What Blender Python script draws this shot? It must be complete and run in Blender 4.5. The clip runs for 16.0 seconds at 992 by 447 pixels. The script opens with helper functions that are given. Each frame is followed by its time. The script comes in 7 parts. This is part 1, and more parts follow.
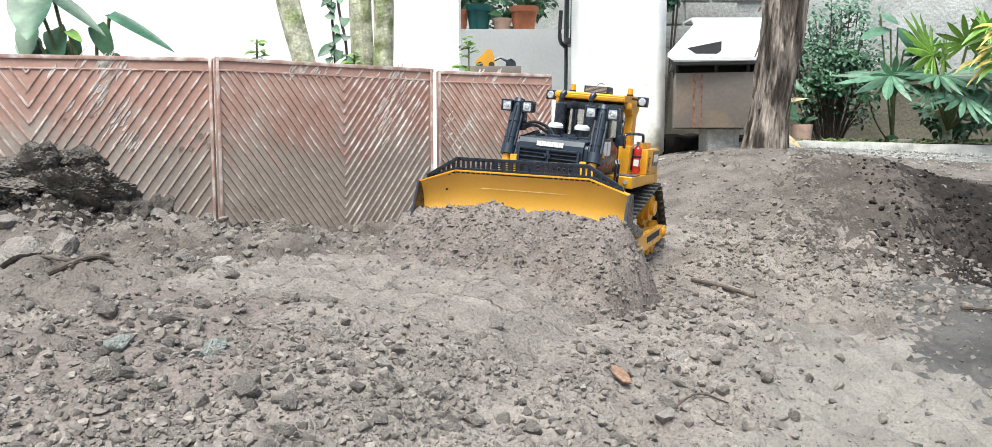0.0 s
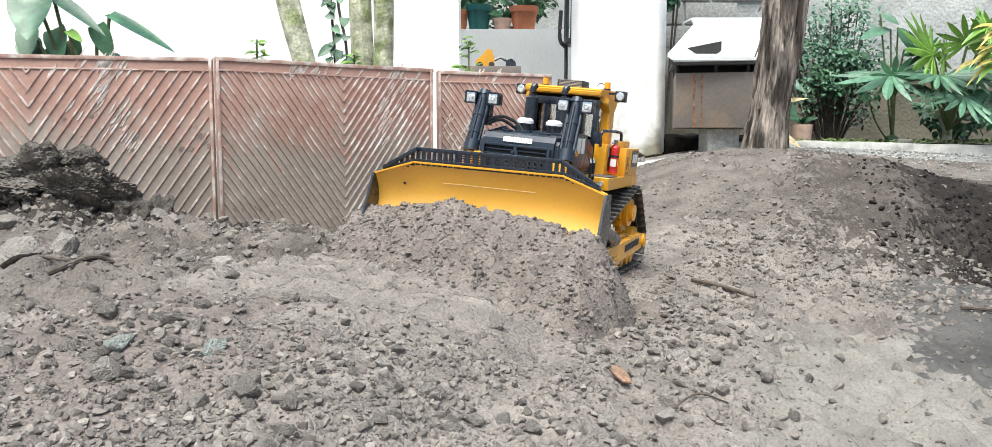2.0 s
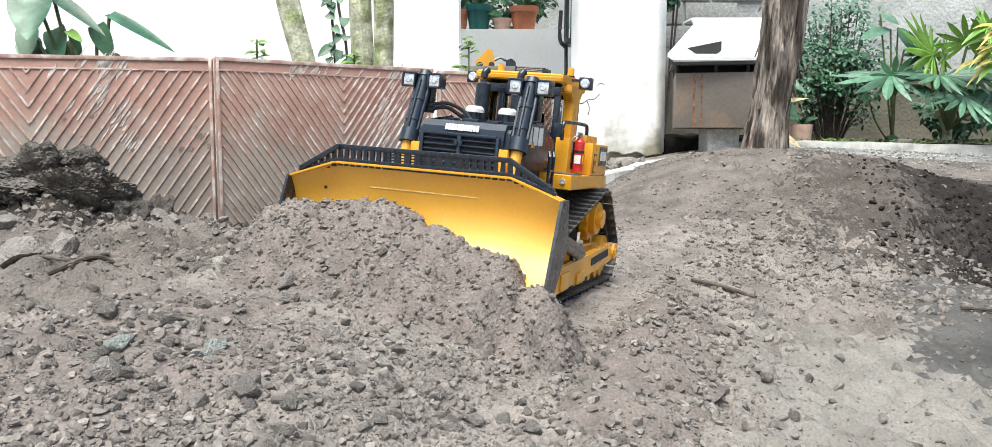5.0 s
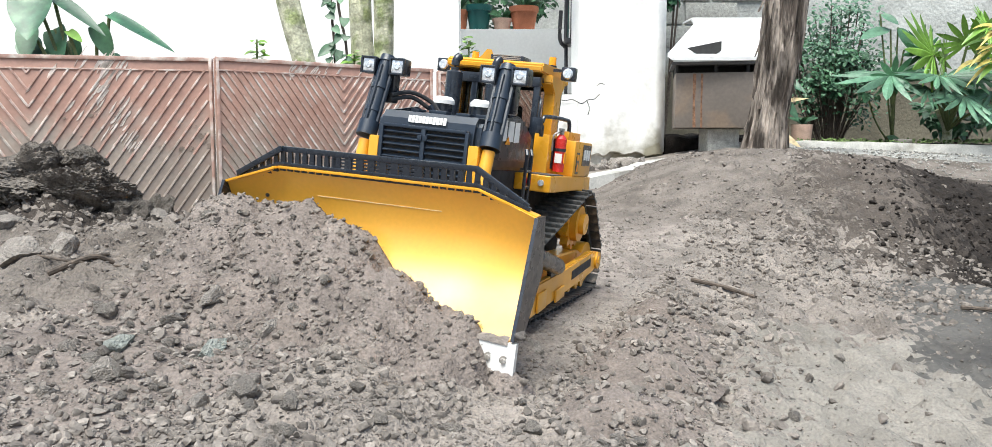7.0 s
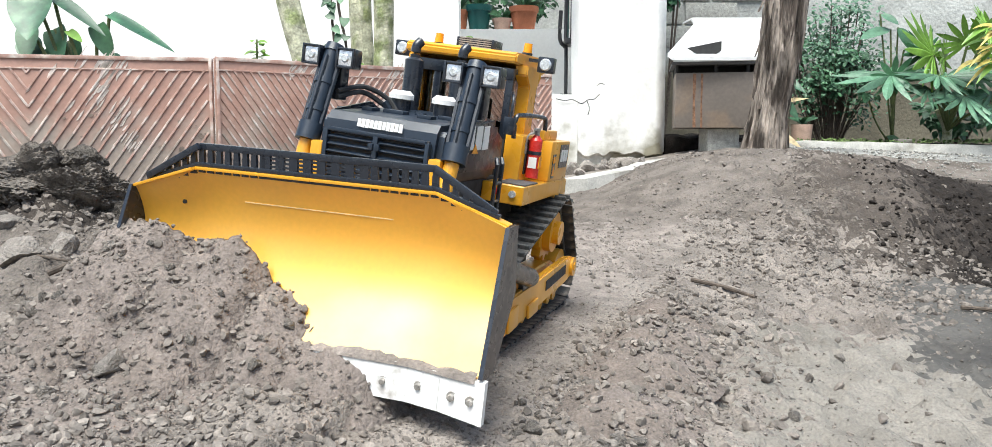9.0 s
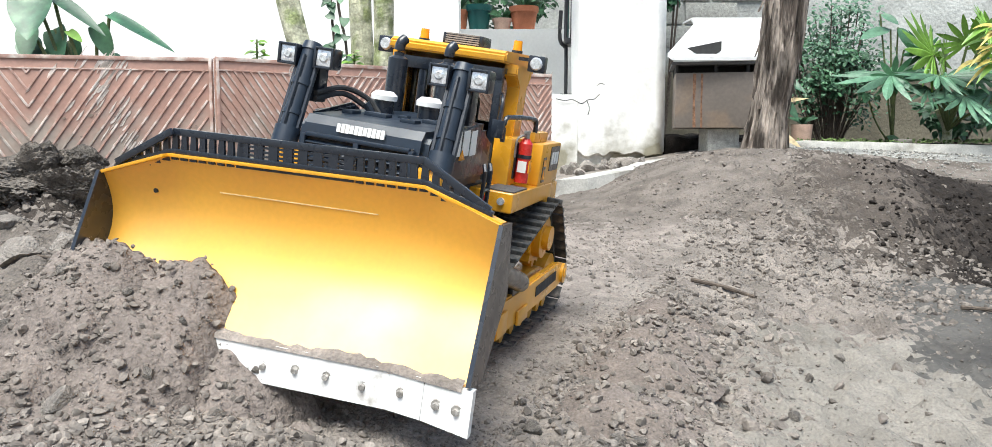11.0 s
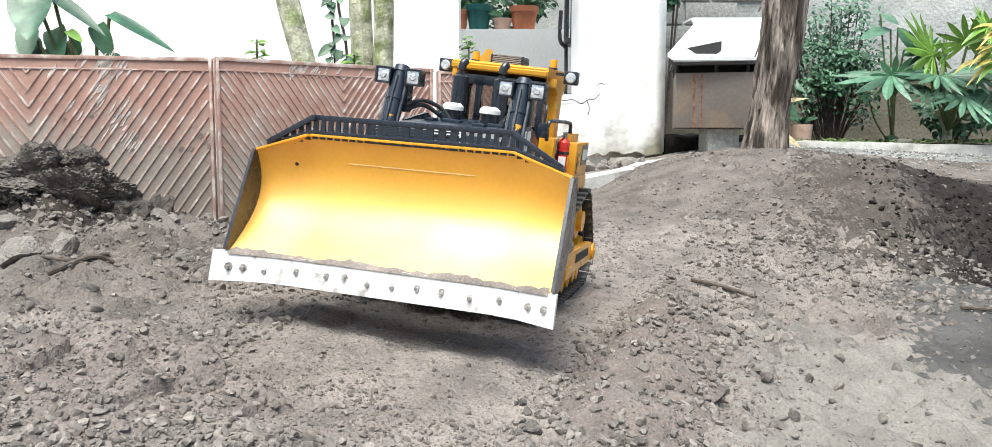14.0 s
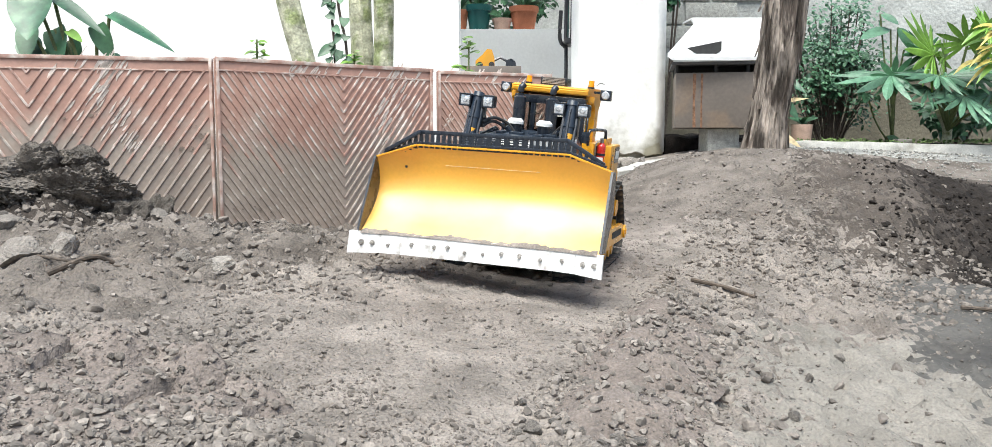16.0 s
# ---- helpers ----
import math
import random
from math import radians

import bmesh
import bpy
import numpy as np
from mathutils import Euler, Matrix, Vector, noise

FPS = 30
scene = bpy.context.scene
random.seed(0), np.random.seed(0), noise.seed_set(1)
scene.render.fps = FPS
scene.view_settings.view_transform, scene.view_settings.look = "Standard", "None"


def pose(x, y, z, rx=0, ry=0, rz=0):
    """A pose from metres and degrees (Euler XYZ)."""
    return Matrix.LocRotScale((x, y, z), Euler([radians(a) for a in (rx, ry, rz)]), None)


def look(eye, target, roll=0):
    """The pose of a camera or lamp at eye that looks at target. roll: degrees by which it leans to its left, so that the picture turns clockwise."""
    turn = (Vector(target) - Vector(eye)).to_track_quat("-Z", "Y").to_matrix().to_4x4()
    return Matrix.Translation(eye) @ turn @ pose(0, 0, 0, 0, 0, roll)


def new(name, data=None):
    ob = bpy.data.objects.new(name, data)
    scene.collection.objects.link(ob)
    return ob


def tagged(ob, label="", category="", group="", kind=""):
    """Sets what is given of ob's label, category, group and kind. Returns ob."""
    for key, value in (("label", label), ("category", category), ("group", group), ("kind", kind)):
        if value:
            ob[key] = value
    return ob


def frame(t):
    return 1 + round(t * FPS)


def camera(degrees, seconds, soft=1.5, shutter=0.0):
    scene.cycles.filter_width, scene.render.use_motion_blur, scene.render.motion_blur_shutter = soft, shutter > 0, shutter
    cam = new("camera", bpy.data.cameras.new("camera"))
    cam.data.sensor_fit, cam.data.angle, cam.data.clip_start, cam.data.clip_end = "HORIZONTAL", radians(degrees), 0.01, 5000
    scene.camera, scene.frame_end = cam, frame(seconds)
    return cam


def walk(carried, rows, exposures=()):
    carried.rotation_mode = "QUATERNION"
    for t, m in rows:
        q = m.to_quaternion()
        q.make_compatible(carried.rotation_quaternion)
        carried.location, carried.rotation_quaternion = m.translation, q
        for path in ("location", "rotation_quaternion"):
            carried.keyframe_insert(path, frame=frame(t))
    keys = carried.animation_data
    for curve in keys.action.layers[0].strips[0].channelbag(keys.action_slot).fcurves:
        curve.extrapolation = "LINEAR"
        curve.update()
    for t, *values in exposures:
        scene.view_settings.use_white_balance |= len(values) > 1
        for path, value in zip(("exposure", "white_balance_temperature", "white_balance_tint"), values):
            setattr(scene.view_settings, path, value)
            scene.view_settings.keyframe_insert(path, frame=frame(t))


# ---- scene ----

EYE = (0.0, 0.0, 0.225)
cam = camera(62, 16.0, soft=0.7, shutter=0.4)
CAMERA_POSE = pose(*EYE, 84.5, 0, 0)
walk(cam, [(0.0, CAMERA_POSE), (16.0, CAMERA_POSE)], exposures=[(0.0, 0.86, 6230, 4), (16.0, 0.86, 6230, 4)])

# ---- light: a bright overcast sky with a broad, weak sun ----
SUN_ELEVATION, SUN_ROTATION = radians(66), radians(200)
world = bpy.data.worlds.new("overcast")
scene.world = world
world.use_nodes = True
wn, wl = world.node_tree.nodes, world.node_tree.links
sky = wn.new("ShaderNodeTexSky")
sky.sky_type = "NISHITA"
sky.sun_disc = False
sky.sun_elevation, sky.sun_rotation = SUN_ELEVATION, SUN_ROTATION
sky.air_density, sky.dust_density, sky.ozone_density = 1.0, 4.0, 0.6
wl.new(sky.outputs[0], wn["Background"].inputs[0])
wn["Background"].inputs[1].default_value = 0.105
sun_data = bpy.data.lights.new("sun", "SUN")
sun_data.energy, sun_data.angle, sun_data.color = 2.9, radians(45), (1.0, 0.97, 0.92)
sun = new("sun", sun_data)
SUN_WAY = Vector((math.sin(SUN_ROTATION) * math.cos(SUN_ELEVATION), math.cos(SUN_ROTATION) * math.cos(SUN_ELEVATION), math.sin(SUN_ELEVATION)))
sun.matrix_world = look(SUN_WAY * 20, (0, 0, 0))


# ---- materials ----
def material(name, colour, rough=0.6, metal=0.0, spread=0.25, scale=30.0, fine=200.0, bump=0.0, bump_scale=None,
             second=None, second_scale=8.0, second_at=(0.5, 0.62), coat=0.0, per_object=0.0, per_island=0.0, spec=0.5, rise=None, stretch=None):
    """Base colour varied by coarse and fine noise, an optional second colour in patches, and bump."""
    m = bpy.data.materials.new(name)
    m.use_nodes = True
    n, l = m.node_tree.nodes, m.node_tree.links
    b = n["Principled BSDF"]
    b.inputs["Roughness"].default_value, b.inputs["Metallic"].default_value = rough, metal
    b.inputs["Coat Weight"].default_value, b.inputs["Coat Roughness"].default_value = coat, 0.32
    b.inputs["Specular IOR Level"].default_value = spec
    co = n.new("ShaderNodeTexCoord").outputs["Object"]
    height = n.new("ShaderNodeSeparateXYZ")
    l.new(co, height.inputs[0])
    if stretch:
        t = n.new("ShaderNodeMapping")
        t.inputs["Scale"].default_value = stretch
        l.new(co, t.inputs["Vector"])
        co = t.outputs[0]

    def noise_of(s, detail=4.0):
        t = n.new("ShaderNodeTexNoise")
        t.inputs["Scale"].default_value, t.inputs["Detail"].default_value = s, detail
        l.new(co, t.inputs["Vector"])
        return t.outputs["Fac"]

    def remap(v, a0, a1, b0, b1):
        t = n.new("ShaderNodeMapRange")
        for k, x in enumerate((a0, a1, b0, b1)):
            t.inputs[k + 1].default_value = x
        l.new(v, t.inputs[0])
        return t.outputs[0]

    def mix(kind, fac, a, c):
        t = n.new("ShaderNodeMix")
        t.data_type, t.blend_type = "RGBA", kind
        for k, x in ((0, fac), (6, a), (7, c)):
            if hasattr(x, "links"):
                l.new(x, t.inputs[k])
            else:
                t.inputs[k].default_value = x
        return t.outputs[2]

    def times(a, b_):
        t = n.new("ShaderNodeMath")
        t.operation = "MULTIPLY"
        l.new(a, t.inputs[0])
        l.new(b_, t.inputs[1])
        return t.outputs[0]

    col = (*colour, 1)
    if second:
        where = noise_of(second_scale, 6)
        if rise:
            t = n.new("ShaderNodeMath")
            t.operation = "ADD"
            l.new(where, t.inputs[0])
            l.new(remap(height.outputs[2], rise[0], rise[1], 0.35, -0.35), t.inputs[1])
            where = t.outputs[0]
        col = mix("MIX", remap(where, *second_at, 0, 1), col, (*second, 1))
    grey = times(remap(noise_of(scale), 0.3, 0.7, 1 - spread, 1 + spread), remap(noise_of(fine, 2), 0.3, 0.7, 1 - spread * 0.6, 1 + spread * 0.6))
    if per_object:
        grey = times(grey, remap(n.new("ShaderNodeObjectInfo").outputs["Random"], 0, 1, 1 - per_object, 1 + per_object))
    if per_island:
        grey = times(grey, remap(n.new("ShaderNodeNewGeometry").outputs["Random Per Island"], 0, 1, 1 - per_island, 1 + per_island))
    comb = n.new("ShaderNodeCombineColor")
    for k in range(3):
        l.new(grey, comb.inputs[k])
    l.new(mix("MULTIPLY", 1.0, col, comb.outputs[0]), b.inputs["Base Color"])
    l.new(remap(noise_of(scale * 1.7), 0.3, 0.7, max(0.03, rough - 0.1), min(1, rough + 0.1)), b.inputs["Roughness"])
    if bump:
        t = n.new("ShaderNodeBump")
        t.inputs["Strength"].default_value, t.inputs["Distance"].default_value = 1.0, bump
        l.new(noise_of(bump_scale or fine, 5), t.inputs["Height"])
        l.new(t.outputs[0], b.inputs["Normal"])
    return m


M = {}
M["soil"] = material("soil", (0.255, 0.226, 0.201), 0.95, spread=0.30, scale=11, fine=300, bump=0.0065, bump_scale=200, second=(0.205, 0.179, 0.159), second_scale=3.5, spec=0.2)
M["clod_soil"] = material("clod_soil", (0.205, 0.181, 0.161), 0.95, spread=0.30, scale=30, fine=260, bump=0.0012, bump_scale=420, per_island=0.14, spec=0.15)
M["mound_soil"] = material("mound_soil", (0.186, 0.163, 0.144), 0.94, spread=0.30, scale=12, fine=280, bump=0.007, bump_scale=180, second=(0.136, 0.117, 0.102), second_scale=5, spec=0.2)
# mound's right flank: shade mixed into the soil colour, besides damp
M["damp_shaded_mound_soil"] = material("damp_shaded_mound_soil", (0.108, 0.092, 0.080), 0.94, spread=0.34, scale=14, fine=260, bump=0.007, bump_scale=170, second=(0.080, 0.068, 0.059), second_scale=7, spec=0.2)
M["sandy_soil"] = material("sandy_soil", (0.232, 0.215, 0.191), 0.95, spread=0.22, scale=9, fine=300, bump=0.003, bump_scale=260, second=(0.205, 0.187, 0.164), second_scale=6, spec=0.2)
M["lump_soil"] = material("lump_soil", (0.215, 0.191, 0.168), 0.96, spread=0.35, scale=3, fine=22, bump=0.012, bump_scale=18, spec=0.12, second=(0.125, 0.110, 0.096), second_scale=2.2)
M["heap_soil"] = material("heap_soil", (0.208, 0.177, 0.159), 0.94, spread=0.30, scale=20, fine=320, bump=0.004, bump_scale=240, second=(0.172, 0.145, 0.128), second_scale=9, spec=0.2)
M["damp_soil"] = material("damp_soil", (0.246, 0.215, 0.192), 0.92, spread=0.30, scale=20, fine=320, bump=0.0035, bump_scale=240, spec=0.22)
# these two also carry the shade of the hollow at right in their colour
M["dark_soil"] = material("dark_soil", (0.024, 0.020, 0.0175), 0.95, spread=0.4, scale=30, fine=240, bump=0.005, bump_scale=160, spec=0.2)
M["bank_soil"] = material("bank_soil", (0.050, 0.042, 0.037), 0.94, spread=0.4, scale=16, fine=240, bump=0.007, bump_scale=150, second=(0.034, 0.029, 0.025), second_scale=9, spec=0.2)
M["gravel"] = material("gravel", (0.212, 0.189, 0.169), 0.94, spread=0.26, scale=60, fine=500, bump=0.0009, bump_scale=480, per_island=0.34, spec=0.18)
M["stone"] = material("stone", (0.300, 0.272, 0.244), 0.9, spread=0.22, scale=2.5, fine=14, bump=0.006, bump_scale=9, per_object=0.22, spec=0.2, second=(0.235, 0.211, 0.188), second_scale=1.6)
M["green_stone"] = material("green_stone", (0.285, 0.300, 0.275), 0.85, spread=0.22, scale=2.5, fine=14, bump=0.005, bump_scale=9, spec=0.25)
M["pale_stone"] = material("pale_stone", (0.36, 0.33, 0.295), 0.88, spread=0.2, scale=2.5, fine=14, bump=0.005, bump_scale=9, spec=0.25)
M["wood_chip"] = material("wood_chip", (0.27, 0.165, 0.11), 0.8, spread=0.4, scale=60, fine=400, bump=0.0015)
M["twig"] = material("twig", (0.095, 0.075, 0.060), 0.85, spread=0.4, scale=80, fine=300, bump=0.0006)
M["concrete"] = material("concrete", (0.30, 0.30, 0.28), 0.85, spread=0.25, scale=9, fine=150, bump=0.0015, bump_scale=150, second=(0.18, 0.18, 0.17), second_scale=3)
M["pale_concrete"] = material("pale_concrete", (0.46, 0.45, 0.42), 0.88, spread=0.22, scale=14, fine=160, bump=0.002, bump_scale=120, second=(0.27, 0.26, 0.23), second_scale=9, second_at=(0.52, 0.66))
M["wet_concrete"] = material("wet_concrete", (0.082, 0.077, 0.070), 0.7, spread=0.3, scale=6, fine=150, bump=0.001, second=(0.055, 0.050, 0.045), second_scale=4)
M["fence"] = material("fence", (0.40, 0.238, 0.188), 0.6, spread=0.16, scale=7, fine=90, bump=0.0006, second=(0.335, 0.278, 0.235), second_scale=7, second_at=(0.36, 0.60), rise=(0.10, 0.40))
M["fence_ridge"] = material("fence_ridge", (0.43, 0.27, 0.22), 0.65, spread=0.16, scale=20, fine=120, second=(0.68, 0.61, 0.56), second_scale=24, second_at=(0.46, 0.64))
M["fence_ridge_low"] = material("fence_ridge_low", (0.350, 0.290, 0.248), 0.8, spread=0.2, scale=20, fine=120, second=(0.52, 0.46, 0.41), second_scale=24, second_at=(0.55, 0.66))
M["fence_scrape"] = material("fence_scrape", (0.62, 0.55, 0.50), 0.75, spread=0.25, scale=40, fine=200)
M["fence_dirt"] = material("fence_dirt", (0.235, 0.185, 0.155), 0.95, spread=0.3, scale=20, fine=200, bump=0.0006)
M["white_wall"] = material("white_wall", (0.84, 0.84, 0.82), 0.85, spread=0.05, scale=3, fine=60, bump=0.002, bump_scale=30)
M["old_plaster"] = material("old_plaster", (0.86, 0.855, 0.83), 0.9, spread=0.06, scale=5, fine=60, bump=0.004, bump_scale=22, second=(0.30, 0.28, 0.21), second_scale=7, second_at=(0.55, 0.78), rise=(0.08, 0.62))
# darker low part: moss and stains, with shade from the plants painted in
M["block_wall"] = material("block_wall", (0.47, 0.48, 0.46), 0.9, spread=0.25, scale=5, fine=60, bump=0.008, bump_scale=40, second=(0.150, 0.135, 0.098), second_scale=3, second_at=(0.42, 0.64), rise=(0.50, 1.0))
M["grey_block"] = material("grey_block", (0.40, 0.40, 0.37), 0.92, spread=0.25, scale=50, fine=200, bump=0.004, bump_scale=120)
M["box_metal"] = material("box_metal", (0.20, 0.17, 0.145), 0.55, metal=0.2, spread=0.15, scale=4, fine=60, second=(0.26, 0.20, 0.15), second_scale=6)
M["rust"] = material("rust", (0.27, 0.145, 0.085), 0.85, spread=0.4, scale=40, fine=150)
M["white_sheet"] = material("white_sheet", (0.80, 0.80, 0.80), 0.35, spread=0.04, scale=4, fine=40)
M["dark_gap"] = material("dark_gap", (0.03, 0.03, 0.03), 0.8, spread=0.2)
M["bark_peeling"] = material("bark_peeling", (0.37, 0.318, 0.275), 0.92, spread=0.5, scale=30, fine=140, bump=0.016, bump_scale=40, second=(0.085, 0.068, 0.056), second_scale=22, second_at=(0.48, 0.57), stretch=(1, 1, 0.20))
M["bark_green"] = material("bark_green", (0.50, 0.50, 0.37), 0.9, spread=0.40, scale=22, fine=120, bump=0.005, bump_scale=70, second=(0.26, 0.30, 0.14), second_scale=16, second_at=(0.50, 0.64))
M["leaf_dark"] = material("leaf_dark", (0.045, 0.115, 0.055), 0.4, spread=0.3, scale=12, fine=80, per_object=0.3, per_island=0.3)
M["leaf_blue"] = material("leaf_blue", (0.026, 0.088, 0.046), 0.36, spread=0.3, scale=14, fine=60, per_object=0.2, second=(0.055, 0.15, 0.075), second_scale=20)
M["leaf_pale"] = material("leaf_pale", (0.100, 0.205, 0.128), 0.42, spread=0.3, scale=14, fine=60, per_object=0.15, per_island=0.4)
M["stone_chips"] = material("stone_chips", (0.30, 0.29, 0.265), 0.9, spread=0.3, scale=40, fine=200, per_island=0.4, spec=0.2)
M["leaf_bright"] = material("leaf_bright", (0.17, 0.32, 0.05), 0.4, spread=0.25, scale=10, fine=60, per_object=0.25, per_island=0.25)
M["leaf_mid"] = material("leaf_mid", (0.070, 0.175, 0.085), 0.42, spread=0.3, scale=14, fine=60, per_object=0.25, per_island=0.4)
M["leaf_yellow"] = material("leaf_yellow", (0.50, 0.42, 0.10), 0.5, spread=0.3, scale=20, fine=60, per_object=0.3, per_island=0.4)
M["leaf_dry"] = material("leaf_dry", (0.55, 0.44, 0.26), 0.7, spread=0.3, scale=20, fine=60)
M["stem"] = material("stem", (0.12, 0.15, 0.06), 0.7, spread=0.3, scale=30)
M["terracotta"] = material("terracotta", (0.42, 0.15, 0.075), 0.8, spread=0.15, scale=20)
M["green_plastic"] = material("green_plastic", (0.01, 0.09, 0.085), 0.4, spread=0.1)
M["pink_pot"] = material("pink_pot", (0.55, 0.38, 0.30), 0.8, spread=0.15, scale=30)
M["black_metal"] = material("black_metal", (0.02, 0.02, 0.022), 0.45, spread=0.2)
M["moss"] = material("moss", (0.13, 0.20, 0.06), 0.95, spread=0.4, scale=40, fine=200, bump=0.004)
M["yellow"] = material("yellow", (0.78, 0.37, 0.020), 0.32, spread=0.04, scale=12, fine=200, coat=0.35, second=(0.68, 0.33, 0.03), second_scale=9)
# paler low part: sky reflection put into the colour, along with scuffed paint
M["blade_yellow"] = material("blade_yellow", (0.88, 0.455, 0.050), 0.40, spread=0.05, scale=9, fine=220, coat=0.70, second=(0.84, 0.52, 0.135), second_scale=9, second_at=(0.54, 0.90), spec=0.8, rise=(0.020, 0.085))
M["worn_yellow"] = material("worn_yellow", (0.90, 0.72, 0.36), 0.5, spread=0.2, scale=90, fine=300)
M["black"] = material("black", (0.012, 0.017, 0.027), 0.28, spread=0.15, scale=40, fine=300, coat=0.5)
M["black_matt"] = material("black_matt", (0.03, 0.03, 0.032), 0.75, spread=0.25, scale=60, fine=300)
M["slate"] = material("slate", (0.014, 0.024, 0.041), 0.42, spread=0.16, scale=30, fine=300, coat=0.16, spec=0.5)
M["rubber"] = material("rubber", (0.035, 0.035, 0.036), 0.8, spread=0.3, scale=60, fine=300)
M["track_metal"] = material("track_metal", (0.045, 0.048, 0.05), 0.62, metal=0.2, spread=0.35, scale=60, fine=300, per_object=0.2, second=(0.17, 0.15, 0.13), second_scale=60, second_at=(0.52, 0.7))
M["worn_white"] = material("worn_white", (0.78, 0.77, 0.75), 0.5, spread=0.12, scale=40, fine=200, second=(0.40, 0.37, 0.34), second_scale=48, second_at=(0.58, 0.70))
M["steel"] = material("steel", (0.33, 0.32, 0.31), 0.5, metal=0.6, spread=0.25, scale=100, fine=400)
M["dirty_steel"] = material("dirty_steel", (0.30, 0.28, 0.255), 0.75, metal=0.3, spread=0.4, scale=120, fine=400, second=(0.42, 0.40, 0.37), second_scale=150)
M["white_paint"] = material("white_paint", (0.80, 0.80, 0.78), 0.5, spread=0.05, scale=60)
M["red"] = material("red", (0.55, 0.025, 0.02), 0.3, spread=0.08, scale=60, coat=0.3)
M["amber"] = material("amber", (0.85, 0.33, 0.01), 0.2, spread=0.1, scale=80)
M["lens"] = material("lens", (0.72, 0.75, 0.79), 0.14, metal=0.45, spread=0.35, scale=260, fine=700)
M["glass_clear"] = material("glass_clear", (0.62, 0.62, 0.60), 0.04, spread=0.05, scale=25)
GLASS = M["glass_clear"].node_tree.nodes["Principled BSDF"]
GLASS.inputs["Transmission Weight"].default_value, GLASS.inputs["IOR"].default_value = 1.0, 1.05
M["plate_grey"] = material("plate_grey", (0.09, 0.09, 0.095), 0.6, spread=0.25, scale=200, fine=600)


# ---- mesh helpers ----
def bm_mesh(name, bm, mat, smooth=True, sharp=35):
    me = bpy.data.meshes.new(name)
    bm.normal_update()
    bm.to_mesh(me)
    bm.free()
    for k in (mat if isinstance(mat, (list, tuple)) else [mat]):
        me.materials.append(M[k])
    if smooth:
        me.shade_smooth()
        me.set_sharp_from_angle(angle=radians(sharp))
    return me


def part(name, bm, mat, parent=None, label="", smooth=True):
    ob = new(name, bm_mesh(name, bm, mat, smooth))
    ob.parent = parent
    if label:
        ob["label"] = label
    return ob


def raw(name, verts, faces, mat, parent=None, smooth=False):
    me = bpy.data.meshes.new(name)
    me.from_pydata(verts, [], faces)
    for k in (mat if isinstance(mat, (list, tuple)) else [mat]):
        me.materials.append(M[k])
    if smooth:
        me.shade_smooth()
    me.update()
    ob = new(name, me)
    ob.parent = parent
    return ob


def thing(name, label, category, group="", m=None):
    ob = tagged(new(name), label, category, group)
    if m is not None:
        ob.matrix_basis = m
    return ob


def box(bm, x0, x1, y0, y1, z0, z1, bevel=0.0, m=None):
    r = bmesh.ops.create_cube(bm, size=1)
    vs = r["verts"]
    for v in vs:
        v.co = Vector((x0 + (v.co.x + 0.5) * (x1 - x0), y0 + (v.co.y + 0.5) * (y1 - y0), z0 + (v.co.z + 0.5) * (z1 - z0)))
    if bevel:
        es = list({e for v in vs for e in v.link_edges})
        r = bmesh.ops.bevel(bm, geom=es, offset=bevel, segments=2, affect="EDGES", profile=0.6)
        vs = list({v for f in r["faces"] for v in f.verts} | {v for v in vs if v.is_valid})
    if m is not None:
        bmesh.ops.transform(bm, matrix=m, verts=vs)
    return bm


def rod(bm, a, b, r0, r1=None, seg=14, bevel=0.0):
    a, b = Vector(a), Vector(b)
    d = b - a
    m = Matrix.Translation((a + b) / 2) @ d.to_track_quat("Z", "Y").to_matrix().to_4x4()
    r = bmesh.ops.create_cone(bm, cap_ends=True, segments=seg, radius1=r0, radius2=r0 if r1 is None else r1, depth=d.length, matrix=m)
    return bm


def tube(bm, pts, r, seg=8):
    """A swept tube through points, with r a number or one radius per point."""
    pts = [Vector(p) for p in pts]
    rings = []
    for i, p in enumerate(pts):
        d = (pts[min(i + 1, len(pts) - 1)] - pts[max(i - 1, 0)]).normalized()
        q = d.to_track_quat("Z", "Y")
        ri = r[i] if isinstance(r, (list, tuple)) else r
        rings.append([bm.verts.new(p + q @ Vector((ri * math.cos(2 * math.pi * k / seg), ri * math.sin(2 * math.pi * k / seg), 0))) for k in range(seg)])
    for a, b in zip(rings, rings[1:]):
        for k in range(seg):
            bm.faces.new((a[k], a[(k + 1) % seg], b[(k + 1) % seg], b[k]))
    bm.faces.new(rings[0][::-1])
    bm.faces.new(rings[-1])
    return bm


def arc(points, n=8):
    """Points along a smooth curve through the given ones."""
    p = [Vector(q) for q in points]
    p = [2 * p[0] - p[1]] + p + [2 * p[-1] - p[-2]]
    out = []
    for i in range(1, len(p) - 2):
        for k in range(n):
            t = k / n
            out.append(0.5 * (2 * p[i] + (p[i + 1] - p[i - 1]) * t + (2 * p[i - 1] - 5 * p[i] + 4 * p[i + 1] - p[i + 2]) * t * t + (3 * p[i] - p[i - 1] - 3 * p[i + 1] + p[i + 2]) * t ** 3))
    return out + [p[-2]]


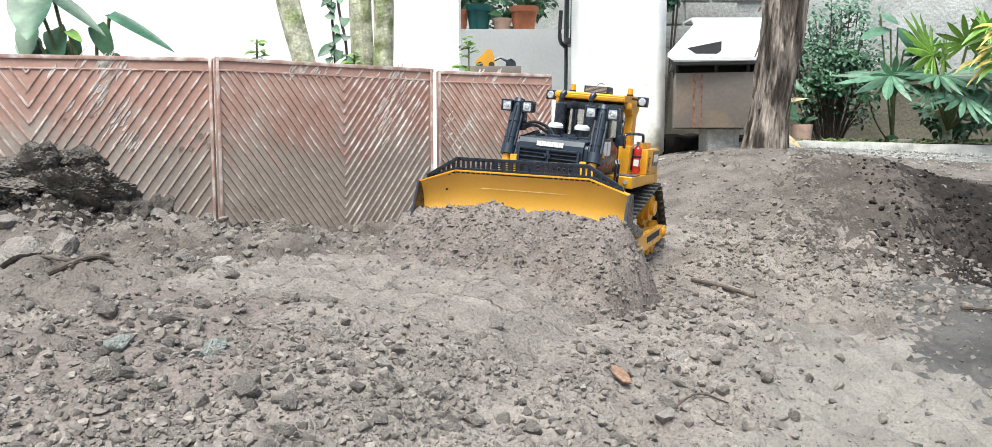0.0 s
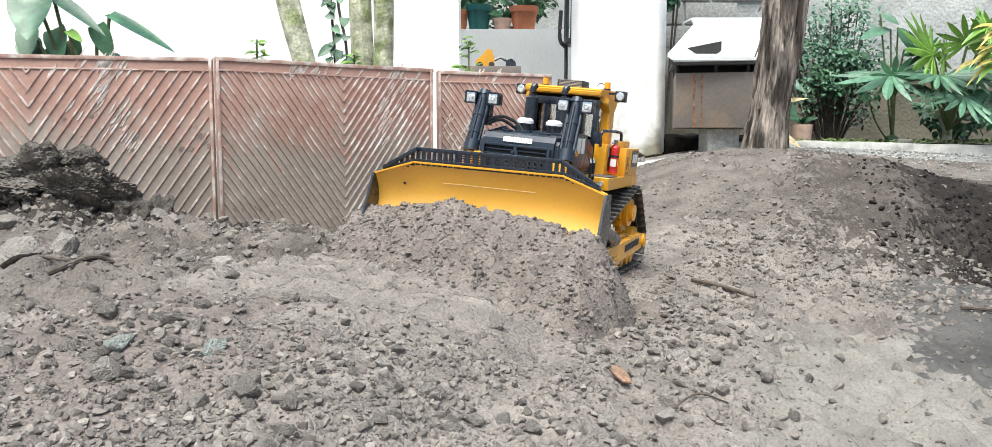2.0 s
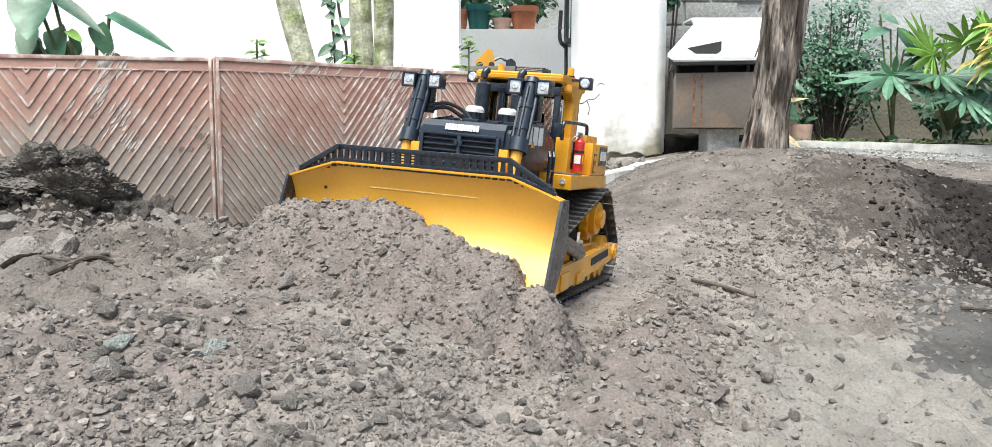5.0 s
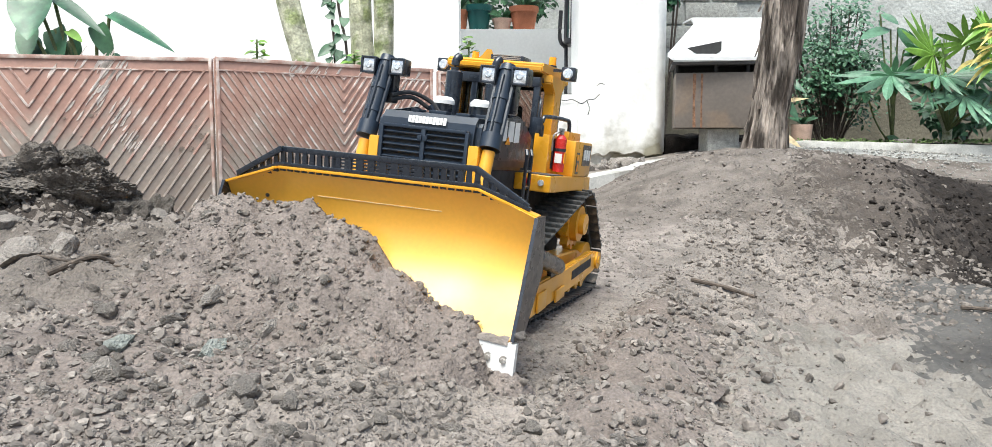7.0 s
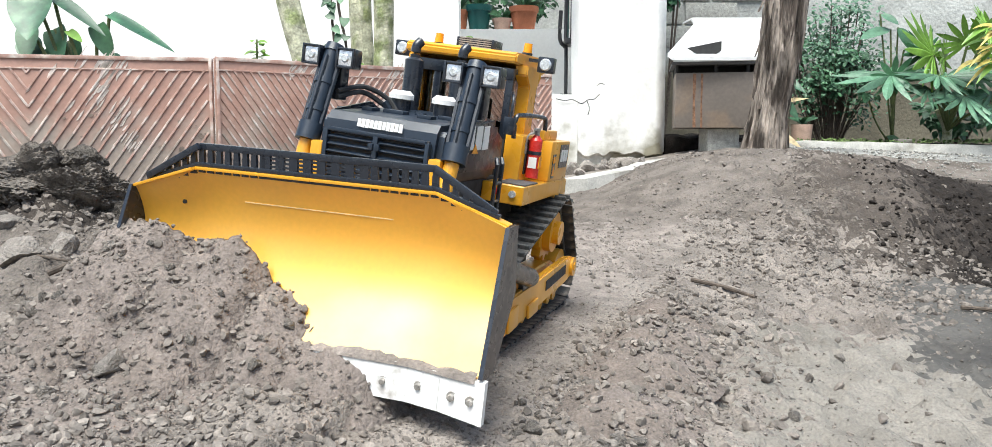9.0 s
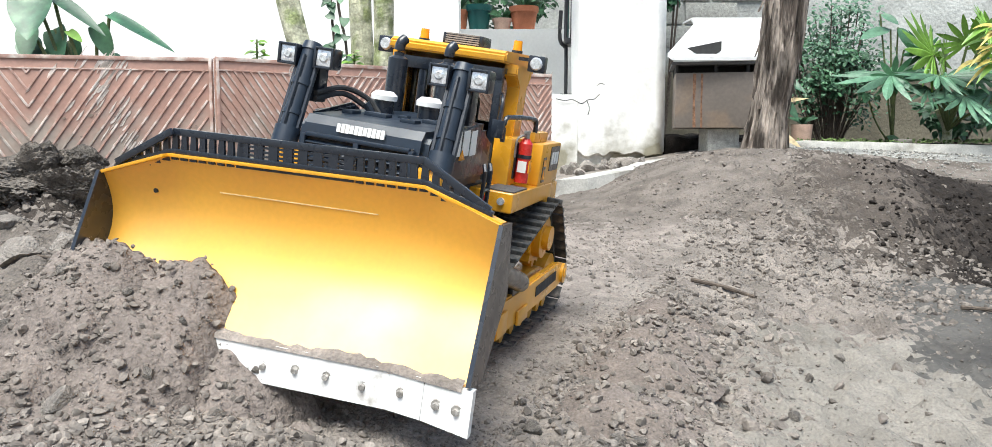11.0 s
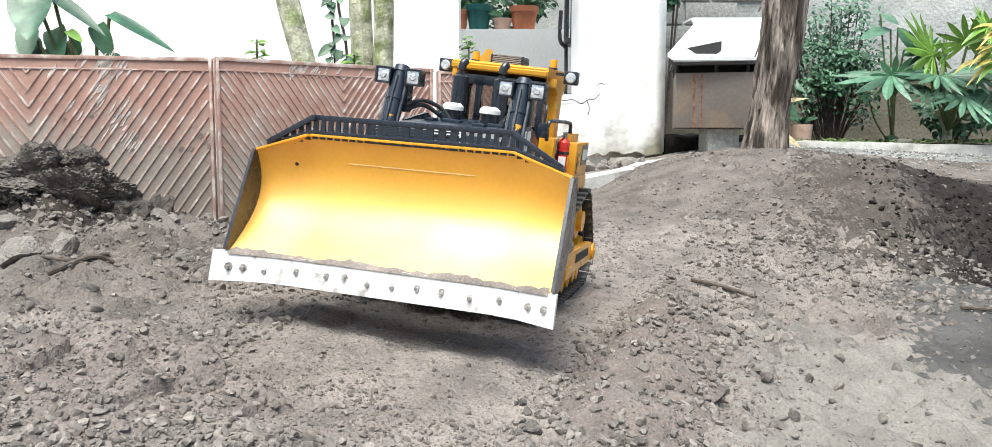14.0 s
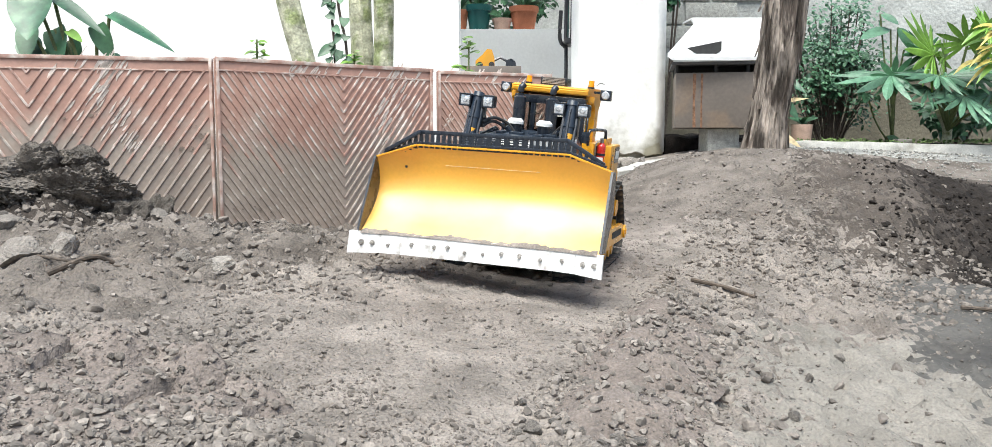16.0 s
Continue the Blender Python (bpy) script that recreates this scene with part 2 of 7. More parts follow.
def prism(bm, outline, x0, x1, axis="x"):
    """An outline of (a, b) pairs pushed from x0 to x1 along an axis."""
    def at(u, ab):
        return {"x": (u, *ab), "y": (ab[0], u, ab[1]), "z": (*ab, u)}[axis]
    lo, hi = [bm.verts.new(at(x0, p)) for p in outline], [bm.verts.new(at(x1, p)) for p in outline]
    n = len(outline)
    for k in range(n):
        bm.faces.new((lo[k], lo[(k + 1) % n], hi[(k + 1) % n], hi[k]))
    bm.faces.new(lo[::-1])
    bm.faces.new(hi)
    bmesh.ops.recalc_face_normals(bm, faces=bm.faces[:])
    return bm


# ---- noise on numpy arrays ----
def value_noise(x, y, seed=0):
    xi, yi = np.floor(x).astype(np.int64), np.floor(y).astype(np.int64)
    fx, fy = x - xi, y - yi
    fx, fy = fx * fx * (3 - 2 * fx), fy * fy * (3 - 2 * fy)

    def h(a, b):
        v = (a * 374761393 + b * 668265263 + seed * 974634777) & 0x7FFFFFFF
        v = ((v ^ (v >> 13)) * 1274126177) & 0x7FFFFFFF
        return ((v ^ (v >> 16)) & 0xFFFF) / 65535.0
    return (h(xi, yi) * (1 - fx) + h(xi + 1, yi) * fx) * (1 - fy) + (h(xi, yi + 1) * (1 - fx) + h(xi + 1, yi + 1) * fx) * fy


def fbm(x, y, scale, octaves=4, seed=0):
    out, amp, tot = 0, 1.0, 0
    for k in range(octaves):
        c, d = math.cos(0.6 + 0.9 * k), math.sin(0.6 + 0.9 * k)
        out = out + amp * (value_noise((c * x - d * y) * scale + 17.3 * k, (d * x + c * y) * scale - 9.1 * k, seed + k) - 0.5)
        tot += amp
        amp, scale = amp * 0.5, scale * 2.03
    return out / tot * 2


def step(a, b, v):
    t = np.clip((v - a) / (b - a), 0, 1)
    return t * t * (3 - 2 * t)


# ---- the ground: one sheet, with the track cut by the machine, a mound behind and heaps beside ----
def path_x(y):
    return 0.159 + 0.385 * (y - 1.62)


def ground_height(x, y):
    x, y = np.asarray(x, float), np.asarray(y, float)
    u = x - path_x(np.clip(y, 0.2, 2.2))
    centre = np.interp(y, [0.0, 0.6, 0.95, 1.2, 1.62, 1.9], [0.012, 0.012, 0.012, 0.008, -0.005, 0.0])
    lane = centre - 0.105 * np.clip(u, -0.24, 0.22)
    right = centre - 0.0231 - 0.13 * np.clip(u - 0.22, 0, 0.45)
    z = np.where(u > 0.22, right, lane)
    # bank and heap on the fence side
    bank = step(0.235, 0.42, -u) * np.interp(y, [0.2, 0.7, 1.0, 1.38, 1.58, 1.8, 2.4], [0.0, 0.01, 0.022, 0.036, 0.012, -0.024, -0.02])
    z = z + bank
    wob = 0.05 * fbm(x, y, 7, 3, 21)
    z = z + 0.105 * step(-0.64, -0.84, x + wob) * np.exp(-np.abs((y + wob * 0.6 - 1.66) / 0.20) ** 3)
    z = z + 0.045 * step(-0.42, -0.66, x + wob) * np.exp(-((y - 1.62) / 0.25) ** 2)
    d = ((x + 0.50) / 0.07) ** 2 + ((y - 1.88) / 0.08) ** 2
    z = z + 0.045 * np.exp(-d)
    # mound behind, from which the track comes down
    ridge = np.interp(x, [-0.4, 0.1, 0.35, 0.53, 0.65, 0.96, 1.27, 1.62, 2.2, 4.0], [0.02, 0.03, 0.075, 0.15, 0.185, 0.205, 0.165, 0.085, 0.02, 0.02])
    k = step(1.45, 2.7, y + 0.10 * np.clip(x - 0.6, 0, 2))
    z = z * (1 - k) + ridge * k
    far = np.interp(x, [-2, 0.2, 0.8, 1.1, 1.5, 2.2, 3.0, 4.0], [0.05, 0.08, 0.160, 0.208, 0.205, 0.17, 0.11, 0.05])
    k = step(2.8, 3.6, y)
    z = z * (1 - k) + far * k
    # roughness
    rough = 0.50 + 0.70 * step(0.16, 0.34, np.abs(u)) + 0.6 * step(0.25, 0.5, -u)
    near = 1 - step(2.4, 4.0, y)
    z = z + near * rough * (0.010 * fbm(x, y, 9, 4, 3) + 0.0095 * fbm(x, y, 40, 2, 8) + 0.007 * np.abs(fbm(x, y, 62, 2, 18)))
    # furrows and crumbled rills that run down from the crest of the mound
    flank = step(0.22, 0.34, u) * step(1.0, 1.3, y) * (1 - step(2.2, 2.6, y))
    z = z + flank * (0.020 * fbm(x * 2.2, y * 0.9, 8, 3, 19) + 0.010 * np.abs(fbm(x, y, 22, 3, 20)))
    flat = step(0.66, 0.78, x - 0.08 * (y - 1.4)) * (1 - step(1.5, 1.85, y)) * step(0.8, 1.1, y)
    z = z * (1 - flat) + (-0.062 + 0.002 * fbm(x, y, 20, 3, 5)) * flat
    pit = step(0.86, 1.04, x - 0.04 - 0.33 * (y - 1.7) + 0.04 * fbm(x, y, 12, 3, 77)) * step(1.60, 1.75, y) * (1 - step(2.45, 2.75, y))
    z = z - 0.055 * pit
    clods = 0.030 * np.abs(fbm(x, y, 26, 3, 12)) * np.exp(-(((x + 0.9) / 0.35) ** 2 + ((y - 1.6) / 0.24) ** 2))
    return z + clods


def axis_of(a, b, fine, reach):
    v = list(np.arange(a, b, fine))
    s, x = fine, a
    left = []
    while x > -reach:
        s *= 1.16
        x -= s
        left.append(x)
    s, x = fine, v[-1]
    while x < reach:
        s *= 1.16
        x += s
        v.append(x)
    return np.array(left[::-1] + v)


def build_ground():
    gx, gy = axis_of(-1.15, 1.5, 0.0054, 60.0), axis_of(0.45, 2.5, 0.0054, 60.0)
    xx, yy = np.meshgrid(gx, gy)
    zz = ground_height(xx, yy)
    co = np.stack([xx, yy, zz], -1).reshape(-1, 3)
    nx, ny = len(gx), len(gy)
    i = (np.arange(ny - 1)[:, None] * nx + np.arange(nx - 1)[None, :]).ravel()
    quads = np.stack([i, i + 1, i + 1 + nx, i + nx], -1)
    me = bpy.data.meshes.new("ground")
    me.vertices.add(len(co))
    me.vertices.foreach_set("co", co.ravel())
    me.loops.add(quads.size)
    me.loops.foreach_set("vertex_index", quads.ravel())
    me.polygons.add(len(quads))
    me.polygons.foreach_set("loop_start", np.arange(len(quads)) * 4)
    for k in ("soil", "damp_soil", "dark_soil", "wet_concrete", "concrete", "mound_soil", "sandy_soil", "bank_soil", "damp_shaded_mound_soil"):
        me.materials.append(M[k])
    c = co[quads].mean(1)
    x, y = c[:, 0], c[:, 1]
    wob = 0.07 * fbm(x, y, 6, 4, 31) + 0.05 * fbm(x, y, 70, 3, 32)
    u = x - path_x(np.clip(y, 0.2, 2.2))
    idx = np.zeros(len(c), int)
    idx[(u + 1.5 * wob < -0.31) & (y < 2.2) & (y > 0.35) & (x > -2.0 + wob)] = 5
    idx[(np.abs(u + wob) < 0.15) & (y + wob > 1.2) & (y < 2.6)] = 1
    grain = wob + 0.08 * fbm(x, y, 30, 3, 35) + 0.07 * fbm(x, y, 140, 2, 36)
    idx[(u + 1.2 * grain > 0.40) & (y + grain < 1.20) & (u < 1.6) & (y > 0.1)] = 6
    # mound and hollow at right: shade put into steps of darker soil, besides damp
    idx[(y + 2 * wob > 2.0 - 0.30 * np.clip(x - 0.45, 0, 1)) & (x > 0.1) & (y + wob < 3.3)] = 5
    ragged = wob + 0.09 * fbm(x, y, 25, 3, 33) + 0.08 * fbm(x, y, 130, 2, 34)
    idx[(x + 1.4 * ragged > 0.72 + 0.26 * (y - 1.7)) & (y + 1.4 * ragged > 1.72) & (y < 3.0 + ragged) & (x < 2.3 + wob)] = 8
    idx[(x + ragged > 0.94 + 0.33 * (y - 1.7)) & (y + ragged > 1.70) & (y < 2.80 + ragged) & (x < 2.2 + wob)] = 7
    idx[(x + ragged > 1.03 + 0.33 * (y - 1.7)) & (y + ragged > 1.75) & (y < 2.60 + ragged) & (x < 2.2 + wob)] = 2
    idx[(x + ragged * 1.2 < -0.62) & (x > -1.5 + wob) & (y + ragged > 1.36) & (y < 2.0)] = 7
    idx[(x - 0.3 * (y - 0.95) + 0.7 * grain > 0.56) & (y + grain < 1.68) & (y + grain > 0.86) & (x < 2.4 + wob)] = 3
    idx[(y + 0.3 * fbm(x, y, 2, 2, 44) > 3.35) & (x > 1.2) & (y < 5.2) & (x < 5)] = 4
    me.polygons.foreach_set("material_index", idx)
    me.update(calc_edges=True)
    me.shade_smooth()
    return tagged(new("ground", me), "grey-brown dug soil with gravel, damp in the cut track", "ground", kind="structure")


ground = build_ground()

# ---- fence of embossed brown sheet panels ----
def fence_panel(p, q, z0, z1, vertex, rim, label, scrapes=(), pitch=0.0385, splashes=()):
    """A sheet from p to q with chevron ridges that meet at the distance `vertex` from p."""
    p, q = Vector((*p, 0)), Vector((*q, 0))
    d = (q - p).normalized()
    w = (q - p).length
    m = Matrix(((d.x, -d.y, 0, p.x), (d.y, d.x, 0, p.y), (0, 0, 1, 0), (0, 0, 0, 1)))
    ob = thing("fence_panel", label, "fence panel", "sheet panels of the garden fence", m)
    bm = bmesh.new()
    box(bm, 0, w, 0, 0.012, z0, z1, 0.001)
    sheet = part("sheet", bm, "fence", ob)
    bm = bmesh.new()
    box(bm, 0, w, -0.004, -0.0005, z1 - 0.007, z1 + 0.002, 0.0012)
    box(bm, 0, w, -0.003, 0, z1 - 0.030, z1 - 0.0265, 0.001)
    for x in rim:
        box(bm, x - 0.0035, x + 0.0035, -0.005, -0.0005, z0, z1 + 0.001, 0.0015)
    part("rim", bm, "fence_ridge", ob, "scuffed raised rim")
    x_lo, x_hi = rim[0] + 0.008 if rim and rim[0] < w / 2 else 0.0, rim[-1] - 0.008 if rim and rim[-1] > w / 2 else w
    slope, top = 1.42, z1 - 0.027
    rng = random.Random(4)
    for side in (-1, 1):
        k = 0
        while k < 70:
            # ridge meets the middle line at height zc and climbs outwards
            zc = top - 0.012 - k * pitch * slope * 0.62
            k += 1
            if side < 0:
                far, near_x = x_lo, vertex
            else:
                far, near_x = x_hi, vertex
            pts = []
            for x in (near_x, far):
                pts.append((x, zc + abs(x - vertex) * slope))
            (xa, za), (xb, zb) = pts
            if zb > top:
                xb, zb = xa + (xb - xa) * (top - za) / (zb - za), top
            if za > top:
                continue
            if za < z0:
                if zb < z0 + 0.02:
                    continue
                xa, za = xa + (xb - xa) * (z0 - za) / (zb - za), z0
            cut = 0.21 + rng.gauss(0, 0.035)
            for lo, hi, mat in ((za, min(zb, cut), "fence_ridge_low"), (max(za, cut), zb, "fence_ridge")):
                if hi - lo < 0.006:
                    continue
                f = lambda z: xa + (xb - xa) * (z - za) / (zb - za)
                a, b = Vector((f(lo), 0, lo)), Vector((f(hi), 0, hi))
                dd = b - a
                n2 = Vector((-dd.z, 0, dd.x)).normalized() * 0.0029
                bm = bmesh.new()
                c = [bm.verts.new(v) for v in (a - n2, b - n2, b + n2, a + n2)]
                e = [bm.verts.new(v * 1.0 + Vector((0, -0.0030, 0))) for v in (a - n2 * 0.6, b - n2 * 0.6, b + n2 * 0.6, a + n2 * 0.6)]
                bm.faces.new(e)
                for i in range(4):
                    bm.faces.new((c[i], c[(i + 1) % 4], e[(i + 1) % 4], e[i]))
                bmesh.ops.recalc_face_normals(bm, faces=bm.faces[:])
                part("ridge", bm, mat, ob, smooth=False)
    for x, z, sx, sz in scrapes:
        for k in range(11):
            bm = bmesh.new()
            cx, cz = x + rng.gauss(0, sx), z + rng.gauss(0, sz)
            a, b = rng.uniform(0.0015, 0.0045), rng.uniform(0.008, 0.026)
            n = 9
            prism(bm, [(cx + a * math.cos(6.283 * i / n) * rng.uniform(0.5, 1.2) + 0.6 * b * math.sin(6.283 * i / n), cz + b * math.sin(6.283 * i / n) * rng.uniform(0.6, 1.1)) for i in range(n)], -0.0016, -0.0003, "y")
            part("scrape", bm, "fence_scrape", ob, smooth=False)
    for x, z, sx, sz, count in splashes:
        for k in range(count):
            bm = bmesh.new()
            cx, cz, a = min(w - 0.01, x + rng.gauss(0, sx)), z + rng.gauss(0, sz), 0.0016 + 0.0075 * rng.random() ** 3
            n = 10
            prism(bm, [(cx + a * math.cos(6.283 * i / n) * rng.uniform(0.55, 1.25), cz + 0.8 * a * math.sin(6.283 * i / n) * rng.uniform(0.5, 1.2)) for i in range(n)], -0.0022, -0.0004, "y")
            part("soil_splash", bm, "fence_dirt", ob, smooth=False)
    return ob


FENCE_LABEL = "weathered brown embossed sheet panel, scraped pale and dirt-stained"
fence_panel((-1.50, 1.79), (-0.661, 1.952), -0.06, 0.423, 0.455, [0.849], FENCE_LABEL, [(0.62, 0.408, 0.018, 0.010), (0.62, 0.40, 0.025, 0.012), (0.66, 0.25, 0.015, 0.03), (0.62, 0.35, 0.01, 0.02), (0.55, 0.33, 0.10, 0.05)], 0.043, [(0.72, 0.235, 0.10, 0.022, 16), (0.82, 0.245, 0.010, 0.006, 9), (0.60, 0.27, 0.14, 0.03, 12)])
fence_panel((-0.6465, 1.924), (-0.169, 2.24), -0.06, 0.423, 0.315, [0.005, 0.566], FENCE_LABEL, [(0.42, 0.30, 0.012, 0.03), (0.46, 0.38, 0.012, 0.02), (0.22, 0.405, 0.05, 0.006), (0.40, 0.405, 0.09, 0.008), (0.47, 0.36, 0.03, 0.04)], 0.0305, [(0.10, 0.06, 0.07, 0.03, 20)])
fence_panel((-0.160, 2.285), (0.161, 2.41), -0.06, 0.423, 0.30, [0.005], FENCE_LABEL, [(0.04, 0.25, 0.02, 0.04), (0.15, 0.41, 0.08, 0.006)], 0.0265)


# ---- house wall with its porch opening, and the garden's back wall ----
def wall_piece(name, x0, x1, y0, y1, z0, z1, mat, label, category="wall"):
    bm = bmesh.new()
    box(bm, x0, x1, y0, y1, z0, z1)
    ob = part(name, bm, mat)
    return tagged(ob, label, category, kind="structure")


wall_piece("wall_house_left", -7.0, -0.186, 4.2, 4.45, -0.2, 3.0, "white_wall", "bright white painted house wall")
wall_piece("porch_sill", -0.186, 0.412, 4.2, 4.75, -0.2, 0.474, "old_plaster", "cracked white plaster sill of the porch opening")
wall_piece("wall_house_top", -0.186, 0.412, 4.2, 4.45, 1.9, 3.0, "white_wall", "bright white painted house wall")
wall_piece("porch_floor", -0.6, 0.9, 4.75, 7.2, 0.40, 0.465, "concrete", "grey porch floor", "floor")
wall_piece("porch_low_wall", -0.6, 0.9, 5.40, 5.62, 0.465, 0.96, "white_wall", "low white porch wall carrying flower pots")
wall_piece("porch_back_wall", -0.9, 1.1, 7.2, 7.35, 0.4, 3.0, "block_wall", "shaded grey wall behind the porch")


def end_wall():
    """The right-hand house wall: worn plaster whose foot has broken away."""
    xs, zs = np.linspace(0.4125, 0.866, 110), np.concatenate([np.linspace(0.0, 0.32, 120), np.linspace(0.33, 3.0, 60)])
    rng = np.random.default_rng(3)
    verts, faces = [], []
    for z in zs:
        for x in xs:
            foot = 0.185 + 0.010 * math.sin(x * 23) + 0.035 * float(fbm(np.array(x), np.array(0.3), 14, 3, 2))
            deep = 0.035 * float(step(foot + 0.004, foot - 0.004, np.array(z)))
            rim = 0.35 if z > 1.2 else 0.0
            round_corner = max(0.0, (x - 0.80) / 0.06) ** 2 * 0.07
            bite = 0.0
            if x < 0.46 and z > 0.475:
                bite = 0.012 * float(fbm(np.array(z), np.array(x), 20, 3, 6))
            verts.append((x, 4.19 + deep + round_corner + 0.006 * float(fbm(np.array(x), np.array(z), 8, 3, 9)) + abs(bite), z))
    n = len(xs)
    for j in range(len(zs) - 1):
        for i in range(n - 1):
            a = j * n + i
            faces.append((a, a + 1, a + n + 1, a + n))
    base = len(verts)
    for z in (0.0, 3.0):
        for x in (0.4125, 0.866):
            verts.append((x, 4.60, z))
    b00, b01, b10, b11 = base, base + 1, base + 2, base + 3
    faces += [(b00, b10, b11, b01)]
    left = [j * n for j in range(len(zs))]
    right = [j * n + n - 1 for j in range(len(zs))]
    faces.append(tuple(left) + (b10, b00))
    faces.append(tuple(right[::-1]) + (b01, b11))
    faces.append(tuple(range((len(zs) - 1) * n, len(zs) * n)) + (b11, b10))
    ob = raw("wall_house_right", verts, faces, "old_plaster", smooth=True)
    ob.data.set_sharp_from_angle(angle=radians(40))
    return tagged(ob, "white plaster wall end, stained and broken at the foot", "wall", kind="structure")


end_wall()
for pts in (((0.30, 0.452), (0.345, 0.443), (0.385, 0.447), (0.43, 0.428), (0.462, 0.446), (0.495, 0.450), (0.52, 0.474)), ((0.455, 0.445), (0.47, 0.405), (0.462, 0.37)), ((0.505, 0.515), (0.525, 0.528), (0.545, 0.522))):
    tagged(part("wall_crack", tube(bmesh.new(), arc([(x, 4.189, z) for x, z in pts], 4), 0.0022, 5), "dark_gap"), "thin dark crack in the white plaster", "crack", kind="structure")
wall_piece("wall_house_side", 0.70, 0.858, 4.61, 6.6, -0.2, 3.0, "white_wall", "white side wall of the house")


def back_wall():
    """Rough rendered block wall along the back, with open joints near its top left."""
    bm = bmesh.new()
    box(bm, 0.86, 6.5, 5.75, 5.95, -0.2, 2.6)
    ob = tagged(part("wall_back", bm, "block_wall"), "rough grey rendered block wall, mossy and stained, plant shade painted low down", "wall", kind="structure")
    bm = bmesh.new()
    box(bm, 0, 0.352, -0.018, 0, 0, 0.142, 0.006)
    me = bm_mesh("block", bm, "grey_block")
    for j in range(9):
        for i in range(2 if j > 2 else 0):
            b = new("block", me)
            b.parent = ob
            b.matrix_basis = pose(0.92 + (i + 0.5 * (j % 2)) * 0.37, 5.748, 0.42 + j * 0.155)
    return ob


back_wall()


def kerb():
    """Low concrete edging that holds the planting bed."""
    bm = bmesh.new()
    pts = [(1.10, 4.00, 0.225), (1.45, 4.18, 0.238), (2.0, 4.26, 0.232), (2.6, 4.30, 0.214), (3.6, 4.34, 0.20), (5.0, 4.4, 0.19)]
    path = arc(pts, 10)
    prof = [(0.0, -0.20), (-0.01, -0.02), (0.0, 0.0), (0.06, 0.003), (0.075, -0.02), (0.08, -0.20)]
    rings = []
    for i, p in enumerate(path):
        n = 0.006 * float(fbm(np.array(p.x), np.array(0.0), 9, 3, 4))
        rings.append([bm.verts.new((p.x, p.y + a, p.z + b + n)) for a, b in prof])
    for a, b in zip(rings, rings[1:]):
        for k in range(len(prof) - 1):
            bm.faces.new((a[k], b[k], b[k + 1], a[k + 1]))
    bm.faces.new(rings[0])
    bm.faces.new(rings[-1][::-1])
    bmesh.ops.recalc_face_normals(bm, faces=bm.faces[:])
    return tagged(part("kerb", bm, "pale_concrete"), "pale worn concrete edging of the planting bed", "kerb", kind="structure")


kerb()
bm = bmesh.new()
box(bm, 1.2, 6.4, 4.33, 5.75, -0.1, 0.215)
bmesh.ops.subdivide_edges(bm, edges=bm.edges[:], cuts=30, use_grid_fill=True)
for v in bm.verts:
    if v.co.z > 0.2:
        v.co.z += 0.03 * float(fbm(np.array(v.co.x), np.array(v.co.y), 5, 3, 7))
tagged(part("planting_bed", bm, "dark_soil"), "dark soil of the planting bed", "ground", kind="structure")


def edging_strip():
    """Pale broken concrete strip between the soil mound and the house."""
    bm = bmesh.new()
    path = arc([(0.255, 2.78, 0.104), (0.50, 3.05, 0.134), (0.66, 3.42, 0.156), (0.93, 3.74, 0.172), (1.05, 3.90, 0.182)], 10)
    rings = []
    for p in path:
        n = 0.008 * float(fbm(np.array(p.y), np.array(1.0), 9, 3, 4))
        rings.append([bm.verts.new((p.x + a, p.y, p.z + b + n)) for a, b in ((-0.12, -0.10), (-0.05, 0.0), (0.05, 0.004), (0.09, -0.10))])
    for a, b in zip(rings, rings[1:]):
        for k in range(3):
            bm.faces.new((a[k], a[k + 1], b[k + 1], b[k]))
    bm.faces.new(rings[0])
    bm.faces.new(rings[-1][::-1])
    bmesh.ops.recalc_face_normals(bm, faces=bm.faces[:])
    return tagged(part("edging_strip", bm, "pale_concrete"), "pale broken concrete edging half buried in soil", "kerb", kind="structure")


edging_strip()


# ---- metal box on a concrete block, under a white sheet ----
# added dark block that stands in for the shade under and behind the box
bm = bmesh.new()
box(bm, 0.87, 1.35, 4.28, 5.7, -0.1, 0.27, 0.03)
bmesh.ops.subdivide_edges(bm, edges=bm.edges[:], cuts=12, use_grid_fill=True)
for v in bm.verts:
    v.co += Vector((0, 0.03, 0.03)) * noise.noise(v.co * 9)
tagged(part("earth_bank", bm, "dark_soil"), "dark filler standing in for shade under and behind the metal box", "ground", kind="structure")


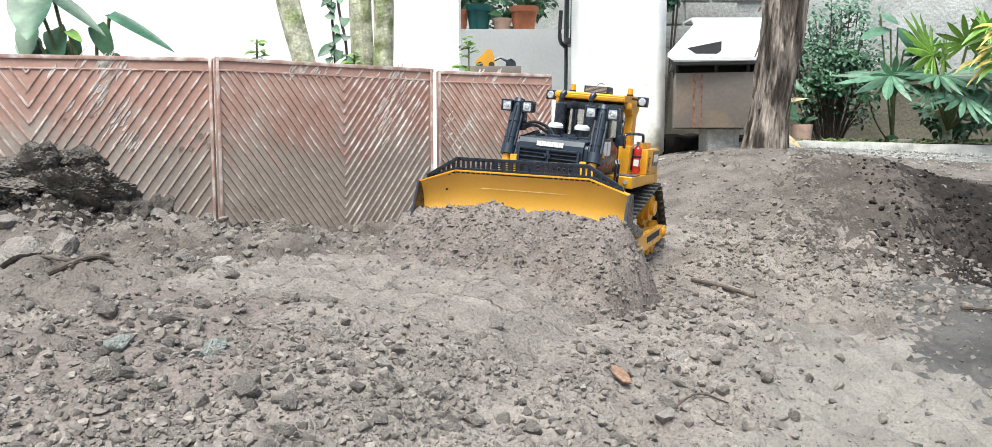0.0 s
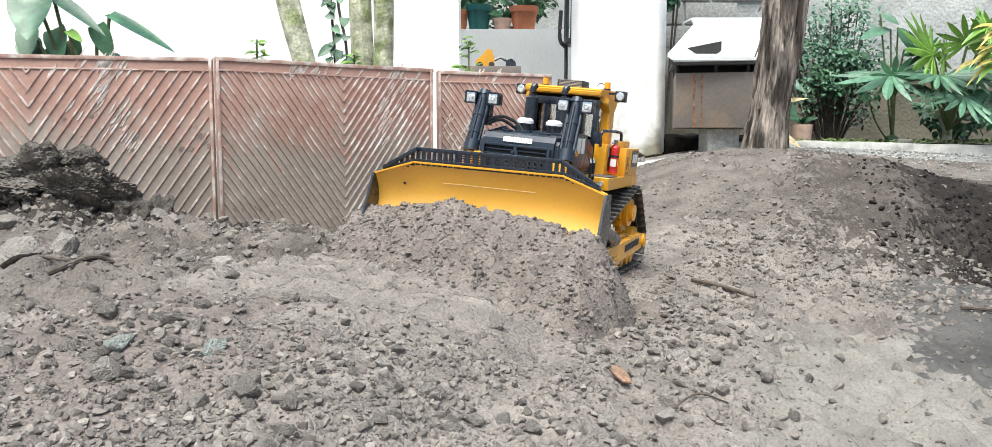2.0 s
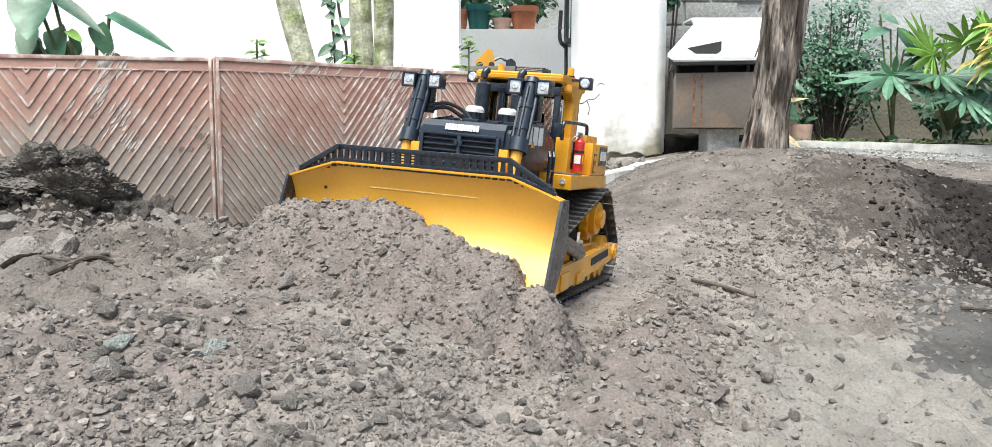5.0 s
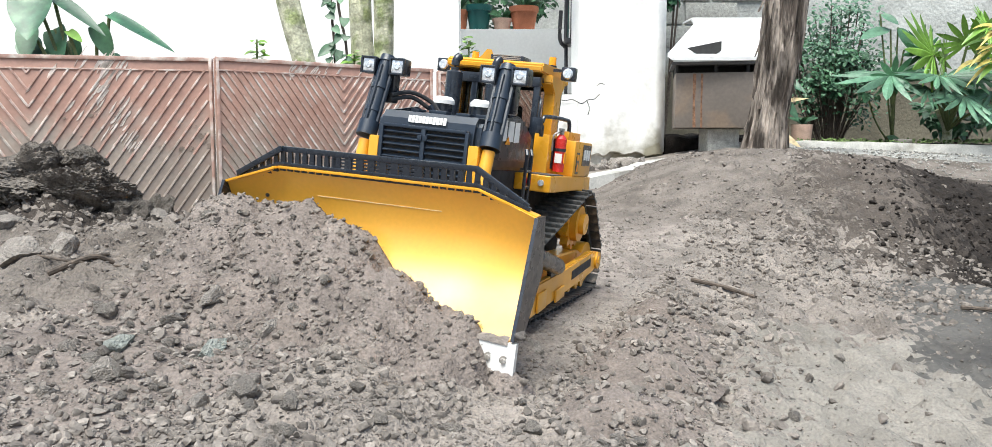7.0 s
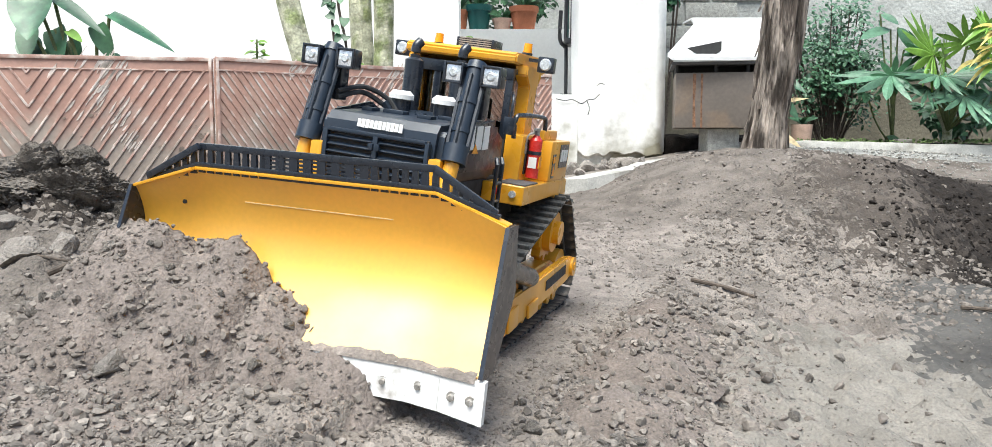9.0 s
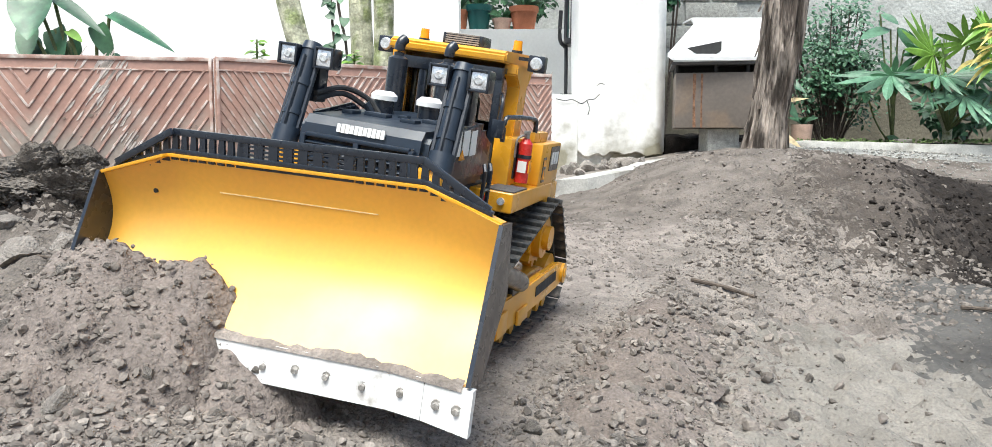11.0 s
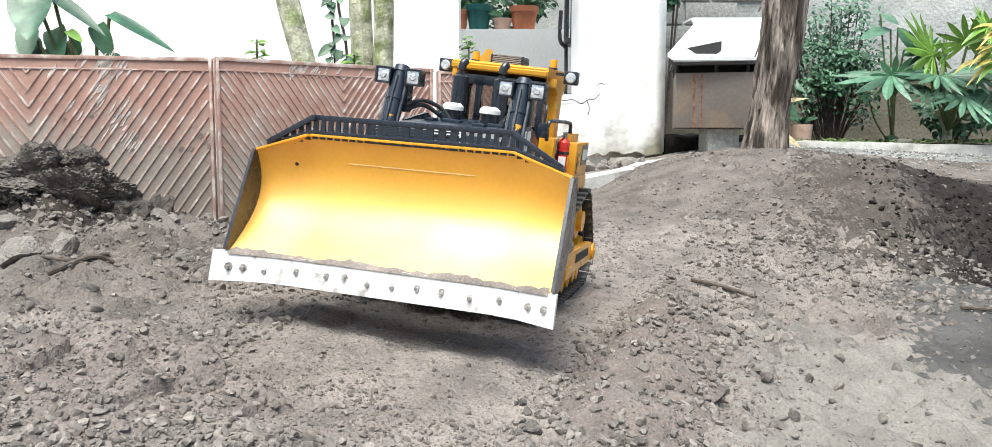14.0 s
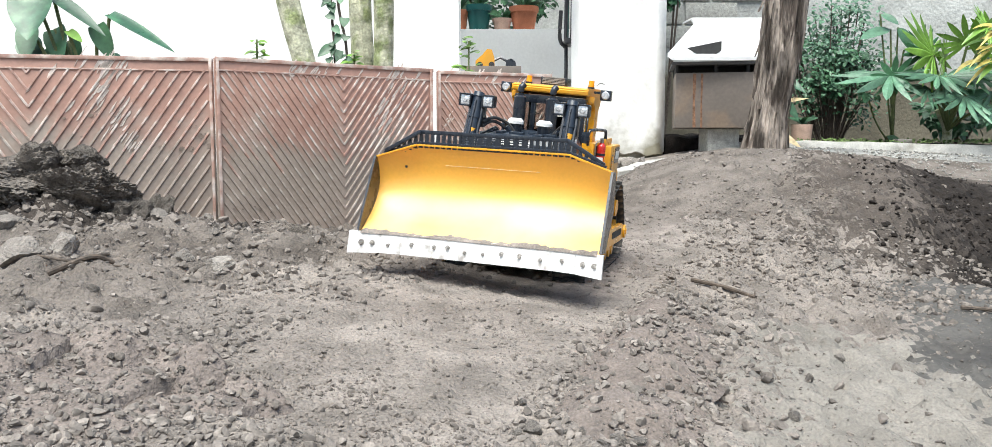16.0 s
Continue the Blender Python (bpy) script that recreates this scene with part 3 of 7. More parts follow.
def metal_box():
    ob = thing("metal_cabinet", "brown rusty metal box propped on a concrete block", "box", "", pose(0.838, 3.9, 0, 0, 0, -10) @ pose(-0.808, -3.9, 0))
    bm = bmesh.new()
    box(bm, 0.808, 1.215, 3.9, 4.25, 0.300, 0.555, 0.004)
    part("body", bm, "box_metal", ob)
    bm = bmesh.new()
    for x in (0.808, 0.985, 1.13, 1.205):
        box(bm, x, x + 0.012, 3.905, 4.25, 0.555, 0.590)
    box(bm, 0.808, 1.217, 4.0, 4.25, 0.555, 0.590)
    part("vent_frame", bm, "dark_gap", ob, "dark vent slots under the lid")
    bm = bmesh.new()
    box(bm, 0.790, 1.225, 3.87, 4.27, 0.590, 0.603, 0.002)
    part("lid", bm, "plate_grey", ob, "grey metal lid edge")
    for x, w in ((0.890, 0.014), (0.925, 0.010)):
        bm = bmesh.new()
        prism(bm, [(x, 0.302), (x + w, 0.302), (x + w * 0.6, 0.42), (x + w * 0.9, 0.55), (x - w * 0.2, 0.55), (x - w * 0.1, 0.4)], 3.8975, 3.8995, "y")
        part("rust_run", bm, "rust", ob, "orange rust run down the front")
    return ob


metal_box()
bm = bmesh.new()
box(bm, 1.000, 1.150, 3.92, 4.1, 0.10, 0.298, 0.006)
ob = part("concrete_block", bm, "grey_block")
tagged(ob, "rough grey concrete block under the metal box", "block")
bm = bmesh.new()
prism(bm, [(3.80, 0.604), (3.80, 0.618), (3.90, 0.645), (4.02, 0.800), (4.10, 0.838), (4.30, 0.845), (4.30, 0.835), (4.11, 0.828), (4.03, 0.79), (3.91, 0.632)], 0.80, 1.30)
for v in bm.verts:
    if v.co.x < 0.9 and v.co.z > 0.7:
        v.co.x += 0.14
    v.co.x += 0.10 * max(0, v.co.z - 0.70)
bmesh.ops.recalc_face_normals(bm, faces=bm.faces[:])
sheet = tagged(part("plastic_sheet", bm, "white_sheet"), "white sheet lying bent over the metal box", "sheet")
bm = bmesh.new()
prism(bm, [(0.885, 0.668), (1.045, 0.700), (1.045, 0.655), (1.02, 0.640), (0.93, 0.642)], 3.885, 3.892, "y")
part("print", bm, "dark_gap", sheet, "dark worn print kept as a plain shape")


# ---- trunks ----
def trunk(name, label, path, radii, mat, seg=20, lumps=0.10, flakes=0, seed=1):
    ob = thing(name, label, "tree")
    rng = random.Random(seed)
    pts = arc(path, 44 if flakes else 14)
    n = len(pts)
    rad = np.interp(np.linspace(0, 1, n), np.linspace(0, 1, len(radii)), radii)
    bm = bmesh.new()
    rings = []
    for i, p in enumerate(pts):
        ring = []
        for k in range(seg):
            a = 2 * math.pi * k / seg
            q = rad[i] * (1 + lumps * noise.noise(Vector((math.cos(a) * 3, math.sin(a) * 3, p.z * 6 + seed))) + lumps * 0.8 * noise.noise(Vector((math.cos(a) * 9, math.sin(a) * 9, p.z * 2.5 + seed))))
            if flakes:
                # fibrous ridges that run up the stem and wind a little
                w = a + 0.5 * p.z
                q += 0.018 * abs(noise.noise(Vector((math.cos(w) * 8, math.sin(w) * 8, p.z * 2.2)))) + 0.005 * abs(noise.noise(Vector((math.cos(w) * 20, math.sin(w) * 20, p.z * 5)))) - 0.006
            ring.append(bm.verts.new((p.x + q * math.cos(a), p.y + q * math.sin(a), p.z)))
        rings.append(ring)
    for a, b in zip(rings, rings[1:]):
        for k in range(seg):
            bm.faces.new((a[k], a[(k + 1) % seg], b[(k + 1) % seg], b[k]))
    bm.faces.new(rings[0][::-1])
    bm.faces.new(rings[-1])
    part("trunk", bm, mat, ob)
    for f in range(flakes):
        i = rng.randrange(2, n - 6)
        a = rng.uniform(math.pi * 0.9, math.pi * 2.1)
        ln, wd = rng.uniform(0.12, 0.42), rng.uniform(0.003, 0.010)
        p = pts[i]
        peel = 0.004 + 0.11 * rng.random() ** 5
        bm = bmesh.new()
        prev = None
        for k in range(7):
            t = k / 6
            z = p.z + ln * (t - 0.5)
            j = int(np.clip(np.interp(z, [v.z for v in pts], range(n)), 0, n - 1))
            c = pts[j]
            out = rad[j] * 1.06 + 0.004 + peel * max(0, 0.55 - t) ** 2
            aa = a + 0.08 * math.sin(3 * t + f)
            w2 = wd * (0.5 + math.sin(math.pi * min(1, t + 0.15)) * 0.6) / rad[j]
            row = [bm.verts.new((c.x + out * math.cos(aa + e), c.y + out * math.sin(aa + e), z)) for e in (-w2, 0, w2)]
            if prev:
                for e in range(2):
                    bm.faces.new((prev[e], prev[e + 1], row[e + 1], row[e]))
            prev = row
        bmesh.ops.solidify(bm, geom=bm.faces[:], thickness=0.003)
        part("bark_strip", bm, mat, ob)
    return ob


trunk("tree", "thick trunk with peeling grey-brown fibrous bark", [(1.060, 3.3, 0.05), (1.070, 3.3, 0.25), (1.104, 3.3, 0.5), (1.138, 3.3, 0.80), (1.17, 3.3, 1.5)], [0.112, 0.092, 0.071, 0.072, 0.080, 0.082, 0.09], "bark_peeling", 130, 0.12, 64, 2)
trunk("tree", "slim leaning trunk with lichen-green bark behind the fence", [(-0.62, 2.9, 0.05), (-0.655, 2.9, 0.45), (-0.716, 2.9, 0.72), (-0.86, 2.95, 1.5)], [0.042, 0.040, 0.041, 0.042], "bark_green", 18, 0.07, 0, 5)
trunk("tree", "upright pale lichened trunk behind the fence", [(-0.48, 3.1, 0.05), (-0.49, 3.1, 0.5), (-0.500, 3.1, 0.75), (-0.52, 3.1, 1.5)], [0.048, 0.043, 0.041, 0.042], "bark_green", 18, 0.07, 0, 9)
trunk("tree", "upright green-brown trunk beside its neighbour behind the fence", [(-0.403, 3.0, 0.05), (-0.404, 3.0, 0.5), (-0.400, 3.0, 0.73), (-0.40, 3.0, 1.5)], [0.040, 0.036, 0.036, 0.04], "bark_green", 18, 0.10, 0, 13)


# ---- leaves ----
def leaf_bm(bm, base, tip, up, width, shape="oval", curl=0.15, n=9, lobes=0):
    """One leaf blade from base to tip, folded along its midrib; shape sets the outline."""
    base, tip = Vector(base), Vector(tip)
    d = tip - base
    side = d.cross(Vector(up)).normalized()
    nor = side.cross(d).normalized()
    rows = []
    for k in range(n + 1):
        t = k / n
        if shape == "heart":
            w = width * (math.sin(math.pi * min(1.0, 0.22 + 0.78 * t) ** 0.8) ** 0.8 if t < 1 else 0)
        elif shape == "lance":
            w = width * math.sin(math.pi * t ** 0.8) ** 0.9
        else:
            w = width * math.sin(math.pi * t ** 0.9) ** 0.7
        if lobes:
            w *= 0.30 + 0.70 * abs(math.sin(math.pi * lobes * t + 0.4))
        w = max(w, 0.0006)
        c = base + d * t - Vector((0, 0, 1)) * (curl * d.length * t * t) + nor * 0.0
        rows.append([bm.verts.new(c - side * w + nor * w * 0.25), bm.verts.new(c), bm.verts.new(c + side * w + nor * w * 0.25)])
    for a, b in zip(rows, rows[1:]):
        bm.faces.new((a[0], a[1], b[1], b[0]))
        bm.faces.new((a[1], a[2], b[2], b[1]))
    return bm


def leaf_part(parent, mat, *args, **kw):
    bm = leaf_bm(bmesh.new(), *args, **kw)
    return part("leaf", bm, mat, parent)


def stem_part(parent, pts, r, mat="stem", name="stem"):
    return part(name, tube(bmesh.new(), arc(pts, 5), r, 7), mat, parent)


def elephant_ear():
    ob = thing("elephant_ear_plant", "broad blue-green elephant-ear leaves rising behind the fence", "plant")
    foot = (-1.08, 2.2, 0.2)
    for tip0, tip1, up, w, mat, cl in (
            ((-1.205, 2.2, 0.620), (-1.190, 2.13, 0.490), (0.1, -1, 0.25), 0.056, "leaf_blue", 0.02),
            ((-1.245, 2.24, 0.535), (-1.235, 2.2, 0.440), (0.1, -1, 0.2), 0.030, "leaf_dark", 0.0),
            ((-1.175, 2.24, 0.530), (-1.140, 2.2, 0.440), (-0.2, -1, 0.4), 0.034, "leaf_mid", 0.02),
            ((-1.165, 2.22, 0.610), (-1.000, 2.15, 0.520), (0.25, -0.75, 0.7), 0.019, "leaf_blue", 0.10),
            ((-1.010, 2.2, 0.562), (-0.820, 2.14, 0.462), (0.25, -0.6, 0.9), 0.021, "leaf_blue", 0.02),
            ((-1.045, 2.2, 0.535), (-1.005, 2.2, 0.440), (0, -1, 0.3), 0.026, "leaf_mid", 0.0),
            ((-1.120, 2.2, 0.520), (-1.065, 2.16, 0.485), (0, -0.7, 1), 0.013, "leaf_bright", 0.0),
            ((-1.17, 2.24, 0.46), (-1.11, 2.2, 0.43), (0, -1, 0.6), 0.022, "leaf_dark", 0.0),
            ((-1.260, 2.26, 0.500), (-1.220, 2.22, 0.430), (0.2, -1, 0.3), 0.034, "leaf_blue", 0.0),
            ((-1.150, 2.26, 0.500), (-1.100, 2.22, 0.430), (-0.2, -1, 0.3), 0.032, "leaf_dark", 0.0),
            ((-1.225, 2.26, 0.470), (-1.180, 2.22, 0.420), (0, -1, 0.3), 0.030, "leaf_mid", 0.0),
            ((-1.03, 2.24, 0.455), (-0.98, 2.2, 0.435), (0, -1, 0.6), 0.018, "leaf_blue", 0.0)):
        leaf_part(ob, mat, tip0, tip1, up, w, "heart", cl, 12)
        stem_part(ob, [foot, ((foot[0] + tip0[0]) / 2, 2.22, 0.40), tip0], 0.0045)
    return ob


elephant_ear()


def sprig(x, y, z, h, spread, n, mat, seed, label, size=0.02):
    ob = thing("young_shrub", label, "plant")
    rng = random.Random(seed)
    top = Vector((x, y, z))
    stem_part(ob, [(x + 0.01, y, z - h), (x, y, z - h / 2), top], 0.0028)
    for k in range(n):
        t = rng.random()
        b = Vector((x + rng.gauss(0, 0.35) * spread, y, z - h * 0.42 * t + rng.uniform(-0.4, 0.4) * spread))
        a = rng.uniform(0, 2 * math.pi)
        d = Vector((math.cos(a) * spread, math.sin(a) * spread * 0.6, rng.uniform(-0.2, 0.6) * spread))
        leaf_part(ob, mat, b, b + d, (0, -0.5, 1), size * rng.uniform(0.6, 1.1), "oval", 0.2, 5)
    return ob


sprig(-0.69, 2.42, 0.525, 0.35, 0.030, 34, "leaf_bright", 3, "small bright green shoot above the fence edge", 0.010)
sprig(-0.44, 2.60, 0.50, 0.35, 0.034, 40, "leaf_bright", 8, "low bright green leaves above the fence edge", 0.012)
sprig(-0.085, 2.62, 0.545, 0.35, 0.034, 40, "leaf_bright", 21, "small bright green shoot above the fence edge", 0.010)


def vine():
    ob = thing("climbing_vine", "thin dark vine with heart-shaped green leaves", "plant")
    rng = random.Random(6)
    for x, lean in ((-0.53, 0.0), (-0.49, -0.02)):
        pts = [(x, 2.7, 0.1), (x + 0.01, 2.7, 0.5), (x + lean, 2.7, 0.72), (x + lean * 2, 2.7, 1.3)]
        stem_part(ob, pts, 0.0045, "twig")
    for k in range(30):
        b = Vector((rng.choice((-0.53, -0.49)) + rng.uniform(-0.012, 0.012), 2.69, rng.uniform(0.44, 0.80)))
        d = Vector((rng.uniform(-1, 1) * 0.04, -0.012, -rng.uniform(0.01, 0.035)))
        leaf_part(ob, rng.choice(("leaf_dark", "leaf_mid")), b, b + d, (0, -1, 0.4), rng.uniform(0.010, 0.017), "heart", 0.1, 6)
    return ob


vine()


# ---- porch: pots, plants and a folded chair ----
def flower_pot(x, y, z, r, h, mat, label, leaf, seed, n=14, tall=0.22):
    ob = thing("flower_pot", label, "flower pot", "pots on the porch wall")
    bm = bmesh.new()
    rod(bm, (x, y, z), (x, y, z + h * 0.78), r * 0.72, r * 0.92, 24)
    rod(bm, (x, y, z + h * 0.76), (x, y, z + h), r, r * 1.02, 24)
    part("pot", bm, mat, ob)
    bm = bmesh.new()
    rod(bm, (x, y, z + h * 0.9), (x, y, z + h * 1.004), r * 0.9, seg=20)
    part("potting_soil", bm, "dark_soil", ob)
    rng = random.Random(seed)
    for k in range(n):
        a = rng.uniform(0, 6.28)
        d = Vector((math.cos(a) * rng.uniform(0.05, 0.14), math.sin(a) * 0.10, rng.uniform(0.3, 1.0) * tall))
        leaf_part(ob, leaf, (x, y, z + h), Vector((x, y, z + h)) + d, (math.cos(a + 1.5), math.sin(a + 1.5), 0.5), rng.uniform(0.012, 0.022), "lance", 0.35, 7)
    return ob


flower_pot(0.182, 5.5, 0.964, 0.095, 0.15, "terracotta", "terracotta pot with leafy plant on low white wall", "leaf_dark", 2)
flower_pot(-0.112, 5.5, 0.964, 0.085, 0.16, "green_plastic", "dark green plastic pot with plant on low white wall", "leaf_mid", 5)
flower_pot(0.04, 5.5, 0.964, 0.065, 0.075, "pink_pot", "low pale pot with trailing plant on low white wall", "leaf_mid", 7, 18, 0.10)
flower_pot(-0.235, 5.5, 0.964, 0.055, 0.13, "terracotta", "narrow terracotta pot on low white wall", "leaf_dark", 9, 10)


def shrub(name, label, centre, size, leaves, mats, leaf_size, seed, stems=6, foot=0.2):
    ob = thing(name, label, "bush")
    rng = random.Random(seed)
    c = Vector(centre)
    for k in range(stems):
        q = Vector((rng.uniform(-0.8, 0.8) * size[0], rng.uniform(-0.4, 0.4) * size[1], rng.uniform(0.2, 0.9) * size[2]))
        stem_part(ob, [(c.x + q.x * 0.2, c.y, foot), (c.x + q.x * 0.6, c.y + q.y * 0.5, (foot + c.z + q.z) / 2), c + q], 0.007, "twig")
    for mi, mat in enumerate(mats):
        bm = bmesh.new()
        for k in range(leaves // len(mats)):
            a, b = rng.uniform(0, 6.283), rng.uniform(-1, 1)
            r = rng.uniform(0.35, 1.0) ** 0.5 * (0.75 + 0.45 * noise.noise(Vector((math.cos(a) * 2, b * 2, seed))))
            s = math.sqrt(max(0, 1 - b * b))
            p = c + Vector((math.cos(a) * s * size[0] * r, math.sin(a) * s * size[1] * r, b * size[2] * r))
            d = Vector((rng.uniform(-1, 1), rng.uniform(-1, 0.3), rng.uniform(-0.9, 0.4))).normalized() * leaf_size * rng.uniform(0.6, 1.3)
            leaf_bm(bm, p, p + d, (rng.uniform(-0.5, 0.5), -0.7, 1), leaf_size * rng.uniform(0.24, 0.36), "oval", 0.1, 3)
        tagged(part("foliage", bm, mat, ob), kind="stuff")
    return ob


shrub("porch_plant", "dark potted greenery in the shade of the porch", (0.05, 6.3, 1.35), (0.55, 0.3, 0.4), 900, ("leaf_dark", "leaf_mid"), 0.06, 4, 5, 0.465)
def clump_bush():
    """Loose bush: twigs, each with its own uneven clump of small leaves, with top light painted in as paler leaves
    higher up.
    """
    ob = thing("bush", "small-leaved green bush with loose clumps against the grey wall", "bush")
    rng = random.Random(12)
    sets = {"leaf_dark": bmesh.new(), "leaf_mid": bmesh.new(), "leaf_pale": bmesh.new()}
    for k in range(84):
        a, b = rng.uniform(0, 6.283), rng.uniform(-1, 1)
        q = rng.random() ** 0.4
        s = math.sqrt(1 - b * b * 0.8)
        c = Vector((2.01 + 0.275 * q * math.cos(a) * s + 0.03 * rng.gauss(0, 1), 4.95 + 0.20 * q * math.sin(a) * s, 0.70 + 0.36 * q * b))
        stem_part(ob, [(2.0 + 0.25 * (c.x - 2.03), 4.95, 0.2), (2.02 + 0.7 * (c.x - 2.03), (4.95 + c.y) / 2, (0.2 + c.z) / 2 + 0.04), c], 0.0035, "twig", "branch")
        # top light put into the leaf colour: pale high up, dark low down
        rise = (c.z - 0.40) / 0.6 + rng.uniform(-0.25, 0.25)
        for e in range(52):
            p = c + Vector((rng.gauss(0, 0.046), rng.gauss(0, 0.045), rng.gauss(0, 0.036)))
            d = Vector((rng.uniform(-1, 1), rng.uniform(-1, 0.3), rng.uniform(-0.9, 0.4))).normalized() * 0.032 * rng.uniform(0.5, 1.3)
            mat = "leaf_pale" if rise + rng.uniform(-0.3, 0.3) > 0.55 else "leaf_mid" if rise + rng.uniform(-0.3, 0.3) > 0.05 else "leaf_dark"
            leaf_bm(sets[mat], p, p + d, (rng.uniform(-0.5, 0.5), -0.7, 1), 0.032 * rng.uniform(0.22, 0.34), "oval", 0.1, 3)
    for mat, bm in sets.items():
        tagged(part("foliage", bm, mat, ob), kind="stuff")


clump_bush()
shrub("bush", "small pale bush growing at the top of the wall", (1.10, 5.5, 1.18), (0.12, 0.1, 0.10), 260, ("leaf_mid", "leaf_blue"), 0.04, 15, 3, 0.3)


def split_leaf(ob, foot, hub, tip, size, mat, lobes=9, up=(0.05, -0.80, 0.55), spread=2.3):
    """A deeply cut leaf: one blade of finger lobes round its hub, on a long stalk."""
    foot, hub, tip = Vector(foot), Vector(hub), Vector(tip)
    stem_part(ob, [foot, (foot + hub) / 2 + Vector((0, 0, 0.03)), hub], 0.007)
    d = (tip - hub).normalized()
    side = d.cross(Vector(up)).normalized()
    nor = side.cross(d).normalized()
    reach = (tip - hub).length
    bm = bmesh.new()
    n, rows = lobes * 12, 5
    centre = bm.verts.new(hub)
    rings = []
    for j in range(1, rows + 1):
        q = j / rows
        ring = []
        for i in range(n + 1):
            a = spread * (2 * i / n - 1)
            f = 1 - 2 * abs((lobes * i / n) % 1.0 - 0.5)
            env = 0.50 + 0.50 * math.cos(a * 0.62)
            rr = reach * (env * (0.26 + 0.74 * f ** 0.8)) * q
            w = size / reach if reach else 1.0
            c = hub + d * rr * math.cos(a) + side * rr * math.sin(a) * max(0.75, min(1.3, w * 1.3))
            c += nor * (0.05 * reach * f * q) - Vector((0, 0, 0.30 * rr * q * (1 - 0.5 * math.cos(a))))
            ring.append(bm.verts.new(c))
        rings.append(ring)
    for i in range(n):
        bm.faces.new((centre, rings[0][i], rings[0][i + 1]))
    for p, q in zip(rings, rings[1:]):
        for i in range(n):
            bm.faces.new((p[i], q[i], q[i + 1], p[i + 1]))
    bmesh.ops.recalc_face_normals(bm, faces=bm.faces[:])
    part("leaf", bm, mat, ob)


def philodendron():
    ob = thing("philodendron", "large split-leaf philodendron with grey-green leaves by the wall", "plant")
    foot = (2.50, 4.60, 0.30)
    for hub, tip, w, mat, up in (
            ((2.34, 4.42, 0.585), (2.08, 4.28, 0.590), 0.16, "leaf_pale", (0, -0.45, 1)),
            ((2.38, 4.42, 0.580), (2.62, 4.34, 0.640), 0.14, "leaf_pale", (0, -0.5, 1)),
            ((2.35, 4.50, 0.700), (2.12, 4.42, 0.945), 0.20, "leaf_bright", (0.5, -0.8, 0.3)),
            ((2.33, 4.55, 0.720), (2.20, 4.50, 0.860), 0.16, "leaf_mid", (0.3, -1, 0.2)),
            ((2.53, 4.50, 0.760), (2.54, 4.42, 0.955), 0.20, "leaf_bright", (0, -1, 0.3)),
            ((2.66, 4.50, 0.780), (2.74, 4.44, 0.960), 0.18, "leaf_bright", (0, -1, 0.3)),
            ((2.44, 4.34, 0.475), (2.40, 4.14, 0.350), 0.20, "leaf_pale", (0.1, -0.8, 0.6)),
            ((2.62, 4.40, 0.500), (2.62, 4.20, 0.370), 0.20, "leaf_mid", (0.1, -0.8, 0.6)),
            ((2.60, 4.50, 0.640), (2.80, 4.40, 0.700), 0.16, "leaf_mid", (0, -0.6, 0.9)),
            ((2.58, 4.30, 0.420), (2.66, 4.12, 0.320), 0.17, "leaf_pale", (0.1, -0.7, 0.7)),
            ((2.42, 4.52, 0.690), (2.32, 4.40, 0.800), 0.15, "leaf_bright", (0.2, -0.9, 0.4)),
            ((2.50, 4.40, 0.610), (2.70, 4.30, 0.560), 0.15, "leaf_mid", (0, -0.6, 0.8)),
            ((2.30, 4.44, 0.520), (2.14, 4.32, 0.470), 0.13, "leaf_pale", (0, -0.6, 0.8)),
            ((2.60, 4.44, 0.830), (2.46, 4.34, 0.900), 0.16, "leaf_bright", (0.2, -0.8, 0.5))):
        split_leaf(ob, foot, hub, tip, w, mat, 13, up)
    part("trunk", tube(bmesh.new(), arc([(2.50, 4.64, 0.15), (2.51, 4.62, 0.30), (2.46, 4.62, 0.42)], 5), 0.026, 10), "bark_green", ob)
    young = thing("philodendron", "slender young philodendron with pale split leaves by the wall", "plant")
    foot = (2.20, 4.60, 0.20)
    for hub, tip, w, mat, up in (
            ((2.10, 4.45, 0.590), (1.77, 4.38, 0.575), 0.12, "leaf_pale", (0, -0.5, 1)),
            ((2.12, 4.45, 0.575), (2.10, 4.40, 0.720), 0.14, "leaf_mid", (0, -1, 0.2)),
            ((2.14, 4.50, 0.600), (2.30, 4.42, 0.640), 0.14, "leaf_mid", (0, -0.6, 0.8))):
        split_leaf(young, foot, hub, tip, w, mat, 9, up)
    for a, b, w, mat in (((2.16, 4.6, 0.85), (1.95, 4.5, 0.81), 0.035, "leaf_pale"), ((2.20, 4.52, 0.73), (2.29, 4.48, 0.71), 0.030, "leaf_mid"), ((2.00, 4.5, 0.50), (1.97, 4.45, 0.45), 0.022, "leaf_mid"),
                         ((2.20, 4.6, 0.86), (2.26, 4.55, 0.74), 0.040, "leaf_mid"), ((2.12, 4.5, 0.27), (2.18, 4.45, 0.22), 0.030, "leaf_dark"), ((2.10, 4.6, 0.93), (2.18, 4.55, 0.88), 0.030, "leaf_pale")):
        leaf_part(young, mat, a, b, (0, -0.7, 0.7), w, "oval", 0.12, 8)
        stem_part(young, [foot, ((foot[0] + a[0]) / 2, 4.6, (foot[2] + a[2]) / 2), a], 0.005)
    return ob


philodendron()


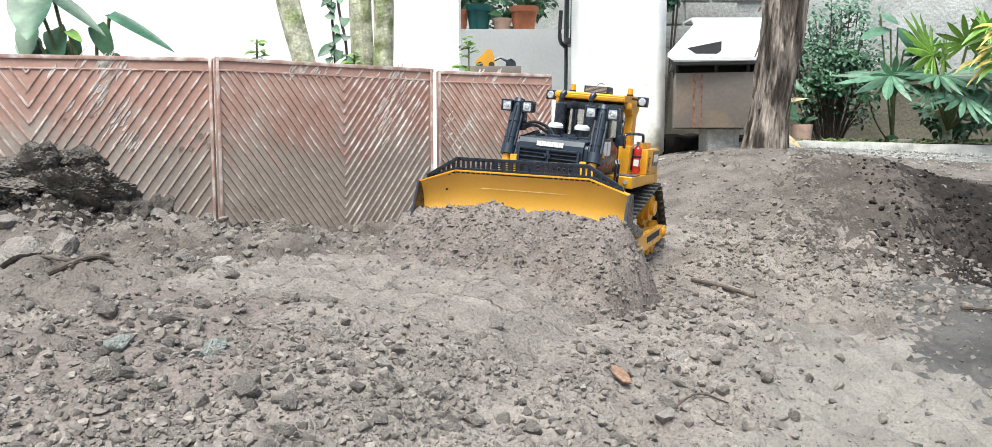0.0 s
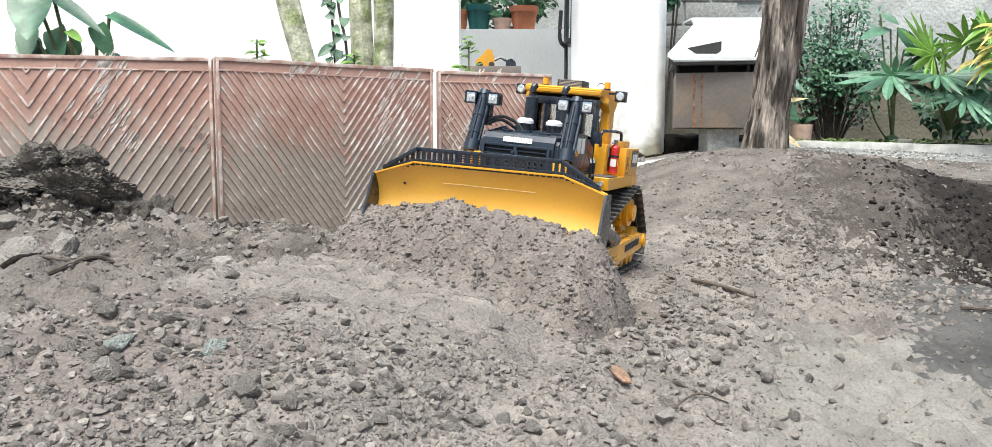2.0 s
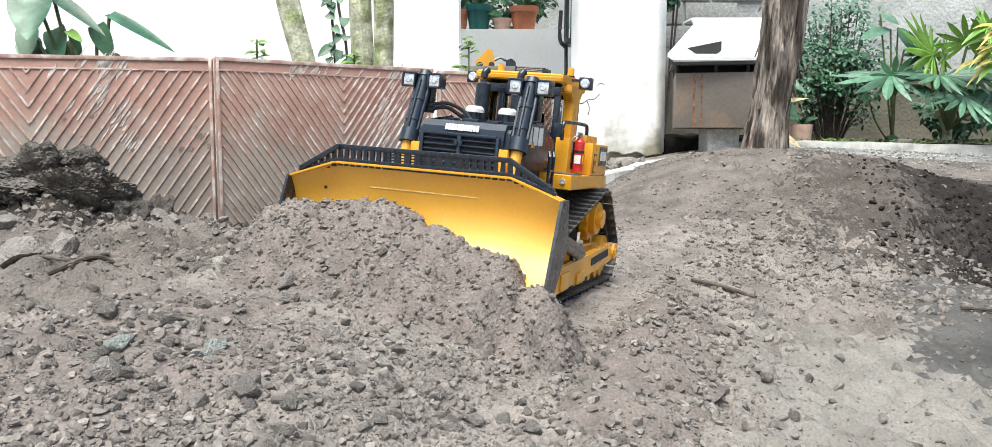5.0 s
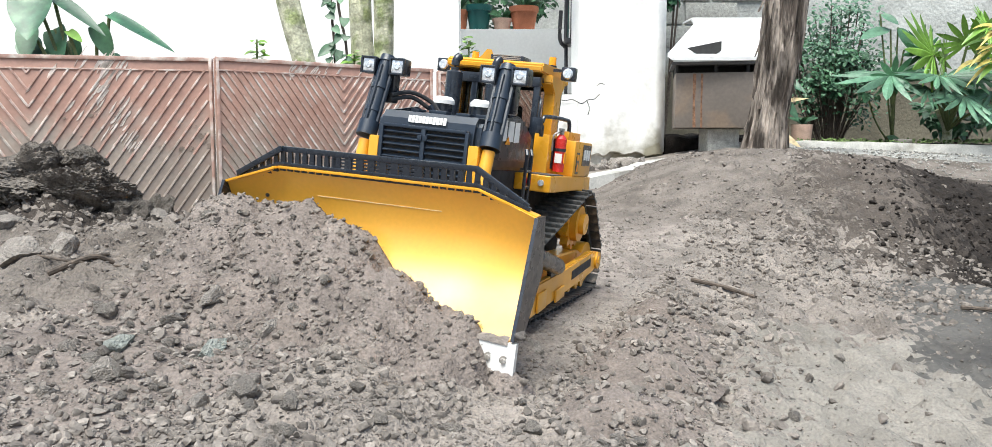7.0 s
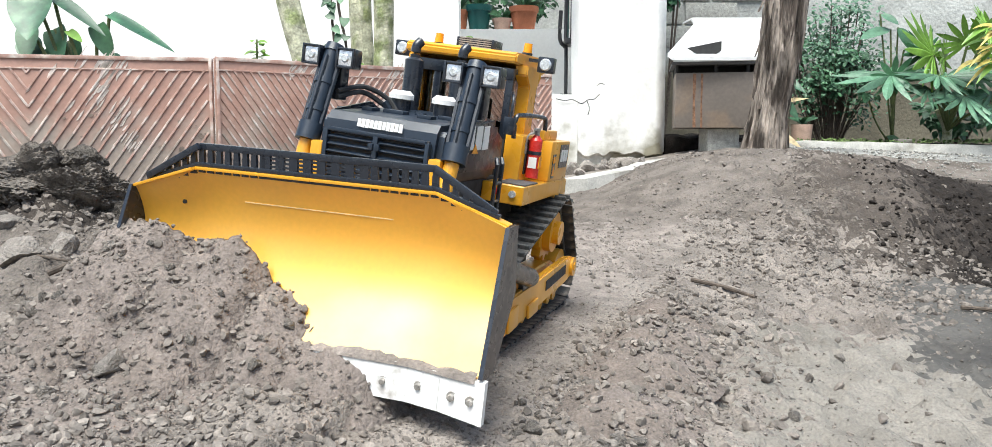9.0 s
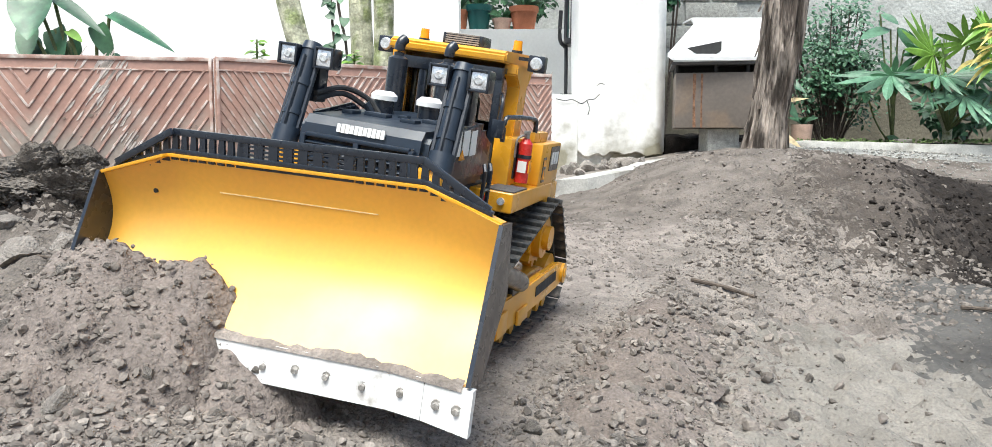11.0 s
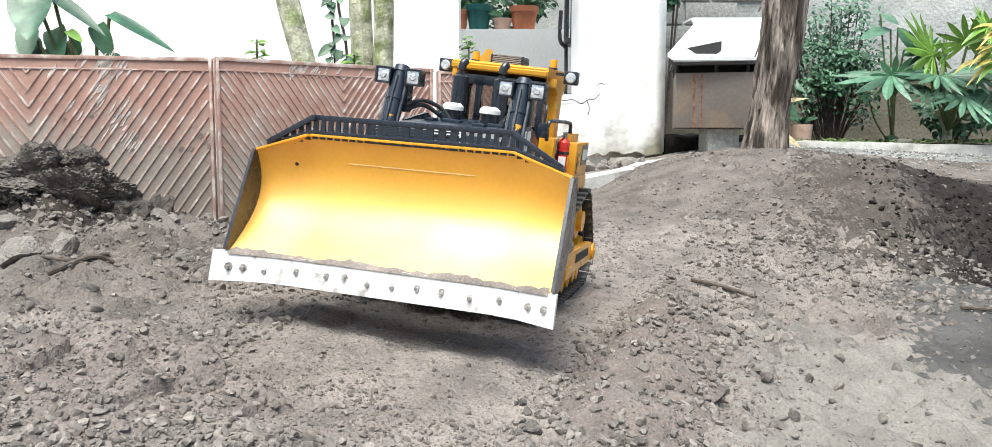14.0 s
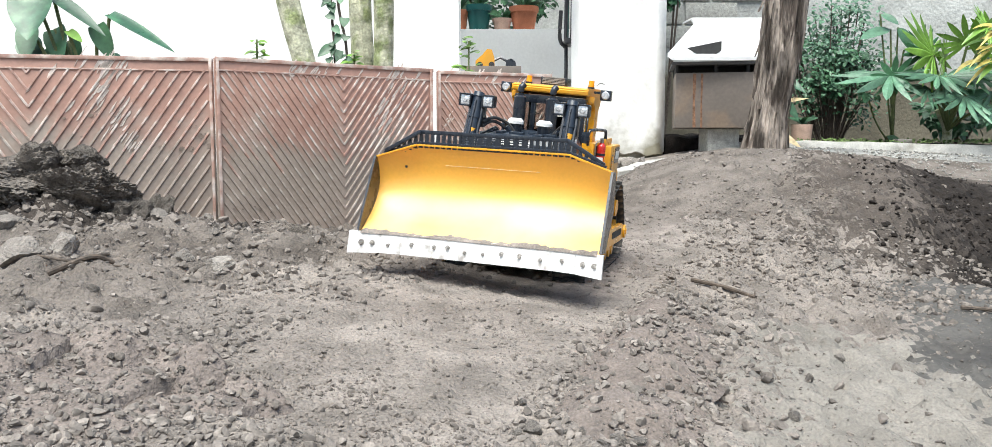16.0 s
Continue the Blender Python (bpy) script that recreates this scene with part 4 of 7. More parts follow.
def croton():
    ob = thing("croton", "yellow-green croton leaves hanging at the wall", "plant")
    rng = random.Random(18)
    stem_part(ob, [(2.72, 4.35, 0.2), (2.70, 4.3, 0.55), (2.60, 4.25, 0.80)], 0.012, "twig")
    for k in range(46):
        b = Vector((rng.uniform(2.46, 2.72), 4.22 + rng.uniform(-0.05, 0.08), rng.uniform(0.60, 0.86)))
        d = Vector((-rng.uniform(0.04, 0.16), -0.03, -rng.uniform(-0.03, 0.10)))
        leaf_part(ob, rng.choice(("leaf_yellow", "leaf_bright", "leaf_yellow")), b, b + d, (0, -0.6, 1), rng.uniform(0.010, 0.018), "lance", 0.3, 6)
    return ob


croton()
shrub("bush", "low dark undergrowth at the foot of the wall", (2.62, 4.75, 0.40), (0.30, 0.15, 0.16), 240, ("leaf_dark",), 0.06, 33, 4, 0.2)


def banana_leaves():
    ob = thing("young_plant", "young plant with pale and dried leaves beside the trunk", "plant")
    for a, b, w, mat in (((1.42, 4.3, 0.60), (1.56, 4.2, 0.50), 0.03, "leaf_blue"), ((1.36, 4.1, 0.42), (1.50, 4.0, 0.46), 0.012, "leaf_dry"), ((1.30, 4.0, 0.42), (1.34, 3.9, 0.26), 0.018, "leaf_dry"),
                         ((1.32, 4.0, 0.30), (1.44, 3.9, 0.22), 0.02, "leaf_dry"), ((1.45, 4.3, 0.48), (1.55, 4.25, 0.36), 0.03, "leaf_dark"), ((1.40, 4.3, 0.55), (1.36, 4.25, 0.68), 0.03, "leaf_mid")):
        leaf_part(ob, mat, a, b, (0, -1, 0.5), w, "lance", 0.1, 8)
        stem_part(ob, [(1.40, 4.28, 0.2), (1.40, 4.25, 0.3), a], 0.004)
    return ob


banana_leaves()


def bed_pot():
    ob = thing("flower_pot", "small pinkish clay pot standing in the planting bed", "flower pot")
    bm = bmesh.new()
    rod(bm, (1.655, 4.5, 0.21), (1.655, 4.5, 0.33), 0.045, 0.058, 20)
    part("pot", bm, "pink_pot", ob)
    bm = bmesh.new()
    rod(bm, (1.655, 4.5, 0.315), (1.655, 4.5, 0.332), 0.052, seg=20)
    part("potting_soil", bm, "dark_soil", ob)
    for k in range(8):
        a = k * 0.8
        leaf_part(ob, "leaf_dark", (1.655, 4.5, 0.33), (1.655 + 0.09 * math.cos(a), 4.5 + 0.07 * math.sin(a), 0.40), (0, -0.5, 1), 0.02, "oval", 0.3, 5)
    return ob


bed_pot()


def bed_litter():
    """Low moss, fallen leaves and weeds along the bed."""
    rng = random.Random(40)
    bm = bmesh.new()
    for k in range(700):
        x, y = rng.uniform(1.3, 3.2), rng.uniform(4.36, 4.75)
        z = 0.225 + rng.uniform(0, 0.02)
        d = Vector((rng.uniform(-1, 1), rng.uniform(-1, 1), rng.uniform(0, 0.9))).normalized() * rng.uniform(0.015, 0.035)
        leaf_bm(bm, (x, y, z), Vector((x, y, z)) + d, (0, -0.3, 1), 0.008, "oval", 0.2, 3)
    return tagged(part("leaf_litter", bm, "moss"), "mossy weeds and litter in the planting bed", "weeds", kind="stuff")


bed_litter()


def path_gravel():
    """Pale loose gravel on the strip between the mound and the edging."""
    rng = np.random.default_rng(71)
    n = 16000
    x, y = rng.uniform(1.15, 3.6, n), rng.uniform(3.0, 4.25, n)
    r = 0.002 + 0.006 * rng.random(n) ** 5
    keep = rng.random(n) < 0.6 + fbm(x, y, 4, 3, 72)
    x, y, r = x[keep], y[keep], r[keep]
    c = np.stack([x, y, ground_height(x, y) + r * 0.2], -1)
    tagged(new("path_gravel", pebble_mesh("path_gravel", c, r, "stone_chips", 73)), "pale loose gravel beside the concrete edging", "gravel", kind="stuff")


bm = bmesh.new()
box(bm, 2.14, 2.22, 4.42, 4.48, 0.228, 0.252, 0.006)
tagged(part("brick_fragment", bm, "pale_stone"), "pale broken brick lying in the planting bed", "brick")


def folded_chair():
    ob = thing("garden_chair", "black metal chair standing on the porch", "chair", "", pose(0.050, 0, 0))
    for x in (0.335, 0.425):
        part("leg", tube(bmesh.new(), arc([(x, 4.62, 0.466), (x + 0.005, 4.66, 0.68), (x + 0.012, 4.78, 0.92), (x + 0.03, 4.86, 1.12)], 5), 0.010, 8), "black_metal", ob)
    part("leg", tube(bmesh.new(), [(0.385, 4.60, 0.475), (0.375, 4.64, 0.80)], 0.008, 8), "black_metal", ob)
    for x in (0.335, 0.425):
        part("armrest", tube(bmesh.new(), arc([(x, 4.66, 0.76), (x - 0.035, 4.6, 0.80), (x - 0.03, 4.6, 0.95)], 5), 0.011, 8), "black_metal", ob)
    bm = bmesh.new()
    box(bm, 0.33, 0.43, 4.60, 4.80, 0.775, 0.805, 0.004)
    part("seat", bm, "black_metal", ob)
    for k in range(4):
        bm = bmesh.new()
        tube(bm, [(0.345 + k * 0.018, 4.83, 0.82), (0.355 + k * 0.018, 4.90, 1.2)], 0.005, 6)
        part("back_slat", bm, "green_plastic" if k % 2 else "black_metal", ob)
    bm = bmesh.new()
    box(bm, 0.30, 0.43, 4.56, 4.70, 0.4745, 0.50, 0.003)
    part("foot_plate", bm, "dark_gap", ob)
    return ob


folded_chair()


def toy_loader():
    """Another small yellow machine left on a board behind the fence."""
    bm = bmesh.new()
    box(bm, -0.105, 0.085, 2.82, 3.0, 0.440, 0.487, 0.002)
    tagged(part("wooden_board", bm, "box_metal"), "weathered board resting behind the fence", "board")
    bm = bmesh.new()
    box(bm, -0.13, 0.11, 2.84, 2.98, 0.05, 0.439)
    tagged(part("plinth", bm, "grey_block"), "grey block plinth behind the fence", "block")
    ob = thing("toy_loader", "small yellow-orange toy machine with black bucket", "toy")
    bm = bmesh.new()
    prism(bm, [(-0.070, 0.488), (-0.070, 0.508), (-0.045, 0.530), (-0.030, 0.548), (-0.014, 0.546), (-0.006, 0.520), (-0.004, 0.488)], 2.86, 2.92, "y")
    part("body", bm, "yellow", ob)
    bm = bmesh.new()
    rod(bm, (-0.055, 2.85, 0.494), (-0.055, 2.93, 0.494), 0.010, seg=14)
    part("wheel", bm, "rubber", ob)
    bm = bmesh.new()
    rod(bm, (-0.015, 2.85, 0.494), (-0.015, 2.93, 0.494), 0.010, seg=14)
    part("wheel", bm, "rubber", ob)
    bm = bmesh.new()
    prism(bm, [(0.032, 0.488), (0.036, 0.510), (0.052, 0.516), (0.066, 0.506), (0.070, 0.488)], 2.86, 2.92, "y")
    part("bucket", bm, "black", ob)
    part("arm", tube(bmesh.new(), [(-0.01, 2.89, 0.51), (0.015, 2.89, 0.522), (0.04, 2.89, 0.508)], 0.005, 6), "black", ob)


toy_loader()

# ---- the model bulldozer; its own space: x to its left side, y backwards, z up ----
TRACK_Z = -0.055


def rounded(bm_parts, name, mat, parent, label=""):
    bm = bmesh.new()
    for b in bm_parts:
        box(bm, *b)
    return part(name, bm, mat, parent, label)


def blade_profile(x):
    """The moldboard's face at x: (y, z) from the top down to the cutting edge."""
    w = max(0.0, abs(x) - 0.1185) / 0.064
    top_z, top_y = 0.1535 - 0.021 * w, -0.2975 - 0.006 * w
    low_y = -0.337 - 0.012 * w
    rows = []
    for k in range(15):
        t = k / 14
        z = top_z + (0.018 - top_z) * t
        hollow = 0.026 * math.sin(math.pi * (0.06 + 0.94 * t)) * (1 - 0.15 * w)
        y = top_y + (low_y - top_y) * t ** 2.2 + hollow
        rows.append((y, z))
    return rows


lift_rods = []


def build_blade(dozer):
    blade = new("blade")
    blade.parent = dozer
    blade["label"] = "wide yellow semi-U blade with white cutting edge"
    xs = [-0.1825, -0.165, -0.15, -0.135, -0.1185] + [-0.1 + 0.02 * k for k in range(11)] + [0.1185, 0.135, 0.15, 0.165, 0.1825]
    bm = bmesh.new()
    front = [[bm.verts.new((x, y, z)) for y, z in blade_profile(x)] for x in xs]
    back = [[bm.verts.new((x, y + 0.007, z)) for y, z in blade_profile(x)] for x in xs]
    n = len(front[0])
    for a, b, c, d in zip(front, front[1:], back, back[1:]):
        for k in range(n - 1):
            bm.faces.new((a[k], b[k], b[k + 1], a[k + 1]))
            bm.faces.new((c[k], c[k + 1], d[k + 1], d[k]))
        bm.faces.new((a[0], c[0], d[0], b[0]))
        bm.faces.new((a[-1], b[-1], d[-1], c[-1]))
    for a, c in ((front[0], back[0]), (front[-1], back[-1])):
        for k in range(n - 1):
            bm.faces.new((a[k], a[k + 1], c[k + 1], c[k]))
    bmesh.ops.recalc_face_normals(bm, faces=bm.faces[:])
    part("moldboard", bm, "blade_yellow", blade, "curved yellow moldboard, scuffed, sky sheen painted pale low down")
    # top lip
    bm = bmesh.new()
    lip = [(x, blade_profile(x)[0][0] - 0.0015, blade_profile(x)[0][1]) for x in (-0.1825, -0.1185, 0, 0.1185, 0.1825)]
    for p, q in zip(lip, lip[1:]):
        d = Vector(q) - Vector(p)
        m = Matrix.Translation(p) @ Matrix(((d.x / d.length, 0, -d.z / d.length, 0), (0, 1, 0, 0), (d.z / d.length, 0, d.x / d.length, 0), (0, 0, 0, 1)))
        box(bm, 0, d.length, -0.0016, 0.010, -0.0014, 0.0014, 0.0005, m)
    part("top_lip", bm, "yellow", blade)
    # scratch line where the paint is worn
    bm = bmesh.new()
    for k in range(14):
        x0, x1 = -0.076 + k * 0.0107, -0.076 + (k + 1) * 0.0107 - 0.0002
        y, z = blade_profile(0)[3]
        y2, z2 = blade_profile(0)[4]
        q = (0.1245 - z) / (z2 - z)
        yy = y + (y2 - y) * q
        box(bm, x0, x1, yy - 0.0009, yy + 0.001, 0.1241, 0.1249)
    part("weld_seam", bm, "worn_yellow", blade, "thin pale worn line across the moldboard")
    bm = bmesh.new()
    yy, zz = blade_profile(-0.140)[3]
    rod(bm, (-0.140, yy - 0.0012, zz), (-0.140, yy + 0.002, zz), 0.0021, seg=10)
    part("bolt_hole", bm, "dark_gap", blade)
    # black end plates
    for s in (-1, 1):
        bm = bmesh.new()
        pr = blade_profile(s * 0.1825)
        outline = [(pr[0][0] - 0.004, pr[0][1] + 0.001), (pr[-1][0] - 0.003, 0.0225), (pr[-1][0] + 0.008, 0.0205), (pr[-1][0] + 0.026, 0.020), (pr[7][0] + 0.016, pr[7][1]), (pr[0][0] + 0.020, pr[0][1])]
        prism(bm, outline, s * 0.1826, s * 0.1862)
        part("end_plate", bm, "black", blade, "black painted end plate")
    # cutting edge in three lengths, with bolts
    def edge(name, x0, x1, y0, y1):
        bm = bmesh.new()
        prism(bm, [(x0, y0 - 0.001), (x1, y1 - 0.001), (x1, y1 + 0.006), (x0, y0 + 0.006)], -0.0095, 0.0205, "z")
        for v in bm.verts:
            if v.co.z < 0:
                v.co.y -= 0.006
        return part(name, bm, "worn_white", blade, "chipped white-painted steel cutting edge")
    low = lambda x: blade_profile(x)[-1][0] - 0.001
    mid = edge("cutting_edge", -0.1185, 0.1185, low(0), low(0))
    for s in (-1, 1):
        edge("cutting_edge", s * 0.1187, s * 0.1488, low(0.1187), low(0.1488))
    ends = {s: edge("end_bit", s * 0.1492, s * (0.189 if s > 0 else 0.198), low(0.1492), low(0.189)) for s in (-1, 1)}
    for s in (-1, 1):
        for v in ends[s].data.vertices:
            if v.co.z < 0 and abs(v.co.x) > 0.16:
                v.co.z -= 0.003
    shift = random.Random(14)
    for x in (-0.137, -0.100, -0.064, -0.043, -0.016, 0.012, 0.040, 0.067, 0.098, 0.130):
        bm = bmesh.new()
        y, z = low(x) - 0.003, 0.004 + shift.uniform(-0.002, 0.003)
        rod(bm, (x, y + 0.0008, z), (x, y - 0.0008, z), 0.0046, 0.0040, 10)
        rod(bm, (x, y, z), (x, y - 0.0042, z), 0.0030, 0.0025, 6)
        part("bolt", bm, "dirty_steel", blade)
    for s in (-1, 1):
        for f in (0.3, 0.72):
            x = s * (0.1492 + 0.0398 * f)
            y = low(x)
            bm = bmesh.new()
            rod(bm, (x, y - 0.002, 0.004), (x, y - 0.0042, 0.004), 0.0052, 0.0046, 10)
            rod(bm, (x, y - 0.003, 0.004), (x, y - 0.0074, 0.004), 0.0032, 0.0027, 6)
            part("bolt", bm, "dirty_steel", blade)
    bm = bmesh.new()
    pts, rng = [], random.Random(8)
    for k in range(61):
        x = -0.180 + k * 0.006
        y, z = blade_profile(x)[-1]
        h = 0.0030 * rng.random() + 0.0028 * max(0.0, math.sin(k * 0.31 + 0.6)) + (0.002 if x > 0.15 else 0)
        pts.append((bm.verts.new((x, y - 0.004, 0.0185)), bm.verts.new((x, y - 0.0015, 0.0205 + h * 0.4)), bm.verts.new((x, y + 0.004, 0.0207 + h))))
    for p, q in zip(pts, pts[1:]):
        bm.faces.new((p[0], q[0], q[1], p[1]))
        bm.faces.new((p[1], q[1], q[2], p[2]))
    part("soil_residue", bm, "damp_soil", blade, "thin line of soil stuck above the edge")
    # rock guard over the top edge: rail, bars and a slotted middle
    base = lambda x: blade_profile(x)[0]
    bm = bmesh.new()
    hi = [(-0.170, -0.296, 0.142), (-0.1150, -0.291, 0.1735), (0.1150, -0.291, 0.1735), (0.170, -0.296, 0.142)]
    for p, q in zip(hi, hi[1:]):
        d = Vector(q) - Vector(p)
        m = Matrix.Translation(p) @ Matrix(((d.x / d.length, 0, -d.z / d.length, 0), (0, 1, 0, 0), (d.z / d.length, 0, d.x / d.length, 0), (0, 0, 0, 1)))
        box(bm, -0.001, d.length + 0.001, -0.002, 0.002, -0.003, 0.003, 0.0006, m)
    part("guard_rail", bm, "black", blade, "black steel rail of the rock guard")
    bm = bmesh.new()
    foot = [(x, -0.291, base(x)[1] + 0.0005) for x in (-0.172, -0.1165, 0.1165, 0.172)]
    for p, q in zip(foot, foot[1:]):
        d = Vector(q) - Vector(p)
        m = Matrix.Translation(p) @ Matrix(((d.x / d.length, 0, -d.z / d.length, 0), (0, 1, 0, 0), (d.z / d.length, 0, d.x / d.length, 0), (0, 0, 0, 1)))
        box(bm, -0.001, d.length + 0.001, -0.0030, 0.002, 0.0012, 0.0050, 0.0005, m)
    part("guard_foot", bm, "black", blade)
    bars = [x for x in np.arange(-0.160, 0.1601, 0.0092) if not -0.044 < x < 0.054]
    for x in bars:
        bm = bmesh.new()
        zt = 0.1735 if abs(x) < 0.115 else 0.1735 - (abs(x) - 0.115) / 0.055 * 0.0315
        prism(bm, [(x - 0.0023, zt), (x + 0.0023, zt), (x + 0.0034, base(x)[1] - 0.004), (x - 0.0034, base(x)[1] - 0.004)], -0.2925, -0.2895, "y")
        part("guard_bar", bm, "black", blade)
    bm = bmesh.new()
    for k in range(8):
        x = -0.046 + k * 0.0138
        box(bm, x - 0.0042, x + 0.0042, -0.2925, -0.2895, 0.150, 0.1735)
    for k in range(7):
        z = 0.1505 + k * 0.0036
        box(bm, -0.048, 0.056, -0.2920, -0.2900, z - 0.0010, z + 0.0010)
    part("slotted_plate", bm, "black", blade, "black slotted middle of the rock guard")
    # back structure, push arms and braces
    bm = bmesh.new()
    box(bm, -0.15, 0.15, -0.275, -0.252, 0.02, 0.045, 0.003)
    box(bm, -0.15, 0.15, -0.254, -0.236, 0.085, 0.108, 0.003)
    for x in (-0.14, -0.078, 0.0, 0.078, 0.14):
        box(bm, x - 0.005, x + 0.005, -0.256, -0.238, 0.02, 0.13, 0.001)
    part("back_frame", bm, "black", blade)
    for s in (-1, 1):
        bm = bmesh.new()
        outline = [(-0.290, 0.024), (-0.20, 0.026), (-0.02, 0.020), (0.13, 0.018), (0.166, 0.012), (0.176, -0.001), (0.166, -0.012), (0.13, -0.016), (-0.20, -0.014), (-0.290, -0.010)]
        prism(bm, outline, s * 0.1275, s * 0.1375)
        bmesh.ops.bevel(bm, geom=bm.edges[:], offset=0.002, segments=2, affect="EDGES")
        arm = part("push_arm", bm, "yellow", blade, "yellow box-section push arm")
        bm = bmesh.new()
        rod(bm, (s * 0.1375, 0.158, 0.0), (s * 0.1410, 0.158, 0.0), 0.013, seg=20)
        rod(bm, (s * 0.1375, 0.158, 0.0), (s * 0.1425, 0.158, 0.0), 0.006, seg=6)
        part("pivot_cap", bm, "yellow", blade)
        bm = bmesh.new()
        box(bm, min(s * 0.1377, s * 0.1384), max(s * 0.1377, s * 0.1384), 0.02, 0.12, -0.002, 0.010)
        part("marking", bm, "black_matt", blade, "unreadable dark marking strip")
        bm = bmesh.new()
        box(bm, min(s * 0.1375, s * 0.1410), max(s * 0.1375, s * 0.1410), -0.06, -0.02, -0.016, 0.0, 0.002)
        part("bracket", bm, "yellow", blade)
        bm = bmesh.new()
        box(bm, min(s * 0.1375, s * 0.1405), max(s * 0.1375, s * 0.1405), -0.135, -0.10, -0.012, 0.012, 0.002)
        part("bracket", bm, "yellow", blade)
        # tilt brace from arm to blade back
        bm = bmesh.new()
        rod(bm, (s * 0.136, -0.05, 0.030), (s * 0.138, -0.15, 0.062), 0.011, seg=16)
        rod(bm, (s * 0.138, -0.15, 0.062), (s * 0.142, -0.275, 0.110), 0.007, seg=12)
        box(bm, min(s * 0.130, s * 0.1365), max(s * 0.130, s * 0.1365), -0.075, -0.045, 0.018, 0.040, 0.002)
        part("tilt_brace", bm, "black", blade, "black hydraulic tilt brace")
        bm = bmesh.new()
        rod(bm, (0, 0, -0.008), (0, 0, 0.106), 0.0076, seg=18)
        rod(bm, (-0.010, 0, 0), (0.010, 0, 0), 0.0105, seg=16)
        lift_rods.append((part("lift_rod", bm, "yellow", dozer, "yellow lift cylinder rod"), s))
    return blade


def build_lift(dozer, s):
    """One lift cylinder with its hose and its pair of work lamps."""
    cyl = new("lift_cylinder")
    cyl.parent = dozer
    cyl["label"] = "dark blue-black lift cylinder with two lamps on top"
    a, b = Vector((s * 0.079, -0.160, 0.247)), Vector((s * 0.080, -0.194, 0.152))
    d = (b - a).normalized()
    bm = bmesh.new()
    rod(bm, a, b, 0.0088, seg=22)
    rod(bm, b - d * 0.018, b, 0.0125, seg=22)
    rod(bm, a - d * 0.004, a + d * 0.004, 0.009, 0.0104, seg=18)
    rod(bm, a + d * 0.034, a + d * 0.040, 0.0102, seg=18)
    rod(bm, b - d * 0.036, b - d * 0.031, 0.0100, seg=18)
    part("barrel", bm, "slate", cyl)
    bm = bmesh.new()
    for e in (-1, 1):
        q = Vector((e * 0.0105, 0, 0))
        tube(bm, [a + q + d * 0.012, a + q + d * 0.05, a + q + d * 0.088], 0.0026, 6)
    tube(bm, [a + Vector((0, -0.0105, 0)) + d * 0.008, a + Vector((0, -0.0105, 0)) + d * 0.09], 0.002, 6)
    part("pipe", bm, "black", cyl)
    bm = bmesh.new()
    x0, x1 = sorted((s * 0.060, s * 0.100))
    box(bm, x0 + 0.006, x1 - 0.010, -0.156, -0.138, 0.195, 0.236, 0.003)
    part("trunnion", bm, "black", cyl)
    for off in (-0.0195, 0.0195):
        c = Vector((s * 0.079 + off, -0.166, 0.2385))
        bm = bmesh.new()
        box(bm, c.x - 0.0103, c.x + 0.0103, c.y - 0.004, c.y + 0.014, c.z - 0.0103, c.z + 0.0103, 0.0035)
        for q in ((-0.0103, -0.0080, -0.0103, 0.0103), (0.0080, 0.0103, -0.0103, 0.0103), (-0.0080, 0.0080, 0.0080, 0.0103), (-0.0080, 0.0080, -0.0103, -0.0080)):
            box(bm, c.x + q[0], c.x + q[1], c.y - 0.007, c.y - 0.003, c.z + q[2], c.z + q[3], 0.0008)
        box(bm, min(c.x, s * 0.079), max(c.x, s * 0.079), c.y + 0.006, c.y + 0.012, c.z - 0.004, c.z + 0.004)
        lamp = part("work_lamp", bm, "black", cyl)
        bm = bmesh.new()
        box(bm, c.x - 0.0078, c.x + 0.0078, c.y - 0.0052, c.y - 0.003, c.z - 0.0078, c.z + 0.0078, 0.0012)
        rod(bm, c + Vector((0, -0.005, 0)), c + Vector((0, -0.0064, 0)), 0.0050, 0.0032, 14)
        part("lens", bm, "lens", lamp, "clear ribbed lamp lens")
    for k, z in enumerate((0.0, 0.006)):
        bm = bmesh.new()
        pts = [a + d * 0.045 + Vector((-s * 0.012, 0.010, -z)), (s * 0.062, -0.120, 0.212 - z), (s * 0.045, -0.095, 0.203 - z * 1.5), (s * 0.030 + 0.006 * k, -0.090, 0.186)]
        tube(bm, arc(pts, 6), 0.0028, 7)
        part("hose", bm, "rubber", cyl, "black rubber hydraulic hose")
    bm = bmesh.new()
    rod(bm, (s * 0.036, -0.092, 0.184), (s * 0.046, -0.098, 0.199), 0.0042, seg=8)
    part("hose_fitting", bm, "black", cyl)


